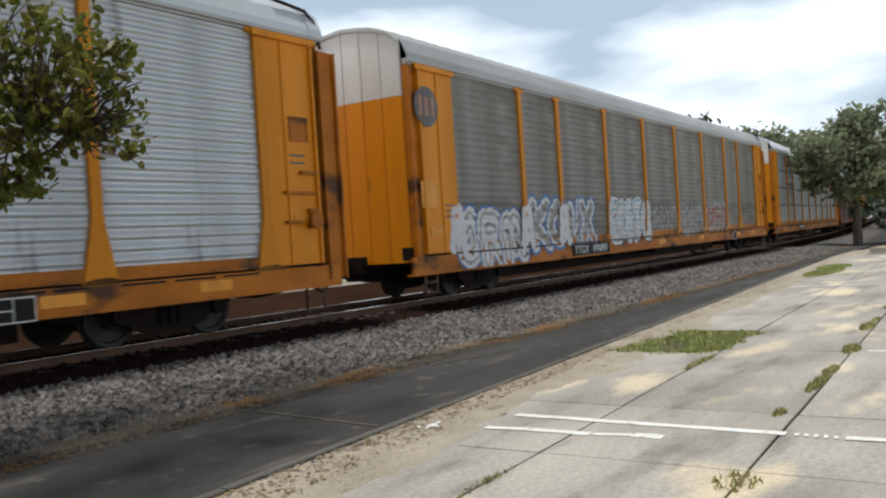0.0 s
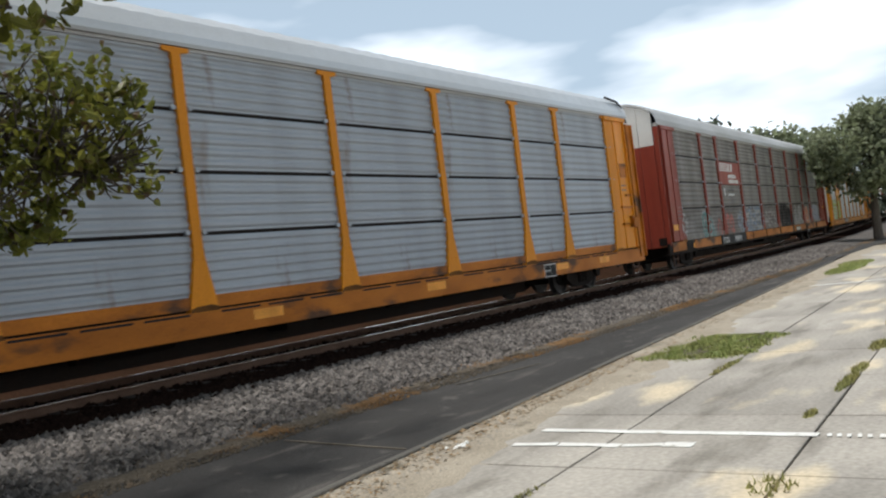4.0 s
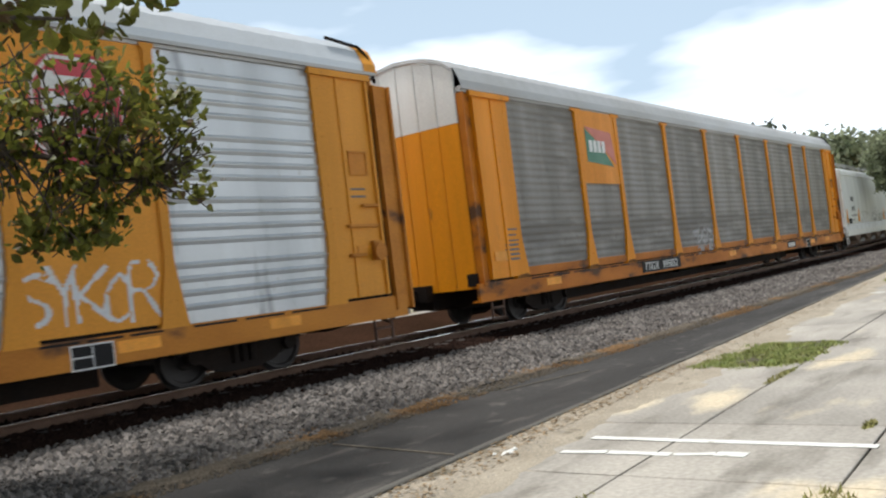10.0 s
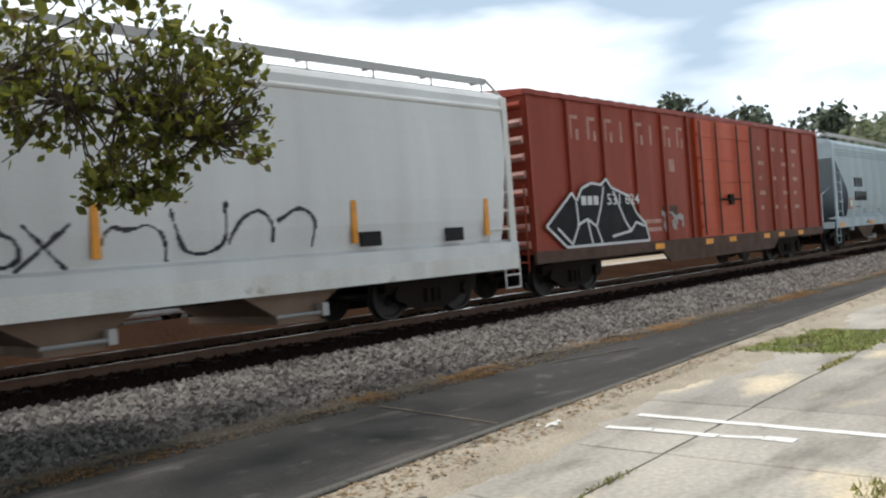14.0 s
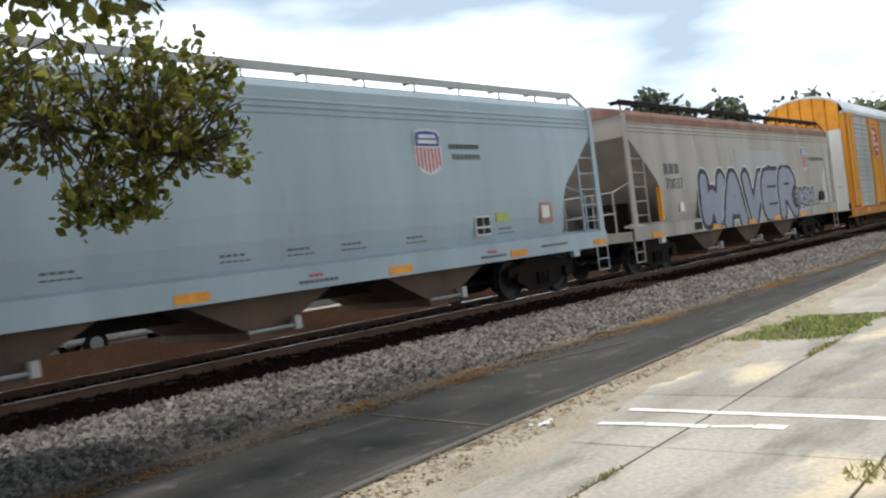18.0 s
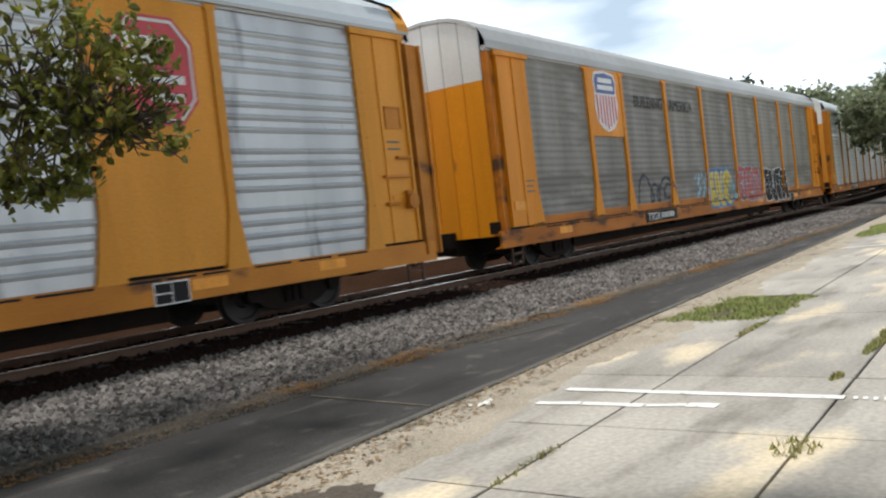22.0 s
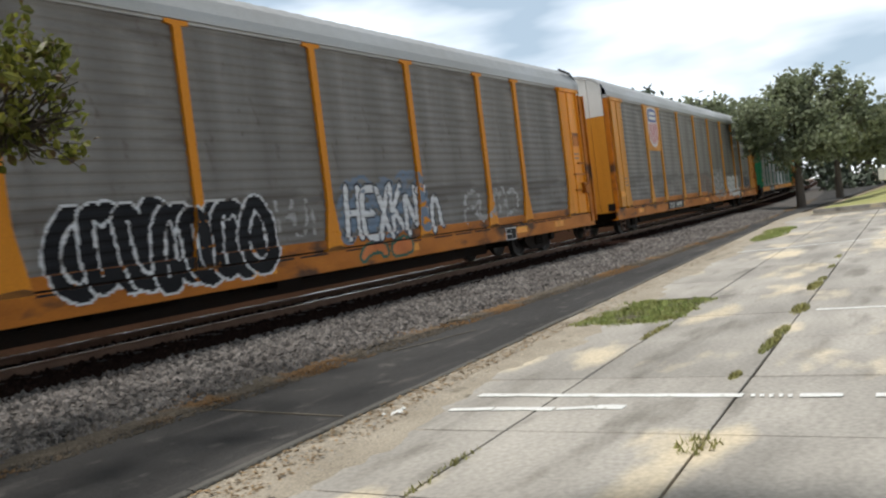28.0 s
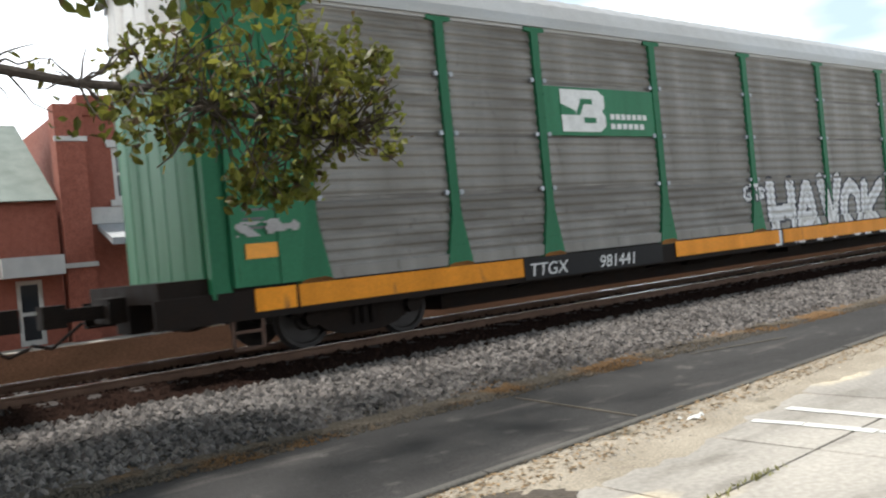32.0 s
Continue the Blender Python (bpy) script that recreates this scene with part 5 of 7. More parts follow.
# three hoppers
h_end = g_mid + 21.3 + 18.2
hop_c = [h_end + 10.53, h_end + 30.67, h_end + 49.85]
for k in range(2):
    car = hopper(8 + k, hop_c[k], 19.1, hopper_blue, hopper_blue, "pale blue-grey covered hopper with dark numbers and small shield", 3, bay_brown)
    bar_text(car, -6.95, 2.43, 1.3, 0.36, 3, black_paint, -1.606, "owner_mark", "black stencilled mark")
    if k:
        words("number", "180380", 0.54, black_paint, car, (-6.98, -1.612, 1.89))
    else:
        bar_text(car, -6.95, 1.89, 1.8, 0.36, 6, black_paint, -1.606, "number", "black stencilled number")
    shield_emblem(car, 3.65, 3.02, 0.74, 0.82, -1.602)
    bar_text(car, 4.25, 3.1, 0.9, 0.09, 8, sign_grey, -1.602)
    bar_text(car, 4.3, 2.9, 0.85, 0.1, 7, sign_grey, -1.602)
    bm = bmesh.new()
    box(bm, (4.75, -1.60, 1.42), (5.21, -1.55, 1.80))
    pn = part("stencil_panel", bm, sign_white, car, "white-edged black stencil panel")
    for a, b in ((4.78, 4.97), (5.0, 5.18)):
        for c, d in ((1.45, 1.56), (1.60, 1.77)):
            bm = bmesh.new()
            box(bm, (a, -1.606, c), (b, -1.60, d))
            part("field", bm, black_paint, pn)
    for x, mat in ((6.98, white_paint), (-7.6, white_paint)):
        bm = bmesh.new()
        box(bm, (x - 0.09, -1.594, 1.56), (x + 0.37, -1.55, 2.02))
        pl = part("placard", bm, faded_pink, car, "small pale placard in a rusty patch")
        bm = bmesh.new()
        box(bm, (x, -1.602, 1.66), (x + 0.26, -1.594, 1.92))
        part("card", bm, mat, pl)
    bm = bmesh.new()
    box(bm, (5.42 if k else 7.55, -1.60, 1.66), (5.78 if k else 7.9, -1.55, 1.84))
    part("paint_patch", bm, spray["lime"], car, "small lime green paint patch")
    for x in (-5.6, -3.4, -0.9, 0.3, 1.4, 2.9, 5.5):
        bar_text(car, x, 1.42, 0.55, 0.05, 5, sign_grey, side_y(1.42))
        bar_text(car, x, 1.50, 0.45, 0.04, 4, sign_grey, side_y(1.50))
    bar_text(car, -6.75, 1.62, 0.8, 0.07, 5, sign_grey, side_y(1.62))
    for x in (-5.4, 0.6, 5.0):
        bar_text(car, x, 1.06, 0.3, 0.05, 3, logo_red, -1.604)
        bar_text(car, x - 0.2, 0.97, 0.8, 0.05, 8, sign_grey, -1.604)
    bar_text(car, 6.8, 1.04, 1.0, 0.05, 9, sign_grey, -1.604)
    for x in (-7.6, 8.0):
        bm = bmesh.new()
        box(bm, (x, -1.60, 0.74), (x + 0.22, -1.50, 0.90))
        part("jacking_pad", bm, hopper_blue, car)
    reflectors(car, (-8.86, -4.7, -1.45, 2.6, 6.0, 9.1), 0.92, -1.604, 0.56)

car = hopper(10, hop_c[2], 16.9, hopper_tan, hopper_rust, "dusty tan-grey covered hopper with rusty roof and block graffiti", 3, bay_brown)
words("number", "70037", 0.42, sign_grey, car, (-6.42, -1.612, 2.12))
bar_text(car, -6.42, 2.52, 0.95, 0.28, 3, sign_grey, -1.606, "owner_mark", "grey stencilled mark")
FACE_K = [(0.9, -1.604), (0.98, -1.604), (1.06, -1.604), (1.14, -1.604), (1.19, -1.604)] + [(z, min(y, -1.604)) for z, y in BULGE]
spray_tag(car, -4.35, 1.12, 7.95, 1.16, 5, 0.25, [(0.20, "white"), (0.15, "slate"), (0.0, "lilac")], 108, FACE_K, label="large lilac-grey block graffiti with white halo", text="WAVER")
spray_tag(car, 3.3, 1.36, 2.2, 0.46, 4, 0.10, [(0.11, "white"), (0.07, "slate"), (-0.01, "lilac")], 104, FACE_K, label="small grey graffiti", text="CASH")
bm = bmesh.new()
box(bm, (-1.5, -1.604, 2.68), (2.7, -1.56, 3.22))
part("repaint_patch", bm, hopper_pale, car, "pale repainted patch")
shield_emblem(car, 5.0, 2.95, 0.62, 0.85, -1.602)
words("slogan", "BUILDING AMERICA", 0.2, sign_grey, car, (5.45, -1.61, 2.9))
for x0, x1, z0, z1 in ((-4.95, -4.45, 0.95, 1.16), (6.36, 6.86, 1.40, 1.74)):
    bm = bmesh.new()
    box(bm, (x0, -1.612, z0), (x1, -1.56, z1))
    part("stencil_panel", bm, black_paint, car, "black stencil panel")
for x, z in ((-5.7, 1.5), (7.0, 1.42)):
    bm = bmesh.new()
    box(bm, (x, -1.605, z), (x + 0.24, -1.56, z + 0.24))
    part("placard", bm, white_paint, car, "small white placard")
bm = bmesh.new()
box(bm, (-6.80, -1.612, 1.32), (-6.72, -1.5, 2.2))
part("marker_strip", bm, orange, car, "upright orange marker strip")
bm = bmesh.new()
box(bm, (-7.0, -1.60, 0.74), (-6.78, -1.50, 0.90))
part("jacking_pad", bm, sign_white, car)
reflectors(car, (-7.2, -3.47, -0.75, 1.5, 4.05, 7.5), 0.90, -1.616, 0.58)

# second set of car carriers
l_c = h_end + 58.9 + AUTO / 2
AUTO = 32.0
car = autorack(11, l_c, ochre, zinc_bright, roof_light, "ochre yellow car carrier with bright ribbed sheets and red octagons", tiers=0, solid=(1, 7), end=white_paint, cap=orange,
               door_label="white folding end door")
for k in (1, 7):
    a, b = bay(k)
    octagon_sign(car, (a + b) / 2, 3.85, 0.78, -1.565)
number_plate(car, -6.3, "691917", True, 2.55)

car = autorack(12, l_c + AUTO, yellow, zinc_grey, roof_grey, "yellow car carrier with shield emblem, slogan and bright graffiti")
upper_plate(car, 1, yellow, 3.1)
a, b = bay(1)
shield_emblem(car, (a + b) / 2, 4.02, 1.4, 1.6, -1.588)
words("slogan", "BUILDING", 0.48, black_paint, car, (bay(2)[0] + 0.75, -1.594, 4.0), stretch=1.0)
words("slogan", "AMERICA", 0.48, black_paint, car, (bay(3)[0] + 0.25, -1.594, 4.0), stretch=1.0)
spray_tag(car, 7.9 - H, 1.25, 2.5, 0.8, 3, 0.05, [(0.0, "slate")], 121, RIB, label="thin dark graffiti scrawl")
spray_tag(car, -2.75, 1.2, 1.2, 0.7, 2, 0.07, [(0.0, "cyan")], 122, RIB, label="light blue graffiti", text="zX")
spray_tag(car, -1.35, 1.08, 2.2, 0.75, 3, 0.24, [(0.12, "blue"), (0.0, "yellow"), (-0.21, "brown")], 123, RIB, label="yellow graffiti with blue rim", text="BUS")
spray_tag(car, 0.62, 1.05, 0.7, 0.6, 1, 0.2, [(0.0, "cyan")], 126, RIB, label="light blue graffiti curl", text="c")
spray_tag(car, 1.75, 1.12, 2.7, 0.75, 3, 0.25, [(0.08, "cyan"), (0.03, "red"), (-0.215, "cyan")], 124, RIB, label="faded red graffiti with pale rim", text="REM")
spray_tag(car, 5.2, 0.95, 3.2, 0.78, 4, 0.25, [(0.06, "white"), (0.01, "black"), (-0.237, "white")], 125, RIB, label="black graffiti with white rim", text="BUER")
number_plate(car, -7.2, "", True, 2.3)

car = autorack(13, l_c + 2 * AUTO, yellow_old, zinc_bright, roof_light, "yellow car carrier with bright ribbed sheets and small red emblems", tiers=0)
for k in (3, 5):
    a, b = bay(k)
    x = a + (1.5 if k == 3 else 1.15)
    bm = bmesh.new()
    poly(bm, [(x + p * 0.85, 3.65 + q) for p, q in octagon(0.36, 0.6)], -1.56)
    em = part("round_emblem", bm, logo_red, car, "small red emblem")
    bar_text(em, x - 0.2, 3.68, 0.2, 0.2, 1, sign_white, -1.568)
    bar_text(em, x - 0.2, 3.42, 0.42, 0.14, 2, sign_white, -1.568)
number_plate(car, -7.8, "980308", True, 2.7)

car = autorack(14, l_c + 3 * AUTO, yellow, zinc_dark, roof_grey, "yellow car carrier with sooty sheets, shield emblem and black graffiti")
upper_plate(car, 1, yellow, 3.1)
a, b = bay(1)
shield_emblem(car, (a + b) / 2, 4.02, 1.4, 1.6, -1.588)
spray_tag(car, 2.3 - H, 1.1, 6.0, 0.95, 6, 0.16, [(0.12, "green"), (0.04, "black"), (-0.05, "orange"), (-0.09, "brown")], 141, RIB, label="dark many-coloured graffiti")
spray_tag(car, -4.1, 0.95, 4.1, 0.88, 6, 0.25, [(0.05, "white"), (0.01, "black"), (-0.228, "white")], 142, RIB, label="black bubble graffiti with white outline", text="onumuno")
spray_tag(car, 0.3, 1.3, 1.1, 0.6, 3, 0.04, [(0.0, "ghost")], 143, RIB, label="thin pale graffiti", text="HuI")
spray_tag(car, 2.1, 1.3, 3.0, 0.85, 4, 0.30, [(0.0, "blue_worn")], 147, RIB, label="faded blue graffiti ground", text="mon")
spray_tag(car, 2.15, 1.15, 3.6, 1.0, 4, 0.07, [(0.04, "slate"), (0.0, "white")], 144, [(z, y - 0.004) for z, y in RIB], label="white and black graffiti", text="HEXKNzc")
spray_tag(car, 2.5, 0.75, 1.9, 0.2, 2, 0.12, [(0.03, "green"), (-0.04, "orange")], 148, RIB, label="green and orange graffiti", text="co")
spray_tag(car, 6.9, 1.2, 2.8, 0.7, 4, 0.06, [(0.0, "ghost")], 146, RIB, label="pale graffiti", text="RumO")
number_plate(car, -10.6, "", True, 2.3)

car = autorack(15, l_c + 4 * AUTO, yellow_old, zinc_dark, roof_grey, "yellow car carrier with sooty brown sheets and worn white graffiti")
upper_plate(car, 1, yellow_old, 3.1)
a, b = bay(1)
shield_emblem(car, (a + b) / 2, 4.02, 1.4, 1.6, -1.588)
spray_tag(car, 13.9 - H, 1.15, 2.4, 0.8, 3, 0.12, [(0.0, "brown")], 151, RIB, label="faint brown graffiti")
spray_tag(car, 1.8, 1.05, 2.6, 0.9, 3, 0.30, [(0.05, "ghost"), (0.02, "dust"), (-0.2, "ghost")], 152, RIB, label="worn pale graffiti", text="omA")
spray_tag(car, 5.2, 1.66, 0.8, 0.2, 2, 0.035, [(0.0, "ghost")], 155, RIB, label="small pale graffiti", text="oXo")
spray_tag(car, 5.75, 1.0, 3.0, 0.6, 4, 0.26, [(0.04, "ghost"), (0.01, "white"), (-0.22, "dust")], 153, RIB, label="white block graffiti", text="RUBE")
spray_tag(car, 10.35, 1.2, 2.4, 0.45, 3, 0.16, [(0.05, "ghost"), (0.01, "slate")], 154, RIB, label="dark graffiti with pale rim", text="nMn")
number_plate(car, -8.0, "991997", True, 2.6)

car = autorack(16, l_c + 5 * AUTO, green, zinc_grey, roof_grey, "green car carrier with grey tiered sheets and yellow sill", tiers=4, sill=dark_steel, lead=0.6)
a, b = bay(2)
bm = bmesh.new()
box(bm, (a + 0.08, -1.585, 3.05), (b - 0.08, -1.55, 3.92))
sg = part("emblem_plate", bm, green, car, "green name plate with white emblem")
bm = bmesh.new()
prism(bm, [(a + 0.5, 3.12), (a + 1.5, 3.12), (a + 1.66, 3.22), (a + 1.66, 3.42), (a + 1.58, 3.5), (a + 1.66, 3.58), (a + 1.66, 3.78), (a + 1.5, 3.88), (a + 0.5, 3.88)], -1.594, -1.585, "y")
em = part("emblem", bm, sign_white, sg)
for pts in ([(0.48, 3.42), (0.86, 3.42), (0.86, 3.5), (0.48, 3.62)], [(1.0, 3.62), (1.32, 3.62), (1.32, 3.72), (1.0, 3.72)], [(1.08, 3.28), (1.4, 3.28), (1.4, 3.38), (1.08, 3.38)], [(0.86, 3.42), (0.98, 3.42), (1.12, 3.66), (1.0, 3.66)]):
    bm = bmesh.new()
    poly(bm, [(a + u, v) for u, v in pts], -1.594, 0.004)
    part("field", bm, green, em)
bar_text(sg, a + 1.8, 3.36, 1.1, 0.1, 7, sign_white, -1.588)
bar_text(sg, a + 1.8, 3.18, 1.0, 0.1, 6, sign_white, -1.588)
for x0, x1 in ((-13.6, -13.0), (-12.95, -8.4), (-4.6, -0.8), (-0.6, 4.8), (5.0, 9.8), (10.0, 14.4)):
    bm = bmesh.new()
    box(bm, (x0, -1.618, 0.66), (x1, -1.604, 0.96))
    part("sill_plate", bm, yellow, car, "yellow painted sill stretch")
number_plate(car, -8.75, "981441", True, 3.6, 0.6, 0.36, -1.62)
spray_tag(car, -1.9, 1.7, 0.75, 0.26, 3, 0.035, [(0.03, "slate"), (0.0, "white")], 162, RIB4, label="small white graffiti letters", text="GTS")
spray_tag(car, -1.0, 0.74, 5.5, 1.22, 5, 0.14, [(0.09, "slate"), (0.03, "white"), (-0.09, "silver")], 161, RIB4, label="white and silver graffiti", text="HAVOK")
spray_tag(car, 1.5 - H, 1.72, 0.7, 0.1, 2, 0.06, [(0.0, "ghost")], 163, [(z, -1.635) for z, y in FLAT], label="pale green graffiti patch")

car = autorack(17, l_c + 6 * AUTO, yellow, zinc_grey, roof_grey, "yellow car carrier with grey weathered side sheets")


# ---- ground, road, lot ----
LOT = radians(2.6)
KERB = radians(3.9)


def kerb_y(x):
    return 4.51 + math.tan(KERB) * x


def lot(x, y):
    """From the lot's own grid to the world."""
    return x * math.cos(LOT) - y * math.sin(LOT), x * math.sin(LOT) + y * math.cos(LOT)


concrete = material("worn_concrete", (0.41, 0.375, 0.32), 0.85, second=(0.185, 0.17, 0.147), amount=0.6, scale=0.8, stretch=(0.55, 1.5, 1), grain=0.16, grain_scale=22, bump=0.25,
                    third=(0.54, 0.455, 0.32), third_cut=0.55, third_scale=0.7, third_stretch=(0.6, 1.3, 1), vary=0.10, fourth=(0.19, 0.172, 0.142), fourth_cut=0.56, fourth_scale=1.1, fourth_stretch=(0.5, 1.8, 1))
kerb_mat = material("dark_kerb_concrete", (0.10, 0.092, 0.077), 0.9, second=(0.055, 0.05, 0.042), amount=0.55, scale=1.5, grain=0.25, bump=0.4, vary=0.15)
cinder = material("brown_cinder_soil", (0.036, 0.019, 0.012), 0.95, second=(0.019, 0.011, 0.007), amount=0.5, scale=0.8, grain=0.35, grain_scale=20, bump=0.6, shine=0.0)
asphalt = material("old_asphalt", (0.056, 0.053, 0.049), 0.85, second=(0.032, 0.030, 0.028), amount=0.6, scale=0.6, stretch=(0.5, 1.4, 1), grain=0.3, grain_scale=60, bump=0.4,
                   third=(0.10, 0.09, 0.08), third_cut=0.58, third_scale=1.1, third_stretch=(0.35, 1.6, 1), shine=0.2, fourth=(0.095, 0.088, 0.078), fourth_cut=0.60, fourth_scale=3.0)
dirt = material("sandy_dirt", (0.30, 0.235, 0.16), 0.95, second=(0.20, 0.155, 0.105), amount=0.5, scale=0.6, grain=0.3, grain_scale=50, bump=0.5,
                third=(0.13, 0.14, 0.05), third_cut=0.60, third_scale=0.35)
stone = material("grey_ballast_stone", (0.148, 0.132, 0.118), 0.85, second=(0.064, 0.054, 0.047), amount=0.5, scale=1.0, grain=0.25, bump=0.2, vary=0.7, island=True, shine=0.3)
bed = material("ballast_bed", (0.085, 0.074, 0.064), 0.9, second=(0.05, 0.042, 0.035), amount=0.5, scale=9, grain=0.4, grain_scale=30, bump=0.8)
# oil grime plus the train's shade, both put into this near-black colour
oily_shade = material("oily_shaded_ballast", (0.016, 0.010, 0.008), 0.9, second=(0.027, 0.016, 0.012), amount=0.5, scale=5, grain=0.4, grain_scale=30, bump=0.8, shine=0.0)
tie_wood = material("creosoted_wood", (0.024, 0.018, 0.014), 0.85, second=(0.036, 0.027, 0.021), scale=3, stretch=(4, 0.4, 1), grain=0.2)
litter_mat = material("dry_leaf_litter", (0.26, 0.17, 0.08), 0.9, second=(0.15, 0.10, 0.05), vary=0.5, island=True)
fringe_mat = material("rusty_gravel_fringe", (0.115, 0.095, 0.072), 0.95, second=(0.075, 0.063, 0.047), amount=0.5, scale=1.2, grain=0.4, grain_scale=30, bump=0.6, third=(0.15, 0.088, 0.042), third_cut=0.50, third_scale=0.9, shine=0.1)
line_paint = material("worn_white_line", (0.74, 0.74, 0.70), 0.7, second=(0.56, 0.54, 0.49), amount=0.6, scale=5, third=(0.42, 0.39, 0.33), third_cut=0.60, third_scale=7)
grass_mat = material("lawn_grass", (0.17, 0.235, 0.045), 0.7, second=(0.30, 0.28, 0.10), amount=0.5, scale=3, vary=0.35, island=True)
dry_grass = material("dry_grass", (0.33, 0.30, 0.11), 0.8, second=(0.20, 0.22, 0.065), amount=0.5, scale=0.4, vary=0.25, island=True)
weed_mat = material("joint_weed", (0.20, 0.215, 0.06), 0.8, second=(0.30, 0.24, 0.09), amount=0.5, scale=2.5, vary=0.35, island=True)
joint_dirt = material("joint_dirt", (0.15, 0.125, 0.09), 0.95, grain=0.3)
leaf_mat = material("broadleaf_green", (0.105, 0.128, 0.024), 0.5, shine=0.3, second=(0.22, 0.20, 0.034), amount=0.5, scale=3, vary=0.5, island=True, third=(0.12, 0.075, 0.035), third_cut=0.56, third_scale=11)
# distance haze is mixed into these two paler crown greens
far_leaf = material("hazy_tree_crown_green", (0.165, 0.195, 0.105), 0.6, second=(0.25, 0.265, 0.165), amount=0.5, scale=0.6, vary=0.4, island=True)
pine_leaf = material("hazy_dark_crown_green", (0.06, 0.08, 0.05), 0.7, second=(0.095, 0.115, 0.075), amount=0.5, scale=0.5, vary=0.4, island=True)
bark = material("grey_brown_bark", (0.095, 0.075, 0.058), 0.9, second=(0.06, 0.048, 0.038), scale=5, stretch=(3, 3, 0.6), grain=0.25, bump=0.6)

# leaves let some light through
for m in (leaf_mat, far_leaf):
    nt = m.node_tree
    glow = nt.nodes.new("ShaderNodeBsdfTranslucent")
    both = nt.nodes.new("ShaderNodeMixShader")
    both.inputs["Fac"].default_value = 0.48
    src = nt.nodes["Principled BSDF"].inputs["Base Color"].links[0].from_socket
    nt.links.new(src, glow.inputs["Color"])
    nt.links.new(nt.nodes["Principled BSDF"].outputs["BSDF"], both.inputs[1])
    nt.links.new(glow.outputs["BSDF"], both.inputs[2])
    nt.links.new(both.outputs["Shader"], nt.nodes["Material Output"].inputs["Surface"])

# one sheet of ground to the horizon
bm = bmesh.new()
sheet(bm, [[(x, y, -0.06) for x in (-1500, -60, 0, 60, 200, 1500)] for y in (-1500, -40, 20, 40, 120, 1500)])
g = placed("ground", mesh_of("ground", bm), dirt)
tagged(g, "bare sandy ground with sparse grass", "ground", kind="structure")

# road strip beside the track
bm = bmesh.new()
xs = [-40 + 4 * k for k in range(46)]
rng = random.Random(5)
sheet(bm, [[(x, 7.62, 0.0) for x in xs], [(x, min(kerb_y(x), 7.0 + 0.001 * x), 0.012) for x in xs]])
road = bent(placed("road", mesh_of("road", bm), asphalt), 7.5)
tagged(road, "narrow old dark asphalt strip beside the track", "road", kind="structure")
bm = bmesh.new()
for x0, y0, x1, y1 in ((5.92, 6.7, 5.79, 4.95), (9.0, 6.7, 10.6, 6.3)):
    prism(bm, [(x0, y0), (x1, y1), (x1 + 0.03, y1 + 0.02), (x0 + 0.025, y0 + 0.02)], 0.013, 0.02, "z")
c = part("crack", bm, joint_dirt, road, "dark open crack")

# low concrete kerb between road and lot
kerb_len = 1.52
kb = thing("kerb", "low weathered concrete kerb", "kerb", kind="structure")


def kerb_piece(bm):
    prism(bm, [(-0.04, -0.05), (0.045, -0.05), (0.045, 0.022), (0.035, 0.030), (-0.03, 0.030), (-0.04, 0.02)], -kerb_len / 2 + 0.006, kerb_len / 2 - 0.006, "x")


for k in range(-8, 22):
    x = k * kerb_len
    o = placed("kerb_stone", shared(("kerb_stone",), kerb_piece), kerb_mat, kb, at=(x, kerb_y(x) - 0.06, rng.uniform(-0.006, 0.006)))
    o.rotation_euler = (0, 0, KERB + rng.uniform(-0.004, 0.004))

# brown fringe between road and ballast
bm = bmesh.new()
fx = [-20 + 0.22 * k for k in range(400)]
sheet(bm, [[(x, 7.58 + 0.1 * math.sin(x * 1.3) + rng.uniform(-0.14, 0.14), 0.03) for x in fx], [(x, 7.36, 0.03) for x in fx], [(x, 7.22 + 0.14 * math.sin(x * 0.7 + 1) + 0.06 * math.sin(x * 2.3) + rng.uniform(-0.10, 0.10), 0.010) for x in fx]])
fr = bent(placed("verge", mesh_of("verge", bm), fringe_mat))
tagged(fr, "rusty brown gravel verge along the road", "verge", kind="structure")

# ballast bed
bm = bmesh.new()
bx = [-620, -300] + [-60 + 2 * k for k in range(150)] + [400, 680]
prof = ((7.35, -0.02), (8.1, 0.08), (9.3, 0.20), (10.2, 0.27), (10.6, 0.28), (13.1, 0.28), (13.8, 0.25), (15.5, -0.04))
sheet(bm, [[(x, y, z) for x in bx] for y, z in prof])
bd = placed("ballast_bed", mesh_of("ballast_bed", bm), bed)
bent(bd)
tagged(bd, "grey crushed-stone ballast bed of the track", "ballast", kind="structure")
# dark sheet reaches in front of the near rail to paint the train's shade
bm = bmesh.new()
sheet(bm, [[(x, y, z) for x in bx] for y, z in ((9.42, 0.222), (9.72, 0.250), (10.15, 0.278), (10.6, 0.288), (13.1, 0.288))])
bent(placed("oily_bed", mesh_of("oily_bed", bm), oily_shade, bd, "stone under the train, darkened by oil and painted-in shade"))


def bed_z(y):
    return np.interp(y, [p[0] for p in prof], [p[1] for p in prof])


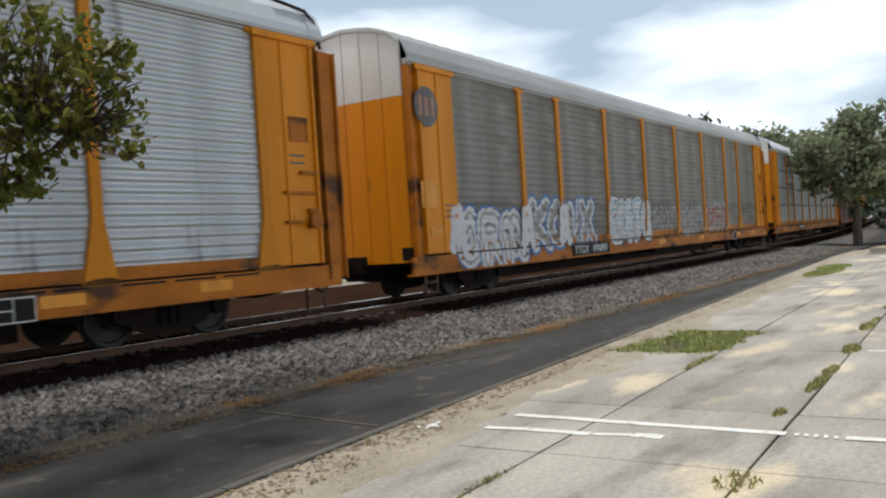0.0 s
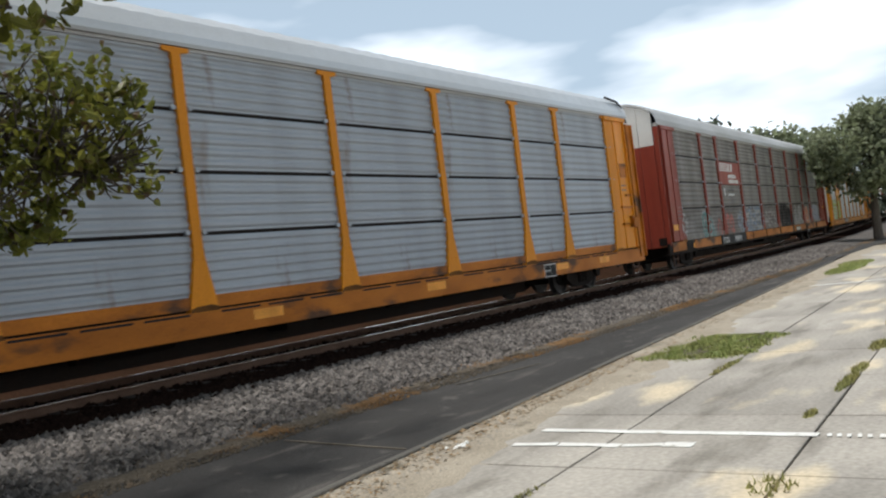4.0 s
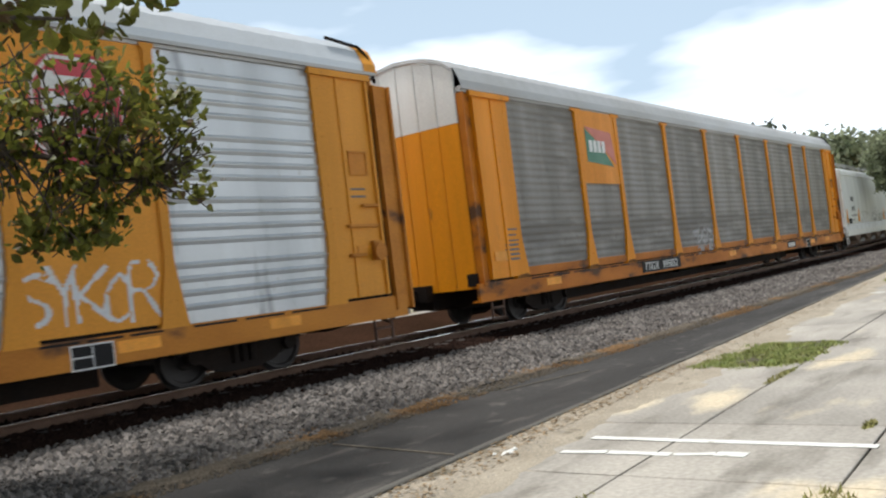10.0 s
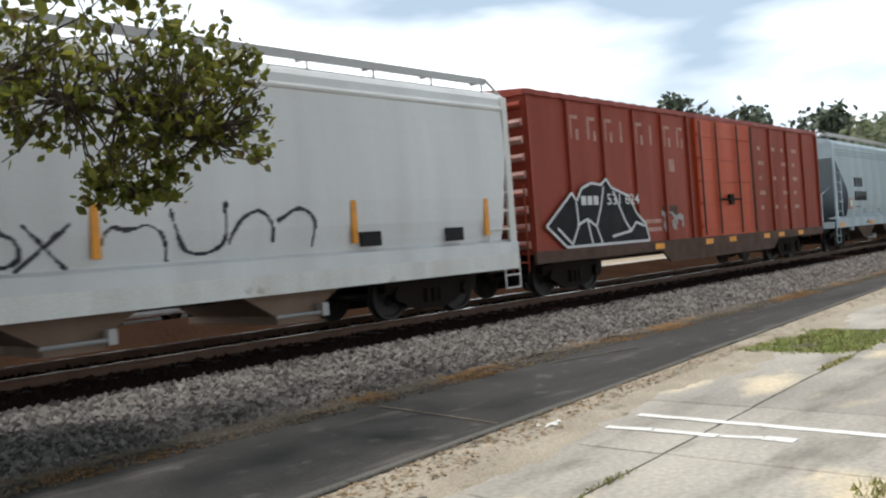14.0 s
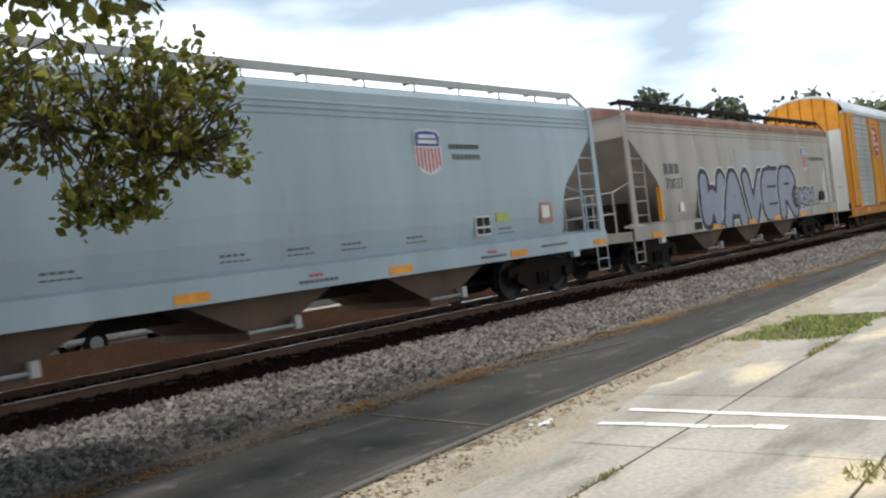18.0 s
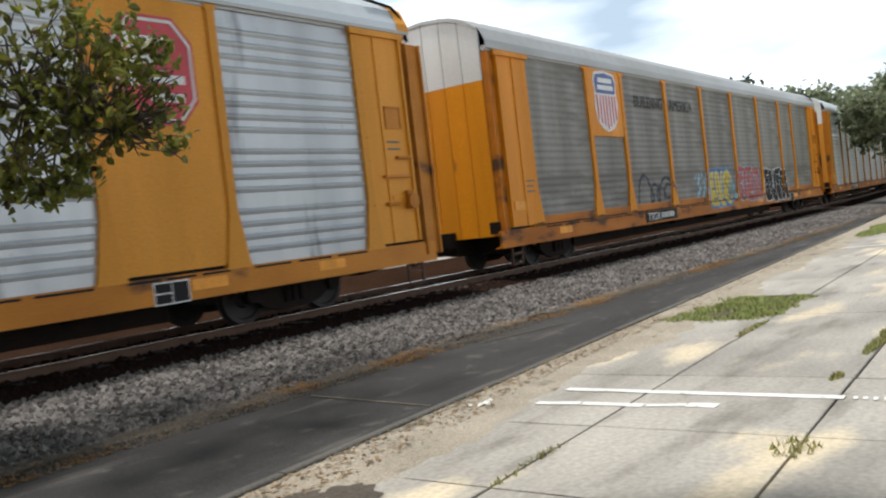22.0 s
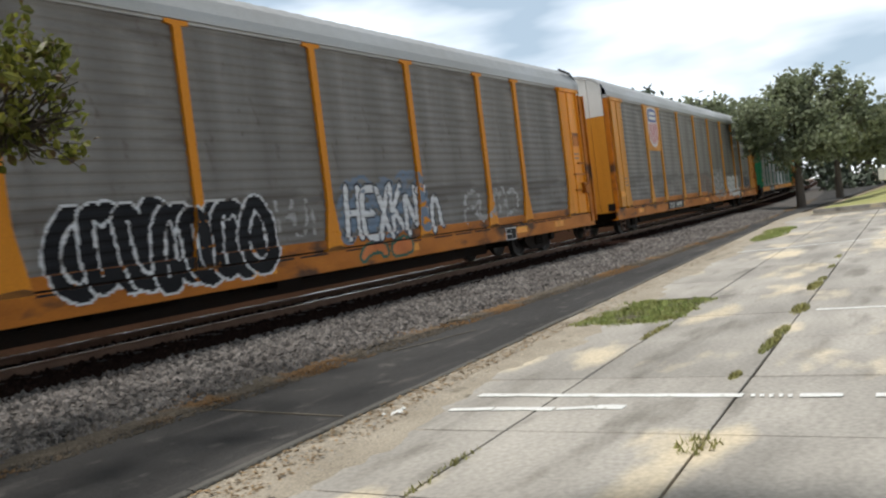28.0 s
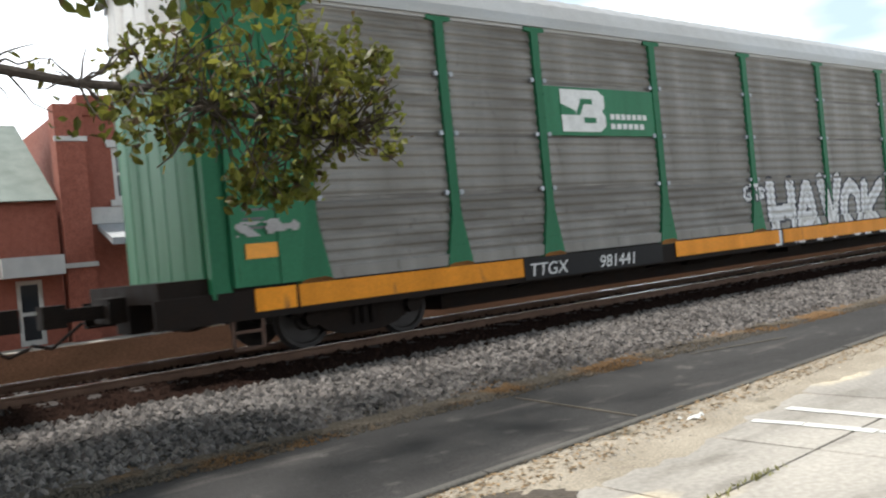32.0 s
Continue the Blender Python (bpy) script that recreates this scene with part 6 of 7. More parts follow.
def stones(name, n, x_lo, x_hi, y_lo, y_hi, size, mat, seed, power=1.6):
    """Many loose angular stones in one mesh."""
    r = np.random.RandomState(seed)
    base = np.array([(1, 0, 0), (-1, 0, 0), (0, 1, 0), (0, -1, 0), (0, 0, 1), (0, 0, -1)], float)
    faces = np.array([(0, 2, 4), (2, 1, 4), (1, 3, 4), (3, 0, 4), (2, 0, 5), (1, 2, 5), (3, 1, 5), (0, 3, 5)])
    x = x_lo + (x_hi - x_lo) * r.rand(n) ** power
    y = y_lo + (y_hi - y_lo) * r.rand(n)
    s = size * (0.55 + 0.9 * r.rand(n))
    p = base[None] * (0.7 + 0.6 * r.rand(n, 6, 1)) * s[:, None, None] * np.stack([0.8 + 0.5 * r.rand(n), 0.8 + 0.5 * r.rand(n), 0.6 + 0.4 * r.rand(n)], 1)[:, None, :]
    p += r.uniform(-0.25, 0.25, (n, 6, 3)) * s[:, None, None]
    a = r.rand(n) * math.tau
    c, d = np.cos(a)[:, None], np.sin(a)[:, None]
    q = p.copy()
    q[..., 0], q[..., 1] = p[..., 0] * c - p[..., 1] * d, p[..., 0] * d + p[..., 1] * c
    q[..., 0] += x[:, None]
    q[..., 1] += y[:, None]
    q[..., 2] += (np.maximum(bed_z(y), 0.006) + s * 0.25)[:, None]
    f = (faces[None] + 6 * np.arange(n)[:, None, None]).reshape(-1, 3)
    me = bpy.data.meshes.new(name)
    me.from_pydata(q.reshape(-1, 3).tolist(), [], f.tolist())
    return bent(placed(name, me, mat))


st = stones("ballast_stones", 34000, -1.5, 46, 7.36, 9.66, 0.038, stone, 3, 1.5)
tagged(st, "loose angular grey crushed stones", "ballast stones", kind="stuff")
# black stones give the painted shade its ragged edge
st = stones("dark_ballast_stones", 13000, -1.5, 40, 9.40, 13.3, 0.036, oily_shade, 4, 1.5)
tagged(st, "crushed stones darkened by oil and painted-in train shade", "ballast stones", kind="stuff")
st = stones("verge_gravel", 16000, 0.5, 34, 6.85, 7.75, 0.016, fringe_mat, 8, 1.5)
tagged(st, "small brown gravel and debris along the verge", "gravel", kind="stuff")

bm = bmesh.new()
sheet(bm, [[(x, y, z) for x in bx] for y, z in ((13.5, 0.22), (14.6, 0.10), (15.6, 0.30), (16.6, 0.54), (17.6, 0.50), (19.5, 0.10), (24.3, -0.03))])
tagged(bent(placed("cinder_strip", mesh_of("cinder_strip", bm), cinder)), "dark brown cinder bank on the far side of the track", "soil", kind="structure")

# rails and sleepers
tr = thing("railway_track", "single railway track with polished rail heads on wooden sleepers", "railway track", kind="structure")


RAIL_FORM = ((-0.075, 0.27), (0.075, 0.27), (0.06, 0.29), (0.01, 0.30), (0.01, 0.385), (0.035, 0.395), (0.035, 0.424), (-0.035, 0.424), (-0.035, 0.395), (-0.01, 0.385), (-0.01, 0.30), (-0.06, 0.29))
HEAD_FORM = ((-0.028, 0.424), (0.028, 0.424), (0.028, 0.43), (-0.028, 0.43))


def along(form):
    bm = bmesh.new()
    sheet(bm, [[(x, y, z) for y, z in (*form, form[0])] for x in bx])
    return bm


for side in (-0.80, 0.80):
    rl = bent(part("rail", along(RAIL_FORM), rail_steel, tr, at=(0, TRACK_Y + side, 0)))
    bent(part("rail_head", along(HEAD_FORM), rail_top, rl, "shiny worn running surface"))


def tie(bm):
    prism(bm, [(-0.11, 0.12), (0.11, 0.12), (0.11, 0.262), (0.10, 0.272), (-0.10, 0.272), (-0.11, 0.262)], -1.3, 1.3, "y")


for k in range(110):
    o = placed("sleeper", shared(("sleeper",), tie), tie_wood, tr, at=(-3 + k * 0.52, TRACK_Y + float(swerve(-3 + k * 0.52)) + rng.uniform(-0.04, 0.04), rng.uniform(0.018, 0.030)))

# concrete lot: slabs with open joints
lt = thing("pavement", "worn concrete parking lot of large slabs with weedy joints", "pavement", kind="structure")
bm = bmesh.new()
sheet(bm, [[(x, y, -0.03) for x in (-12, 4, 20, 43)] for y in (-30, -8)] )
sheet(bm, [[(x, -8, -0.03) for x in (-12, 4, 20, 43)], [(x, kerb_y(x) - 0.14, -0.03) for x in (-12, 4, 20, 43)]])
part("joint_bed", bm, joint_dirt, lt, "dirt-filled joints under the slabs")
col_x = [-6.0, -3.5, -1.0, 0.9, 2.55, 4.25, 5.72, 7.52, 9.40, 11.25, 13.32, 15.5, 17.6, 19.7, 22.6, 25.5, 28.6, 31.8, 35.0, 39.0]
row_y = [-12.0, -8.0, -4.4, -2.8, -1.55, -0.15, 1.38, 2.92]


def slab(x0, x1, y0, y1, y0b=None, y1b=None):
    q = 0.008 + 0.005 * rng.random()
    bm = bmesh.new()
    j = lambda: rng.uniform(-0.006, 0.006)
    pts = [(x0 + q, y0 + q + j()), (x1 - q, y0 + q + j()), (x1 - q, y1 - q + j()), (x0 + q, y1 - q + j())]
    if y1b is not None:
        pts[2] = (x1 - q, y1b - q)
    w = [lot(*p) for p in pts]
    lo = [bm.verts.new((a, b, -0.05)) for a, b in w]
    mid = [bm.verts.new((a, b, -0.006)) for a, b in w]
    mx, my = sum(p[0] for p in w) / 4, sum(p[1] for p in w) / 4
    up = rng.uniform(-0.004, 0.003)
    top = [bm.verts.new((a + (mx - a) * 0.012, b + (my - b) * 0.012, up)) for a, b in w]
    for i in range(4):
        bm.faces.new((lo[i], lo[(i + 1) % 4], mid[(i + 1) % 4], mid[i]))
        bm.faces.new((mid[i], mid[(i + 1) % 4], top[(i + 1) % 4], top[i]))
    bm.faces.new(top)
    part("slab", bm, concrete, lt)


for x0, x1 in zip(col_x, col_x[1:]):
    for y0, y1 in zip(row_y, row_y[1:]):
        slab(x0, x1, y0, y1)

    def edge(x):
        return kerb_y(x) - 0.42 - x * math.sin(LOT) + 0.05 * math.sin(x * 2.1)
    if not 11.0 < (x0 + x1) / 2 < 13.0:
        slab(x0, x1, 2.92, edge(x0), None, edge(x1))

# sandy strip beside the kerb
bm = bmesh.new()
sx = [-12 + 0.16 * k for k in range(350)]
sheet(bm, [[(x, kerb_y(x) - 0.09, 0.004) for x in sx], [(x, kerb_y(x) - 0.35, 0.011) for x in sx],
           [(x, kerb_y(x) - 0.72 - 0.26 * math.sin(x * 1.1) * math.sin(x * 0.47 + 1) - rng.uniform(0, 0.2), 0.0065) for x in sx],
           [(x, kerb_y(x) - 1.25, -0.03) for x in sx]])
sand = material("pale_sand", (0.36, 0.31, 0.235), 0.95, second=(0.22, 0.185, 0.135), amount=0.55, scale=1.6, grain=0.3, grain_scale=50, bump=0.5, third=(0.12, 0.10, 0.065), third_cut=0.60, third_scale=2.2)
sd = placed("sand_strip", mesh_of("sand_strip", bm), sand)
tagged(sd, "sandy dirt strip along the kerb", "dirt strip", kind="structure")


def chips(name, spots, n, size, mat, label, seed):
    """Leaf litter and crumbs scattered round the spots."""
    r = np.random.RandomState(seed)
    vs, fs = [], []
    for x0, x1, w0, w1 in spots:
        for _ in range(n):
            x = r.uniform(x0, x1)
            y = kerb_y(x) - r.uniform(w0, w1)
            s = size * r.uniform(0.5, 1.5)
            a, h = r.uniform(0, math.tau), r.uniform(0.006, 0.022)
            c, d = math.cos(a) * s, math.sin(a) * s
            k = len(vs)
            vs += [(x - c, y - d, h), (x + d * 0.5, y - c * 0.5, h + 0.3 * s), (x + c, y + d, h + 0.005), (x - d * 0.5, y + c * 0.5, h + 0.2 * s)]
            fs.append((k, k + 1, k + 2, k + 3))
    me = bpy.data.meshes.new(name)
    me.from_pydata(vs, [], fs)
    return tagged(placed(name, me, mat), label, name.replace("_", " "), kind="stuff")


chips("leaf_litter", ((1.5, 6.0, 0.08, 0.6), (6.0, 11.0, 0.08, 0.45), (11.0, 26.0, 0.1, 0.5)), 800, 0.022, litter_mat, "dry brown leaf litter along the kerb", 2)
chips("pale_crumbs", ((2.0, 12.0, 0.1, 0.8), (4.0, 8.0, 0.1, 0.6)), 350, 0.016, concrete, "pale crumbs of concrete and gravel", 6)

# dark earth where the slabs have broken away by the kerb
bm = bmesh.new()
for cx, cy, rx, ry in ((3.68, 3.95, 0.20, 0.24), (3.45, 4.18, 0.26, 0.16)):
    ring = [bm.verts.new((cx + rx * math.cos(k * math.tau / 22) * rng.uniform(0.75, 1.2), cy + ry * math.sin(k * math.tau / 22) * rng.uniform(0.75, 1.2), 0.006)) for k in range(22)]
    top = bm.verts.new((cx, cy, 0.022))
    for k in range(22):
        bm.faces.new((ring[k], ring[(k + 1) % 22], top))
soil = material("dark_earth", (0.055, 0.045, 0.033), 0.95, second=(0.09, 0.07, 0.05), amount=0.5, scale=4, grain=0.4, grain_scale=40, bump=0.6)
tagged(part("soil_patch", bm, soil, None), "patch of dark bare earth by the kerb", "soil patch", kind="structure")

# painted lines
ln = thing("parking_line", "worn white painted parking line", "painted line", "parking lines", "structure")


def strip(parent, pts, name="stripe"):
    bm = bmesh.new()
    prism(bm, pts, 0.004, 0.007, "z")
    part(name, bm, line_paint, parent)


def dash(parent, xa, ya, xb, yb, w=0.055):
    dx, dy = xb - xa, yb - ya
    k = math.hypot(dx, dy)
    nx, ny = -dy / k * w, dx / k * w
    n = max(2, int(k / 0.25))
    left, right = [], []
    for i in range(n + 1):
        px, py = xa + dx * i / n, ya + dy * i / n
        left.append((px + nx * rng.uniform(0.75, 1.1), py + ny * rng.uniform(0.75, 1.1)))
        right.append((px - nx * rng.uniform(0.75, 1.1), py - ny * rng.uniform(0.75, 1.1)))
    strip(parent, right + left[::-1])


dash(ln, 6.68, 4.02, 6.74, 1.64)
for k in range(5):
    y = 1.58 - 0.07 * k
    dash(ln, 6.74, y, 6.745, y - 0.03, 0.05)
dash(ln, 6.75, 1.22, 6.77, 0.92)
dash(ln, 6.78, 0.70, 6.88, -4.2)
l2 = thing("parking_line", "worn white painted parking line", "painted line", "parking lines", "structure")
for k, (ya, yb) in enumerate(((4.02, 3.62), (3.60, 3.05), (3.03, 2.72), (2.71, 2.47))):
    wave = (0.0, 0.02, -0.015, 0.03, 0.01)
    dash(l2, 6.14 + (4.02 - ya) * 0.103 + wave[k], ya, 6.14 + (4.02 - yb) * 0.103 + wave[k + 1], yb, (0.05, 0.06, 0.045, 0.075)[k])
l3 = thing("parking_line", "worn white painted parking line", "painted line", "parking lines", "structure")
dash(l3, 21.6, 5.3, 22.75, 1.1, 0.07)
dash(l3, 22.75, 1.1, 23.2, -3.0, 0.07)
l4 = thing("parking_line", "worn white painted parking line", "painted line", "parking lines", "structure")
dash(l4, 11.22, 1.72, 11.3, -3.0, 0.05)


# crumpled scrap by the kerb
bm = bmesh.new()
for dx, dy, s in ((0, 0, 0.1), (0.12, 0.02, 0.05), (-0.1, 0.08, 0.04)):
    vs = [bm.verts.new((5.98 + dx + s * math.cos(a) * (1 + 0.2 * math.sin(3 * a)), 4.48 + dy + 0.6 * s * math.sin(a), 0.012 + 0.012 * math.sin(2 * a))) for a in [k * math.tau / 9 for k in range(9)]]
    top = bm.verts.new((5.98 + dx, 4.48 + dy, 0.035))
    for k in range(9):
        bm.faces.new((vs[k], vs[(k + 1) % 9], top))
tagged(part("paper_scrap", bm, white_paint, None), "crumpled white paper scrap lying by the kerb", "litter")


def blades(name, spots, mat, label, seed, category="grass"):
    """Grass blades: spots of x, y, radius, height and number."""
    r = np.random.RandomState(seed)
    vs, fs = [], []
    for cx, cy, rx, ry, h, n in spots:
        for _ in range(n):
            a, d = r.uniform(0, math.tau), math.sqrt(r.rand())
            x, y = cx + rx * d * math.cos(a), cy + ry * d * math.sin(a)
            hh = h * r.uniform(0.4, 1.2) * (1.15 - 0.5 * d)
            b, w = r.uniform(0, math.tau), 0.007 + 0.012 * r.rand() * min(1, h * 8)
            lx, ly = hh * 0.6 * math.cos(b + 1), hh * 0.6 * math.sin(b + 1)
            k = len(vs)
            vs += [(x - w * math.cos(b), y - w * math.sin(b), 0.0), (x + w * math.cos(b), y + w * math.sin(b), 0.0), (x + lx, y + ly, hh)]
            fs.append((k, k + 1, k + 2))
    me = bpy.data.meshes.new(name)
    me.from_pydata(vs, [], fs)
    return tagged(placed(name, me, mat), label, category, kind="stuff")


gr = random.Random(9)
tufts = []
for _ in range(130):
    u, v = gr.uniform(10.75, 12.95), gr.uniform(3.45, 4.75)
    edge = min(u - 10.6, 13.1 - u, v - 3.3, 4.9 - v)
    tufts.append((u, v, gr.uniform(0.10, 0.30), gr.uniform(0.08, 0.2), gr.uniform(0.025, 0.05 + 0.06 * min(1, edge)), int(gr.uniform(30, 150))))
bm = bmesh.new()
ring = [bm.verts.new((11.85 + 1.15 * math.cos(k * math.tau / 30) * gr.uniform(0.9, 1.1), 4.1 + 0.62 * math.sin(k * math.tau / 30) * gr.uniform(0.9, 1.1), 0.003)) for k in range(30)]
hub = bm.verts.new((11.85, 4.1, 0.018))
for k in range(30):
    bm.faces.new((ring[k], ring[(k + 1) % 30], hub))
tagged(part("grass_soil", bm, soil, None), "dark earth under the grass patch", "soil patch", kind="structure")
blades("grass_patch", tufts, grass_mat, "uneven patch of green grass in a missing slab", 1)
blades("dry_grass_patch", [(u, v, rx * 1.3, ry * 1.3, h * 0.9, n // 4) for u, v, rx, ry, h, n in tufts], dry_grass, "dry yellow blades among the green grass", 5)
blades("far_grass_patch", ((27.5, 5.3, 2.2, 0.45, 0.08, 2200), (30.2, 5.5, 1.5, 0.5, 0.08, 1500)), grass_mat, "patch of green grass beside the kerb", 2)
blades("joint_weeds", ((5.35, 1.62, 0.22, 0.15, 0.075, 75), (7.45, 1.86, 0.16, 0.05, 0.05, 110), (8.9, 1.84, 0.5, 0.06, 0.06, 380), (9.7, 1.86, 0.3, 0.07, 0.06, 200),
                       (11.3, 1.92, 0.4, 0.10, 0.07, 260), (13.7, 2.08, 0.5, 0.09, 0.07, 260), (14.6, 2.1, 0.3, 0.06, 0.05, 100), (16.5, 2.2, 0.3, 0.06, 0.05, 80), (18.4, 2.3, 0.3, 0.06, 0.05, 80),
                       (4.8, 3.13, 0.35, 0.04, 0.04, 60), (4.3, 3.1, 0.2, 0.04, 0.04, 30), (10.0, 3.38, 0.6, 0.06, 0.05, 200)), weed_mat, "yellow-green weeds growing in the slab joints", 3, "weeds")

# far end of the lot: low kerb, dry bank, beyond it the road and a bridge
bm = bmesh.new()
rows = []
for k in range(14):
    x = 43 + k * 4
    rows.append([(x, y, -0.02 + (0.9 * min(1, k / 5) * max(0, min(1, (5.5 - y) / 3)))) for y in np.linspace(-40, 6.5, 18)])
sheet(bm, rows)
bk = placed("bank", mesh_of("bank", bm), dry_grass)
tagged(bk, "dry yellow-green grass bank behind the lot", "bank", kind="structure")
bm = bmesh.new()
box(bm, (42.4, -30, -0.05), (42.75, 6.2, 0.14))
ek = part("end_kerb", bm, concrete, None)
tagged(ek, "pale concrete kerb at the end of the lot", "kerb", kind="structure")


# ---- trees ----
def crown(name, lobes, n, size, mat, parent, seed, label="", bunch=0.0):
    """Leaf clumps as many small bent faces round the lobes."""
    r = np.random.RandomState(seed)
    w = np.array([l[6] for l in lobes], float)
    pick = r.choice(len(lobes), n, p=w / w.sum())
    ctr = np.array([l[:3] for l in lobes])[pick]
    rad = np.array([l[3:6] for l in lobes])[pick]
    d = r.normal(size=(n, 3))
    d /= np.linalg.norm(d, axis=1, keepdims=True)
    d *= (r.rand(n, 1) ** 0.45)
    p = ctr + d * rad
    if bunch:
        m = n // 9
        p = p[r.randint(0, m, n)] + r.normal(size=(n, 3)) * bunch
    s = size * (0.6 + 0.8 * r.rand(n))
    u = r.normal(size=(n, 3))
    u /= np.linalg.norm(u, axis=1, keepdims=True)
    v = np.cross(u, r.normal(size=(n, 3)))
    v /= np.linalg.norm(v, axis=1, keepdims=True)
    nn = np.cross(u, v)
    s = s[:, None]
    q = np.stack([p - u * s, p - v * s * 0.58 + nn * s * 0.20 - u * s * 0.3, p - v * s * 0.50 + nn * s * 0.20 + u * s * 0.35, p + u * s, p + v * s * 0.50 + nn * s * 0.20 + u * s * 0.35, p + v * s * 0.58 + nn * s * 0.20 - u * s * 0.3], 1)
    base = 6 * np.arange(n)[:, None]
    f = np.concatenate([base + np.array([[0, 1, 2, 3]]), base + np.array([[0, 3, 4, 5]])]).tolist()
    me = bpy.data.meshes.new(name)
    me.from_pydata(q.reshape(-1, 3).tolist(), [], f)
    return placed(name, me, mat, parent, label)


def limb(bm, pts, r0, r1, n=8):
    for i, (a, b) in enumerate(zip(pts, pts[1:])):
        k = len(pts) - 1
        tube(bm, a, b, r0 + (r1 - r0) * i / k, r0 + (r1 - r0) * (i + 1) / k, n)


def tree(x, y, h, lobes, n, size, mat, seed, label, r=0.22, fork=0.35):
    t = thing("tree", label, "tree")
    rr = random.Random(seed)
    bm = bmesh.new()
    top = (x + rr.uniform(-0.2, 0.2), y + rr.uniform(-0.1, 0.1), h * fork)
    limb(bm, [(x, y, -0.1), (x + 0.03, y, h * fork * 0.5), top], r * 1.25, r * 0.8, 10)
    part("trunk", bm, bark, t)
    for l in lobes:
        bm = bmesh.new()
        mid = tuple((a + b) / 2 + rr.uniform(-0.2, 0.2) for a, b in zip(top, l[:3]))
        limb(bm, [top, mid, l[:3]], r * 0.55, r * 0.12, 6)
        for _ in range(4):
            e = tuple(a + rr.uniform(-0.8, 0.8) * b for a, b in zip(l[:3], l[3:6]))
            limb(bm, [mid, e], r * 0.2, r * 0.05, 5)
        part("limb", bm, bark, t)
    crown("crown", lobes, n, size, mat, t, seed, "", size * 1.5)
    return t


def polar(az, el, d):
    a, e = radians(az), radians(el)
    return d * math.cos(a) * math.cos(e), d * math.sin(a) * math.cos(e), 1.65 + d * math.sin(e)


# broadleaf branch that hangs over the lot close by, from a trunk beside it
near = thing("tree", "broadleaf tree whose leafy bough hangs over the road", "tree")
bm = bmesh.new()
limb(bm, [(-2.0, 4.6, -0.1), (-1.9, 4.7, 1.2), (-1.6, 4.8, 2.4), (-1.5, 4.9, 3.6)], 0.16, 0.10, 12)
part("trunk", bm, bark, near)
lobe_list = []
rr = random.Random(12)
for az, el, raz, rel, wgt in ((62, 9.5, 4.2, 3.0, 9), (64.2, 6.3, 2.4, 1.9, 5), (61.3, 6.2, 1.6, 1.4, 2.2), (57.6, 8.6, 2.2, 1.6, 2.6), (58.6, 11.6, 2.6, 1.5, 2.0), (66.5, 12.2, 3.2, 2.0, 4.0), (70.5, 11.2, 3.0, 2.0, 2.4), (60, 14.6, 3.4, 0.9, 0.5),
                                (74.5, 13.3, 3.0, 2.4, 1.3), (79.0, 13.4, 3.0, 2.4, 1.0), (56.0, 8.0, 0.9, 1.1, 0.8), (55.2, 6.8, 0.5, 1.0, 0.4), (86, 13, 5, 5, 3), (68, 9.0, 2.8, 2.2, 2.5), (64, 13.2, 3.2, 1.4, 2.5), (60, 12.4, 2.6, 1.4, 1.6), (56.5, 10.4, 1.6, 1.6, 0.8), (70, 14.2, 3.2, 1.4, 2.0), (73, 9.6, 2.6, 2.0, 1.2),
                                (63.6, 5.0, 2.2, 1.6, 1.8), (57.2, 13.8, 1.9, 1.6, 1.1), (61, 15.5, 3.2, 1.3, 1.8), (66, 15.7, 3.0, 1.3, 1.6), (55.2, 12.4, 0.9, 1.2, 0.6), (54.7, 9.4, 0.6, 1.1, 0.5)):
    d = 5.2 + rr.uniform(-0.25, 0.25)
    x, y, z = polar(az, el, d)
    lobe_list.append((x, y, z, d * radians(raz), d * radians(raz) * 1.1, d * radians(rel), wgt))
twig_rng = random.Random(4)
spine = [(-1.5, 4.9, 3.0)] + [polar(az, el, d) for az, el, d in ((95, 14.0, 5.2), (86, 13.2, 5.1), (80, 13.6, 5.2), (75, 12.6, 5.1), (70.5, 12.2, 5.2), (67, 10.8, 5.15), (63.8, 10.0, 5.25), (61, 8.6, 5.2), (58.4, 8.2, 5.2))]
bm = bmesh.new()
limb(bm, spine, 0.040, 0.012, 8)
part("limb", bm, bark, near, "main limb of the bough")
for (x, y, z, rx, ry, rz, wgt) in lobe_list:
    for _ in range(int(5 + wgt * 2.2)):
        bm = bmesh.new()
        e = Vector((x + twig_rng.uniform(-1, 1) * rx, y + twig_rng.uniform(-1, 1) * ry, z + twig_rng.uniform(-1, 0.9) * rz))
        s = min((Vector(p) for p in spine), key=lambda p: (p - e).length + twig_rng.uniform(0, 0.5))
        pts = [s]
        for f in (0.25, 0.5, 0.75, 1.0):
            wob = 0.10 * (s - e).length * (1 - f * 0.5)
            pts.append(s.lerp(e, f) + Vector((twig_rng.uniform(-wob, wob), twig_rng.uniform(-wob, wob), twig_rng.uniform(-wob, wob) + wob * 0.6)))
        limb(bm, pts, 0.010, 0.003, 5)
        part("twig", bm, bark, near)
crown("leaves", lobe_list, 2500, 0.034, leaf_mat, near, 21, "broad olive and yellow-green leaves", 0.05)
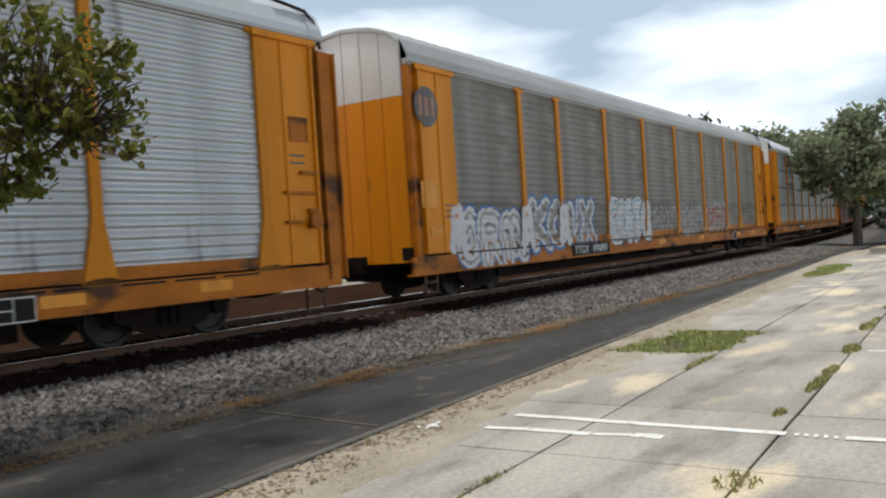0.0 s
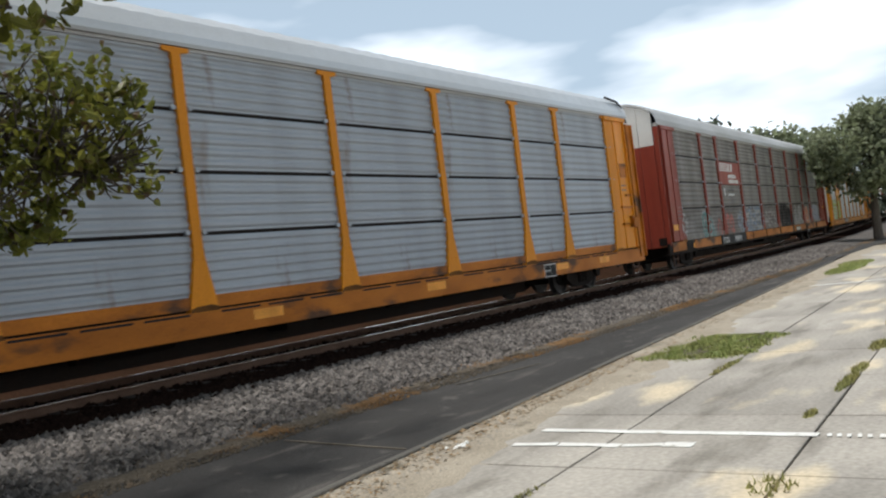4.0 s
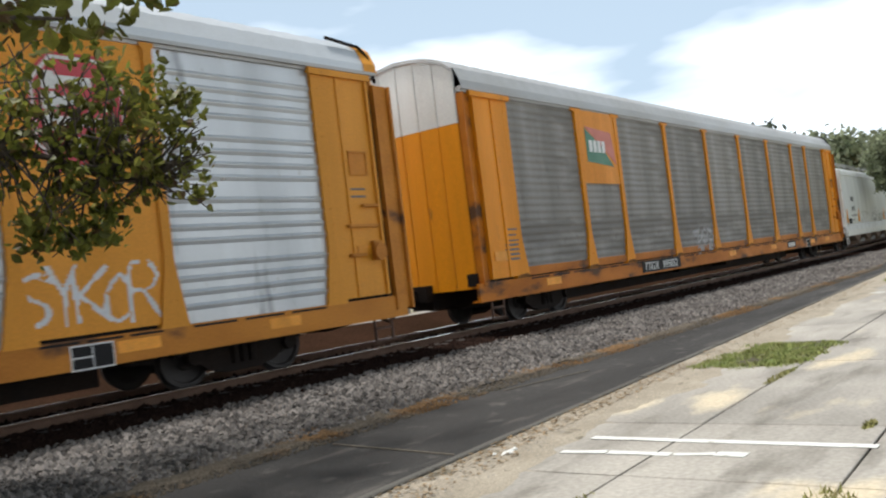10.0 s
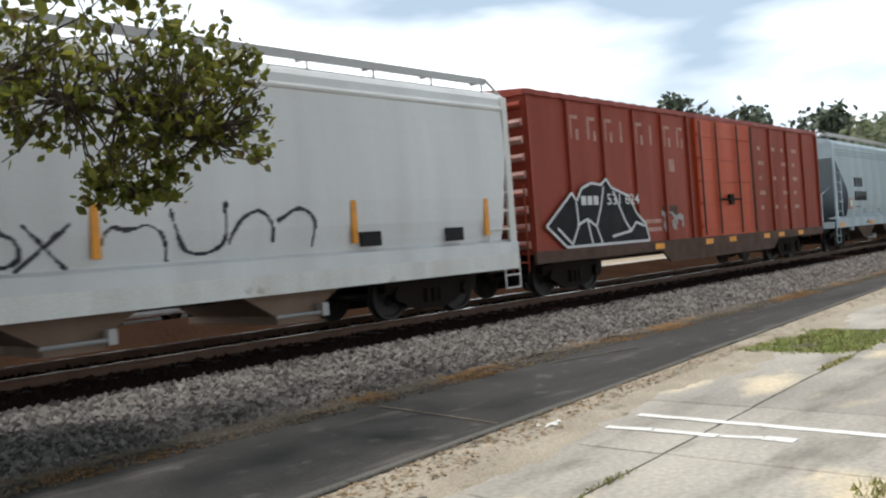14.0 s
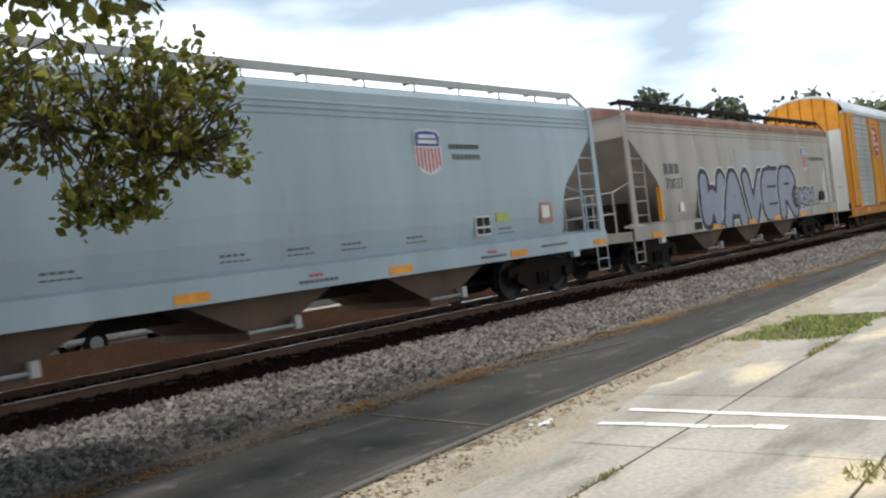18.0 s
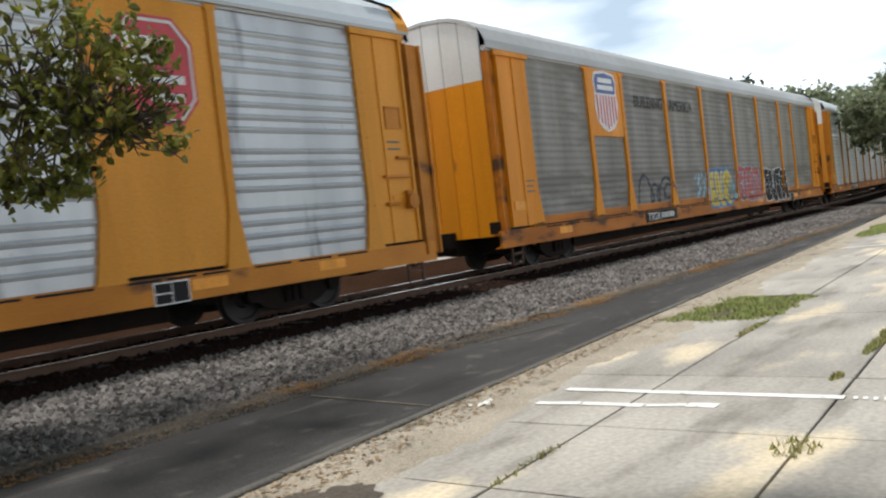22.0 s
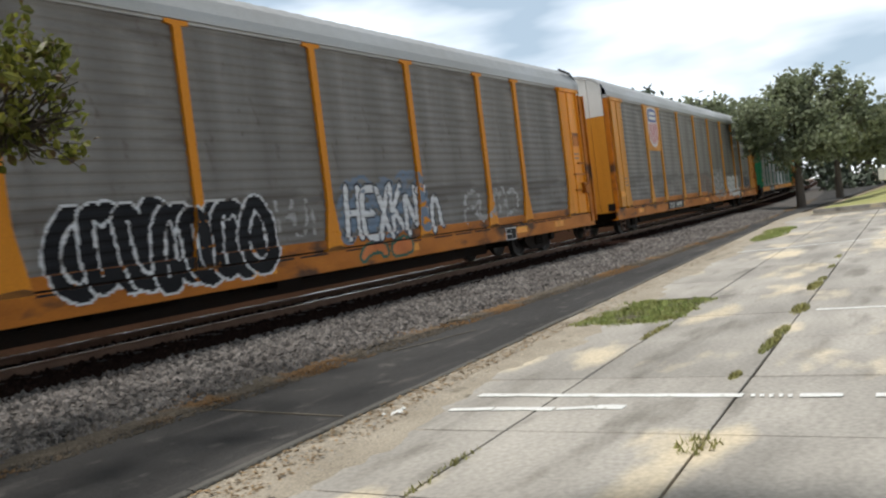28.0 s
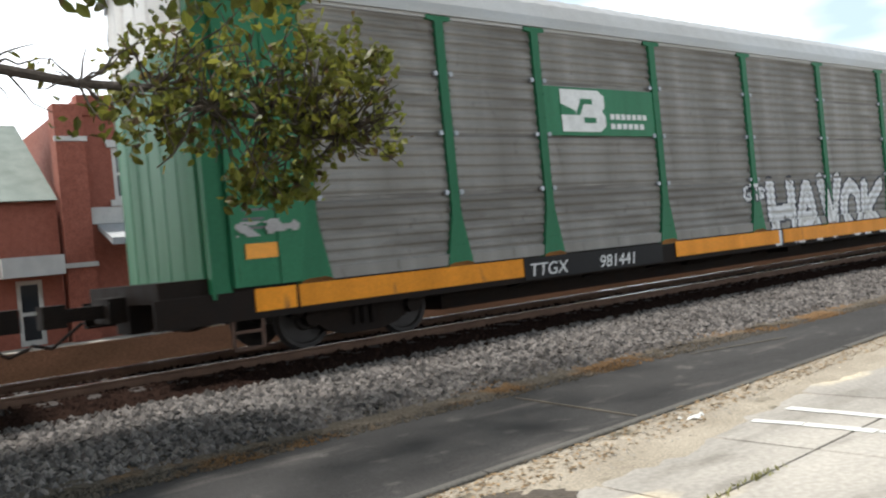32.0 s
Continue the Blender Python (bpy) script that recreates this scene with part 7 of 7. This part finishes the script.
# the crown overhead, out of sight above the bough, added to shade the left
high = [(-3.6, 5.6, 7.6, 2.4, 2.4, 1.3, 3), (-2.4, 8.6, 7.8, 2.4, 1.6, 1.1, 3.4), (0.0, 8.9, 7.8, 1.9, 1.4, 0.9, 3.0), (1.6, 9.1, 7.9, 1.5, 1.1, 0.8, 1.7), (3.2, 8.9, 8.0, 1.6, 1.0, 0.8, 0.28), (4.8, 8.9, 8.2, 1.6, 1.0, 0.8, 0.22), (6.3, 8.8, 8.4, 1.4, 0.9, 0.8, 0.15), (3.0, 7.2, 7.6, 1.5, 1.0, 0.7, 0.18), (4.8, 7.3, 7.8, 1.5, 1.0, 0.7, 0.15),
        (-4.6, 2.6, 7.4, 2.2, 2.2, 1.2, 2.4), (-3.4, 0.6, 7.6, 2.2, 2.2, 1.1, 2.4), (-6.0, 7.6, 7.8, 2.4, 2.2, 1.2, 2.0), (-5.0, -1.4, 7.2, 2.4, 2.2, 1.2, 1.8), (-0.8, 7.8, 8.0, 1.8, 1.3, 0.9, 1.6),
        (-1.6, 1.6, 7.2, 3.0, 2.6, 1.4, 5.0), (1.4, 2.4, 7.6, 2.4, 1.8, 1.0, 2.6), (1.0, -1.0, 8.0, 2.6, 2.2, 1.1, 2.6), (-1.0, 4.6, 7.0, 2.0, 1.8, 1.0, 2.6), (3.4, 0.4, 8.4, 1.8, 1.6, 0.8, 0.9)]
bm = bmesh.new()
for l in high:
    limb(bm, [(-1.5, 4.9, 3.6), (-1.5 + (l[0] + 1.5) * 0.3, 4.9 + (l[1] - 4.9) * 0.3, 6.3), l[:3]], 0.08, 0.02, 7)
part("limb", bm, bark, near)
crown("leaves", high, 32500, 0.12, leaf_mat, near, 23, "broad glossy green leaves")
# unseen low inner crown round the trunk, beside the eye, added to block skylight
low = [(-2.6, 6.6, 4.6, 1.7, 1.7, 1.8, 3), (-3.6, 3.6, 4.6, 2.0, 2.0, 1.8, 3), (-2.4, 8.0, 5.4, 1.6, 1.2, 1.5, 2.5), (-2.2, 4.6, 5.9, 1.4, 1.8, 1.0, 2), (-5.2, 5.2, 4.6, 2.0, 2.0, 2.0, 2.5), (-3.4, 7.6, 3.2, 1.6, 1.3, 1.2, 2)]
bm = bmesh.new()
for l in low:
    limb(bm, [(-1.6, 4.8, 2.4), (-1.6 + (l[0] + 1.6) * 0.4, 4.8 + (l[1] - 4.8) * 0.4, 3.4), l[:3]], 0.07, 0.02, 7)
part("limb", bm, bark, near)
crown("leaves", low, 9000, 0.14, leaf_mat, near, 25, "broad olive green leaves added out of sight for shade")
# a higher spray of leaves, nearer
lobe_top = []
for az, el, raz, rel, wgt in ((66, 17.6, 5.0, 0.9, 3), (72, 17.9, 4, 1.0, 2), (61, 17.9, 2.0, 0.6, 1), (58.5, 19.6, 3.4, 1.0, 2.4), (64.5, 19.4, 3.4, 1.1, 2.4)):
    x, y, z = polar(az, el, 3.6)
    lobe_top.append((x, y, z, 3.6 * radians(raz), 3.6 * radians(raz), 3.6 * radians(rel), wgt))
bm = bmesh.new()
limb(bm, [(-1.5, 4.9, 3.5), (0.0, 4.0, 3.2), polar(72, 18.4, 3.6), polar(62, 18.4, 3.6)], 0.03, 0.006, 6)
part("limb", bm, bark, near)
crown("leaves", lobe_top, 170, 0.038, leaf_mat, near, 22, "broad glossy green leaves")

tree(52.6, 8.25, 8.0, [(51.0, 9.6, 5.3, 2.0, 1.5, 1.4, 3), (53.5, 7.2, 5.2, 2.6, 2.1, 1.7, 4), (52.0, 6.6, 3.7, 2.0, 1.7, 1.1, 2.5), (53.0, 8.1, 6.9, 1.6, 1.3, 0.9, 1.8), (54.5, 5.6, 6.3, 1.6, 1.2, 0.8, 1), (50.6, 9.9, 4.1, 1.3, 0.9, 1.0, 1.4), (52.4, 10.3, 5.9, 1.0, 0.7, 0.5, 0.7),
                         (51.6, 8.4, 3.2, 1.3, 1.2, 0.8, 1.0), (55, 4.6, 4.6, 1.4, 1.3, 1.0, 1.0), (53.6, 7.0, 7.6, 0.5, 0.5, 0.5, 0.25), (53.6, 5.9, 7.3, 0.5, 0.5, 0.45, 0.22), (54.6, 4.6, 6.6, 0.5, 0.5, 0.5, 0.2), (52.5, 9.2, 6.6, 0.7, 0.6, 0.5, 0.4)],
     12500, 0.135, far_leaf, 31, "broad leafy street tree beside the kerb")
tree(64.0, 7.5, 7.5, [(64, 7.4, 4.4, 3.0, 2.4, 1.8, 3), (66, 5.2, 4.0, 2.6, 2.0, 1.6, 3), (64, 6.1, 5.8, 2.0, 1.6, 0.9, 1), (65, 4.0, 5.4, 1.0, 0.8, 0.8, 0.4)], 3600, 0.22, far_leaf, 32, "leafy street tree beside the kerb")
tree(78.0, 4.5, 7.5, [(78, 4.5, 4.4, 3.2, 2.6, 2.2, 3), (82, 3.0, 3.8, 3.0, 2.4, 2.0, 2)], 2600, 0.26, far_leaf, 33, "leafy tree farther along the kerb")
tree(66.0, 18.5, 9.6, [(66, 18.3, 6.6, 2.8, 2.2, 1.9, 3), (63, 17.8, 6.0, 2.2, 1.8, 1.6, 2), (70, 16.5, 7.0, 3.0, 2.0, 1.7, 2)], 3600, 0.26, far_leaf, 34, "leafy tree behind the train")
far_rng = random.Random(77)
for az, el, d, wide in ((27.9, 8.9, 74, 1.5), (26.2, 7.4, 80, 0.9), (24.6, 7.3, 86, 2.6), (22.2, 7.7, 84, 1.6), (20.9, 6.8, 92, 2.4), (18.4, 6.8, 90, 3.0), (16.0, 5.9, 94, 2.6), (17.5, 7.0, 88, 1.2), (14.0, 5.8, 92, 2.0),
                        (12.0, 4.7, 98, 3.6), (30.5, 5.4, 90, 3.4), (34.0, 5.0, 95, 4.0), (9.5, 4.6, 120, 5.0), (6.0, 3.4, 150, 5.0), (7.6, 3.6, 112, 3.6), (5.0, 3.8, 105, 3.8), (2.6, 3.6, 100, 4.0)):
    x, y, z = polar(az, el, d)
    lobes = [(x + far_rng.uniform(-1, 1) * wide, y + far_rng.uniform(-1, 1) * wide, z - 1.2 - k * 1.6, wide * far_rng.uniform(0.6, 1.1), wide * far_rng.uniform(0.6, 1.1), far_rng.uniform(0.8, 1.5), 1) for k in range(5)]
    tree(x, y, z, lobes, 900, 0.36, pine_leaf, 40 + int(az), "tall thin-crowned tree far behind the track", 0.25, 0.6)


# ---- buildings across the track ----
brick_mat = material("red_brick", (0.33, 0.10, 0.06), 0.85, second=(0.23, 0.07, 0.045), amount=0.5, scale=6, grain=0.25, grain_scale=30, bump=0.3, vary=0.1)
stone_trim = material("pale_stone_trim", (0.62, 0.60, 0.55), 0.8, second=(0.48, 0.46, 0.42), scale=3)
window_glass = material("dark_window_glass", (0.03, 0.035, 0.04), 0.08, grain=0.02, bump=0)
shop_dark = material("dark_shop_front", (0.03, 0.032, 0.035), 0.4)
awning_mat = material("grey_awning", (0.40, 0.41, 0.40), 0.7, second=(0.3, 0.3, 0.29), scale=2)
slate_roof = material("grey_green_roof", (0.16, 0.19, 0.16), 0.8, second=(0.11, 0.13, 0.11), scale=2)
plaster = material("old_plaster", (0.40, 0.36, 0.31), 0.85, second=(0.28, 0.25, 0.21), scale=0.8)
WALL_Y = 26.0


def wall_with_holes(bm, x0, x1, z0, z1, y0, y1, holes):
    """A wall cut by real openings."""
    xs = sorted({x0, x1, *[h[0] for h in holes], *[h[1] for h in holes]})
    zs = sorted({z0, z1, *[h[2] for h in holes], *[h[3] for h in holes]})
    for a, b in zip(xs, xs[1:]):
        for c, d in zip(zs, zs[1:]):
            mx, mz = (a + b) / 2, (c + d) / 2
            if not any(h[0] < mx < h[1] and h[2] < mz < h[3] for h in holes):
                box(bm, (a, y0, c), (b, y1, d))


def sash_window(house, x0, x1, z0, z1, y, head=True):
    bm = bmesh.new()
    for a, b, c, d in ((x0, x0 + 0.12, z0, z1), (x1 - 0.12, x1, z0, z1), (x0 + 0.12, x1 - 0.12, z1 - 0.12, z1), (x0 + 0.12, x1 - 0.12, z0, z0 + 0.12), (x0 + 0.12, x1 - 0.12, (z0 + z1) / 2 - 0.04, (z0 + z1) / 2 + 0.04)):
        box(bm, (a, y + 0.02, c), (b, y + 0.14, d))
    w = part("window", bm, stone_trim, house, "white-framed sash window")
    bm = bmesh.new()
    box(bm, (x0 + 0.1, y + 0.08, z0 + 0.1), (x1 - 0.1, y + 0.1, z1 - 0.1))
    part("pane", bm, window_glass, w)
    bm = bmesh.new()
    box(bm, (x0 - 0.15, y - 0.12, z0 - 0.18), (x1 + 0.15, y + 0.02, z0))
    part("sill", bm, stone_trim, w)
    if head:
        bm = bmesh.new()
        prism(bm, [(x0 - 0.12, z1), (x1 + 0.12, z1), (x1 + 0.2, z1 + 0.22), (x0 - 0.2, z1 + 0.22)], y - 0.1, y + 0.02, "y")
        part("head", bm, stone_trim, w)


def brick_house(x0, x1, high, wins, shop, seed, label, parapet=True):
    house = thing("brick_building", label, "building")
    r = random.Random(seed)
    holes = [(a, b, 4.15, 5.75) for a, b in wins] + [(a, b, 0.1, 2.7) for a, b in shop]
    bm = bmesh.new()
    wall_with_holes(bm, x0, x1, -0.1, high, WALL_Y, WALL_Y + 0.35, holes)
    box(bm, (x0, WALL_Y + 0.35, -0.1), (x0 + 0.3, WALL_Y + 12, high))
    box(bm, (x1 - 0.3, WALL_Y + 0.35, -0.1), (x1, WALL_Y + 12, high))
    box(bm, (x0 + 0.3, WALL_Y + 11.7, -0.1), (x1 - 0.3, WALL_Y + 12, high))
    part("wall", bm, brick_mat, house, "red brick wall")
    bm = bmesh.new()
    box(bm, (x0 + 0.3, WALL_Y + 0.35, high - 0.4), (x1 - 0.3, WALL_Y + 11.7, high - 0.2))
    part("roof", bm, slate_roof, house)
    if parapet:
        bm = bmesh.new()
        box(bm, (x0 - 0.1, WALL_Y - 0.18, high - 0.25), (x1 + 0.1, WALL_Y + 0.4, high))
        box(bm, (x0 - 0.05, WALL_Y - 0.1, high - 0.6), (x1 + 0.05, WALL_Y, high - 0.5))
        for k in range(int((x1 - x0) / 0.4)):
            box(bm, (x0 + k * 0.4, WALL_Y - 0.12, high - 0.5), (x0 + k * 0.4 + 0.18, WALL_Y, high - 0.25))
        part("cornice", bm, brick_mat, house, "corbelled brick cornice")
    for a, b in wins:
        sash_window(house, a, b, 4.15, 5.75, WALL_Y)
    bm = bmesh.new()
    box(bm, (x0, WALL_Y - 0.06, 3.45), (x1, WALL_Y, 3.95))
    part("sill_band", bm, stone_trim, house, "pale stone band below the windows")
    for a, b in shop:
        bm = bmesh.new()
        box(bm, (a, WALL_Y + 0.2, 0.1), (b, WALL_Y + 0.24, 2.7))
        s = part("shop_front", bm, shop_dark, house, "dark glazed shop front")
        bm = bmesh.new()
        m = (a + b) / 2
        for q in (m - 0.65, m, m + 0.65):
            box(bm, (q - 0.05, WALL_Y + 0.12, 0.15), (q + 0.05, WALL_Y + 0.2, 2.3))
        for z in (0.15, 2.2):
            box(bm, (m - 0.65, WALL_Y + 0.12, z), (m + 0.65, WALL_Y + 0.2, z + 0.1))
        part("door_frame", bm, stone_trim, s, "white double door frame")
    bm = bmesh.new()
    prism(bm, [(WALL_Y - 1.4, 2.75), (WALL_Y - 1.4, 2.95), (WALL_Y, 3.45), (WALL_Y, 3.3)], x0 + 0.2, x1 - 0.2, "x")
    part("awning", bm, awning_mat, house, "grey sloping awning")
    for k in range(2):
        bm = bmesh.new()
        cx = x0 + (x1 - x0) * (0.32 + 0.4 * k)
        box(bm, (cx - 0.45, WALL_Y + 2, high - 0.3), (cx + 0.45, WALL_Y + 2.8, high + 0.9))
        box(bm, (cx - 0.52, WALL_Y + 1.93, high + 0.7), (cx + 0.52, WALL_Y + 2.87, high + 0.85))
        part("chimney", bm, brick_mat, house, "square brick chimney")
    return house


brick_house(6.9, 16.5, 7.3, ((7.7, 8.45), (8.65, 9.1), (9.75, 10.5), (10.7, 11.2), (12.4, 13.6), (14.5, 15.7)), ((7.9, 11.5), (12.2, 16.0)), 3, "two-storey red brick shop building with white sash windows")
# lower brick wing with door, pale canopy and a tall brick pier
wing = thing("brick_wing", "low red brick wing with white door and pale canopy", "building")
bm = bmesh.new()
wall_with_holes(bm, 1.0, 6.0, -0.1, 4.3, WALL_Y, WALL_Y + 0.3, [(4.75, 5.45, 0.1, 1.95)])
box(bm, (1.0, WALL_Y + 0.3, -0.1), (1.3, WALL_Y + 9, 4.3))
box(bm, (5.7, WALL_Y + 0.3, -0.1), (6.0, WALL_Y + 9, 4.3))
part("wall", bm, brick_mat, wing)
bm = bmesh.new()
prism(bm, [(WALL_Y - 0.3, 4.2), (WALL_Y + 4.5, 7.2), (WALL_Y + 9.2, 4.2)], 0.8, 6.0, "x")
part("roof", bm, slate_roof, wing, "grey-green pitched roof")
bm = bmesh.new()
box(bm, (6.1, WALL_Y - 0.25, -0.1), (6.9, WALL_Y + 0.35, 7.0))
pr = part("pier", bm, brick_mat, wing, "tall brick pier with pale bands")
for z in (2.2, 5.9):
    bm = bmesh.new()
    box(bm, (6.04, WALL_Y - 0.33, z), (6.96, WALL_Y - 0.252, z + 0.14))
    part("band", bm, stone_trim, pr)
bm = bmesh.new()
box(bm, (4.3, WALL_Y - 0.9, 2.05), (5.9, WALL_Y, 2.6))
part("canopy", bm, stone_trim, wing, "boxy pale canopy over the door")
bm = bmesh.new()
for a, b, c, d in ((4.75, 4.87, 0.1, 1.95), (5.33, 5.45, 0.1, 1.95), (4.87, 5.33, 1.83, 1.95), (4.87, 5.33, 0.95, 1.05), (4.87, 5.33, 0.1, 0.25)):
    box(bm, (a, WALL_Y + 0.05, c), (b, WALL_Y + 0.15, d))
dw = part("door", bm, stone_trim, wing, "white framed glass door")
bm = bmesh.new()
box(bm, (4.85, WALL_Y + 0.09, 0.2), (5.35, WALL_Y + 0.11, 1.9))
part("pane", bm, window_glass, dw)
shop = thing("low_building", "low plastered shop with dark windows and flat roof", "building")
bm = bmesh.new()
openings = [(18.2, 19.6, 0.9, 2.3), (20.4, 21.8, 0.9, 2.3), (23.0, 24.0, 0.1, 2.2), (25.0, 27.4, 0.9, 2.3)]
wall_with_holes(bm, 17.0, 29.0, -0.1, 3.6, WALL_Y + 0.4, WALL_Y + 0.7, openings)
box(bm, (17.0, WALL_Y + 0.7, -0.1), (17.3, WALL_Y + 10, 3.6))
box(bm, (28.7, WALL_Y + 0.7, -0.1), (29.0, WALL_Y + 10, 3.6))
part("wall", bm, plaster, shop)
bm = bmesh.new()
box(bm, (16.9, WALL_Y + 0.3, 3.6), (29.1, WALL_Y + 10.1, 3.8))
part("roof", bm, slate_roof, shop)
for a, b, c, d in openings:
    bm = bmesh.new()
    for u, v, w, x in ((a, a + 0.08, c, d), (b - 0.08, b, c, d), (a + 0.08, b - 0.08, d - 0.08, d), (a + 0.08, b - 0.08, c, c + 0.08)):
        box(bm, (u, WALL_Y + 0.42, w), (v, WALL_Y + 0.52, x))
    wn_ = part("window", bm, stone_trim, shop, "white-framed shop window")
    bm = bmesh.new()
    box(bm, (a + 0.06, WALL_Y + 0.46, c + 0.06), (b - 0.06, WALL_Y + 0.48, d - 0.06))
    part("pane", bm, window_glass, wn_)
# pavement and street in front of the buildings
bm = bmesh.new()
box(bm, (-30, 24.6, -0.05), (90, WALL_Y, 0.06))
tagged(part("sidewalk", bm, concrete, None), "pale concrete sidewalk before the buildings", "sidewalk", kind="structure")


def parked_car(x, y, paint, label):
    car = thing("parked_car", label, "car")
    bm = bmesh.new()
    prism(bm, [(-2.2, 0.35), (-2.2, 0.85), (-1.5, 0.98), (-0.9, 1.42), (0.7, 1.42), (1.4, 1.0), (2.15, 0.88), (2.2, 0.35)], -0.85, 0.85, "y")
    bmesh.ops.bevel(bm, geom=bm.edges[:], offset=0.06, segments=2, affect="EDGES")
    part("body", bm, paint, car)
    bm = bmesh.new()
    prism(bm, [(-1.3, 1.02), (-0.85, 1.37), (0.62, 1.37), (1.2, 1.02)], -0.87, 0.87, "y")
    part("window", bm, window_glass, car)
    for wx in (-1.35, 1.35):
        for wy in (-0.82, 0.82):
            bm = bmesh.new()
            tube(bm, (wx, wy - 0.1, 0.32), (wx, wy + 0.1, 0.32), 0.32, n=18)
            w = part("wheel", bm, black_paint, car)
            bm = bmesh.new()
            tube(bm, (wx, wy - 0.115, 0.32), (wx, wy + 0.115, 0.32), 0.19, n=14)
            part("rim", bm, roof_grey, w)
    car.location = (x, y, 0.0)
    return car


parked_car(11.6, 23.2, white_paint, "white parked car before the shop front").location.z = -0.02

# overpass and pole far beyond the lot
ov = thing("overpass", "grey concrete overpass beyond the trees", "bridge")
bm = bmesh.new()
box(bm, (150, -60, 5.6), (156, 40, 6.6))
part("deck", bm, concrete, ov)
bm = bmesh.new()
box(bm, (149.8, -60, 6.6), (150.0, 40, 7.3))
part("parapet", bm, concrete, ov)
for y in (-45, -28, -12, 3, 25):
    bm = bmesh.new()
    box(bm, (151, y - 0.6, -0.1), (155, y + 0.6, 5.6))
    part("pier", bm, concrete, ov)
pl = thing("utility_pole", "dark wooden utility pole with cross-arm", "pole")
bm = bmesh.new()
tube(bm, (128, 8.6, -0.1), (128, 8.6, 9.6), 0.16, 0.11, 10)
part("pole", bm, bark, pl)
bm = bmesh.new()
box(bm, (127.9, 7.4, 8.7), (128.1, 9.8, 8.9))
part("cross_arm", bm, bark, pl)
bm = bmesh.new()
box(bm, (74.0, 4.6, 0.75), (74.8, 5.8, 1.75))
bmesh.ops.bevel(bm, geom=bm.edges[:], offset=0.05, segments=2, affect="EDGES")
tagged(part("utility_box", bm, white_paint, None), "white utility box on the grass bank", "utility box")

# bring the plan to metres
for ob in list(scene.objects):
    if ob.parent is None and ob.type in {"MESH", "EMPTY"}:
        ob.location = ob.location * PLAN
        ob.scale = ob.scale * PLAN


# ---- movement ----
TRAVEL = [
    (0.0, 0.09), (1.0, 12.74), (2.0, 25.32), (3.0, 38.04), (4.0, 50.82), (5.0, 63.59),
    (6.0, 76.26), (7.0, 88.79), (8.0, 101.89), (9.0, 114.81), (10.0, 127.72), (11.0, 140.98),
    (12.0, 154.18), (13.0, 167.02), (14.0, 180.11), (15.0, 193.41), (16.0, 206.96), (17.0, 220.75),
    (18.0, 234.47), (19.0, 248.09), (20.0, 261.48),
    (21.0, 274.96), (22.0, 288.41), (23.0, 302.03), (24.0, 315.71), (25.0, 329.72), (26.0, 343.50),
    (27.0, 357.43), (28.0, 371.44), (29.0, 385.50), (30.0, 399.54), (31.0, 413.51), (32.0, 427.93),
]


def travelled(t):
    return float(np.interp(t, [r[0] for r in TRAVEL], [r[1] for r in TRAVEL]))


def motions():
    for ob, c in CARS:
        rows = []
        for k in range(65):
            x = c - travelled(k / 2)
            back, fore = swerve(x - 11.0), swerve(x + 11.0)
            rows.append((k / 2, pose(x * PLAN, (TRACK_Y + (back + fore) / 2) * PLAN, RAIL_Z * PLAN, rz=math.degrees(math.atan2(fore - back, 22.0)))))
        walk(ob, rows)
    # wheels turn while their car is close by
    for ob, index, ax in WHEELS:
        c = CARS[index][1]
        near_by = [k for k in range(0, 32 * FPS + 1) if -14 < c - travelled(k / FPS) < 42]
        if not near_by:
            near_by = [0, 1]
        rows = []
        if near_by[0] > 0:
            rows.append((0.0, pose(ax, 0, 0.42)))
        s0 = travelled(near_by[0] / FPS)
        for k in near_by:
            rows.append((k / FPS, pose(ax, 0, 0.42, 0, -math.degrees((travelled(k / FPS) - s0) / 0.42) % 360, 0)))
        if near_by[-1] < 32 * FPS:
            rows.append((32.0, rows[-1][1]))
        walk(ob, rows)


motions()
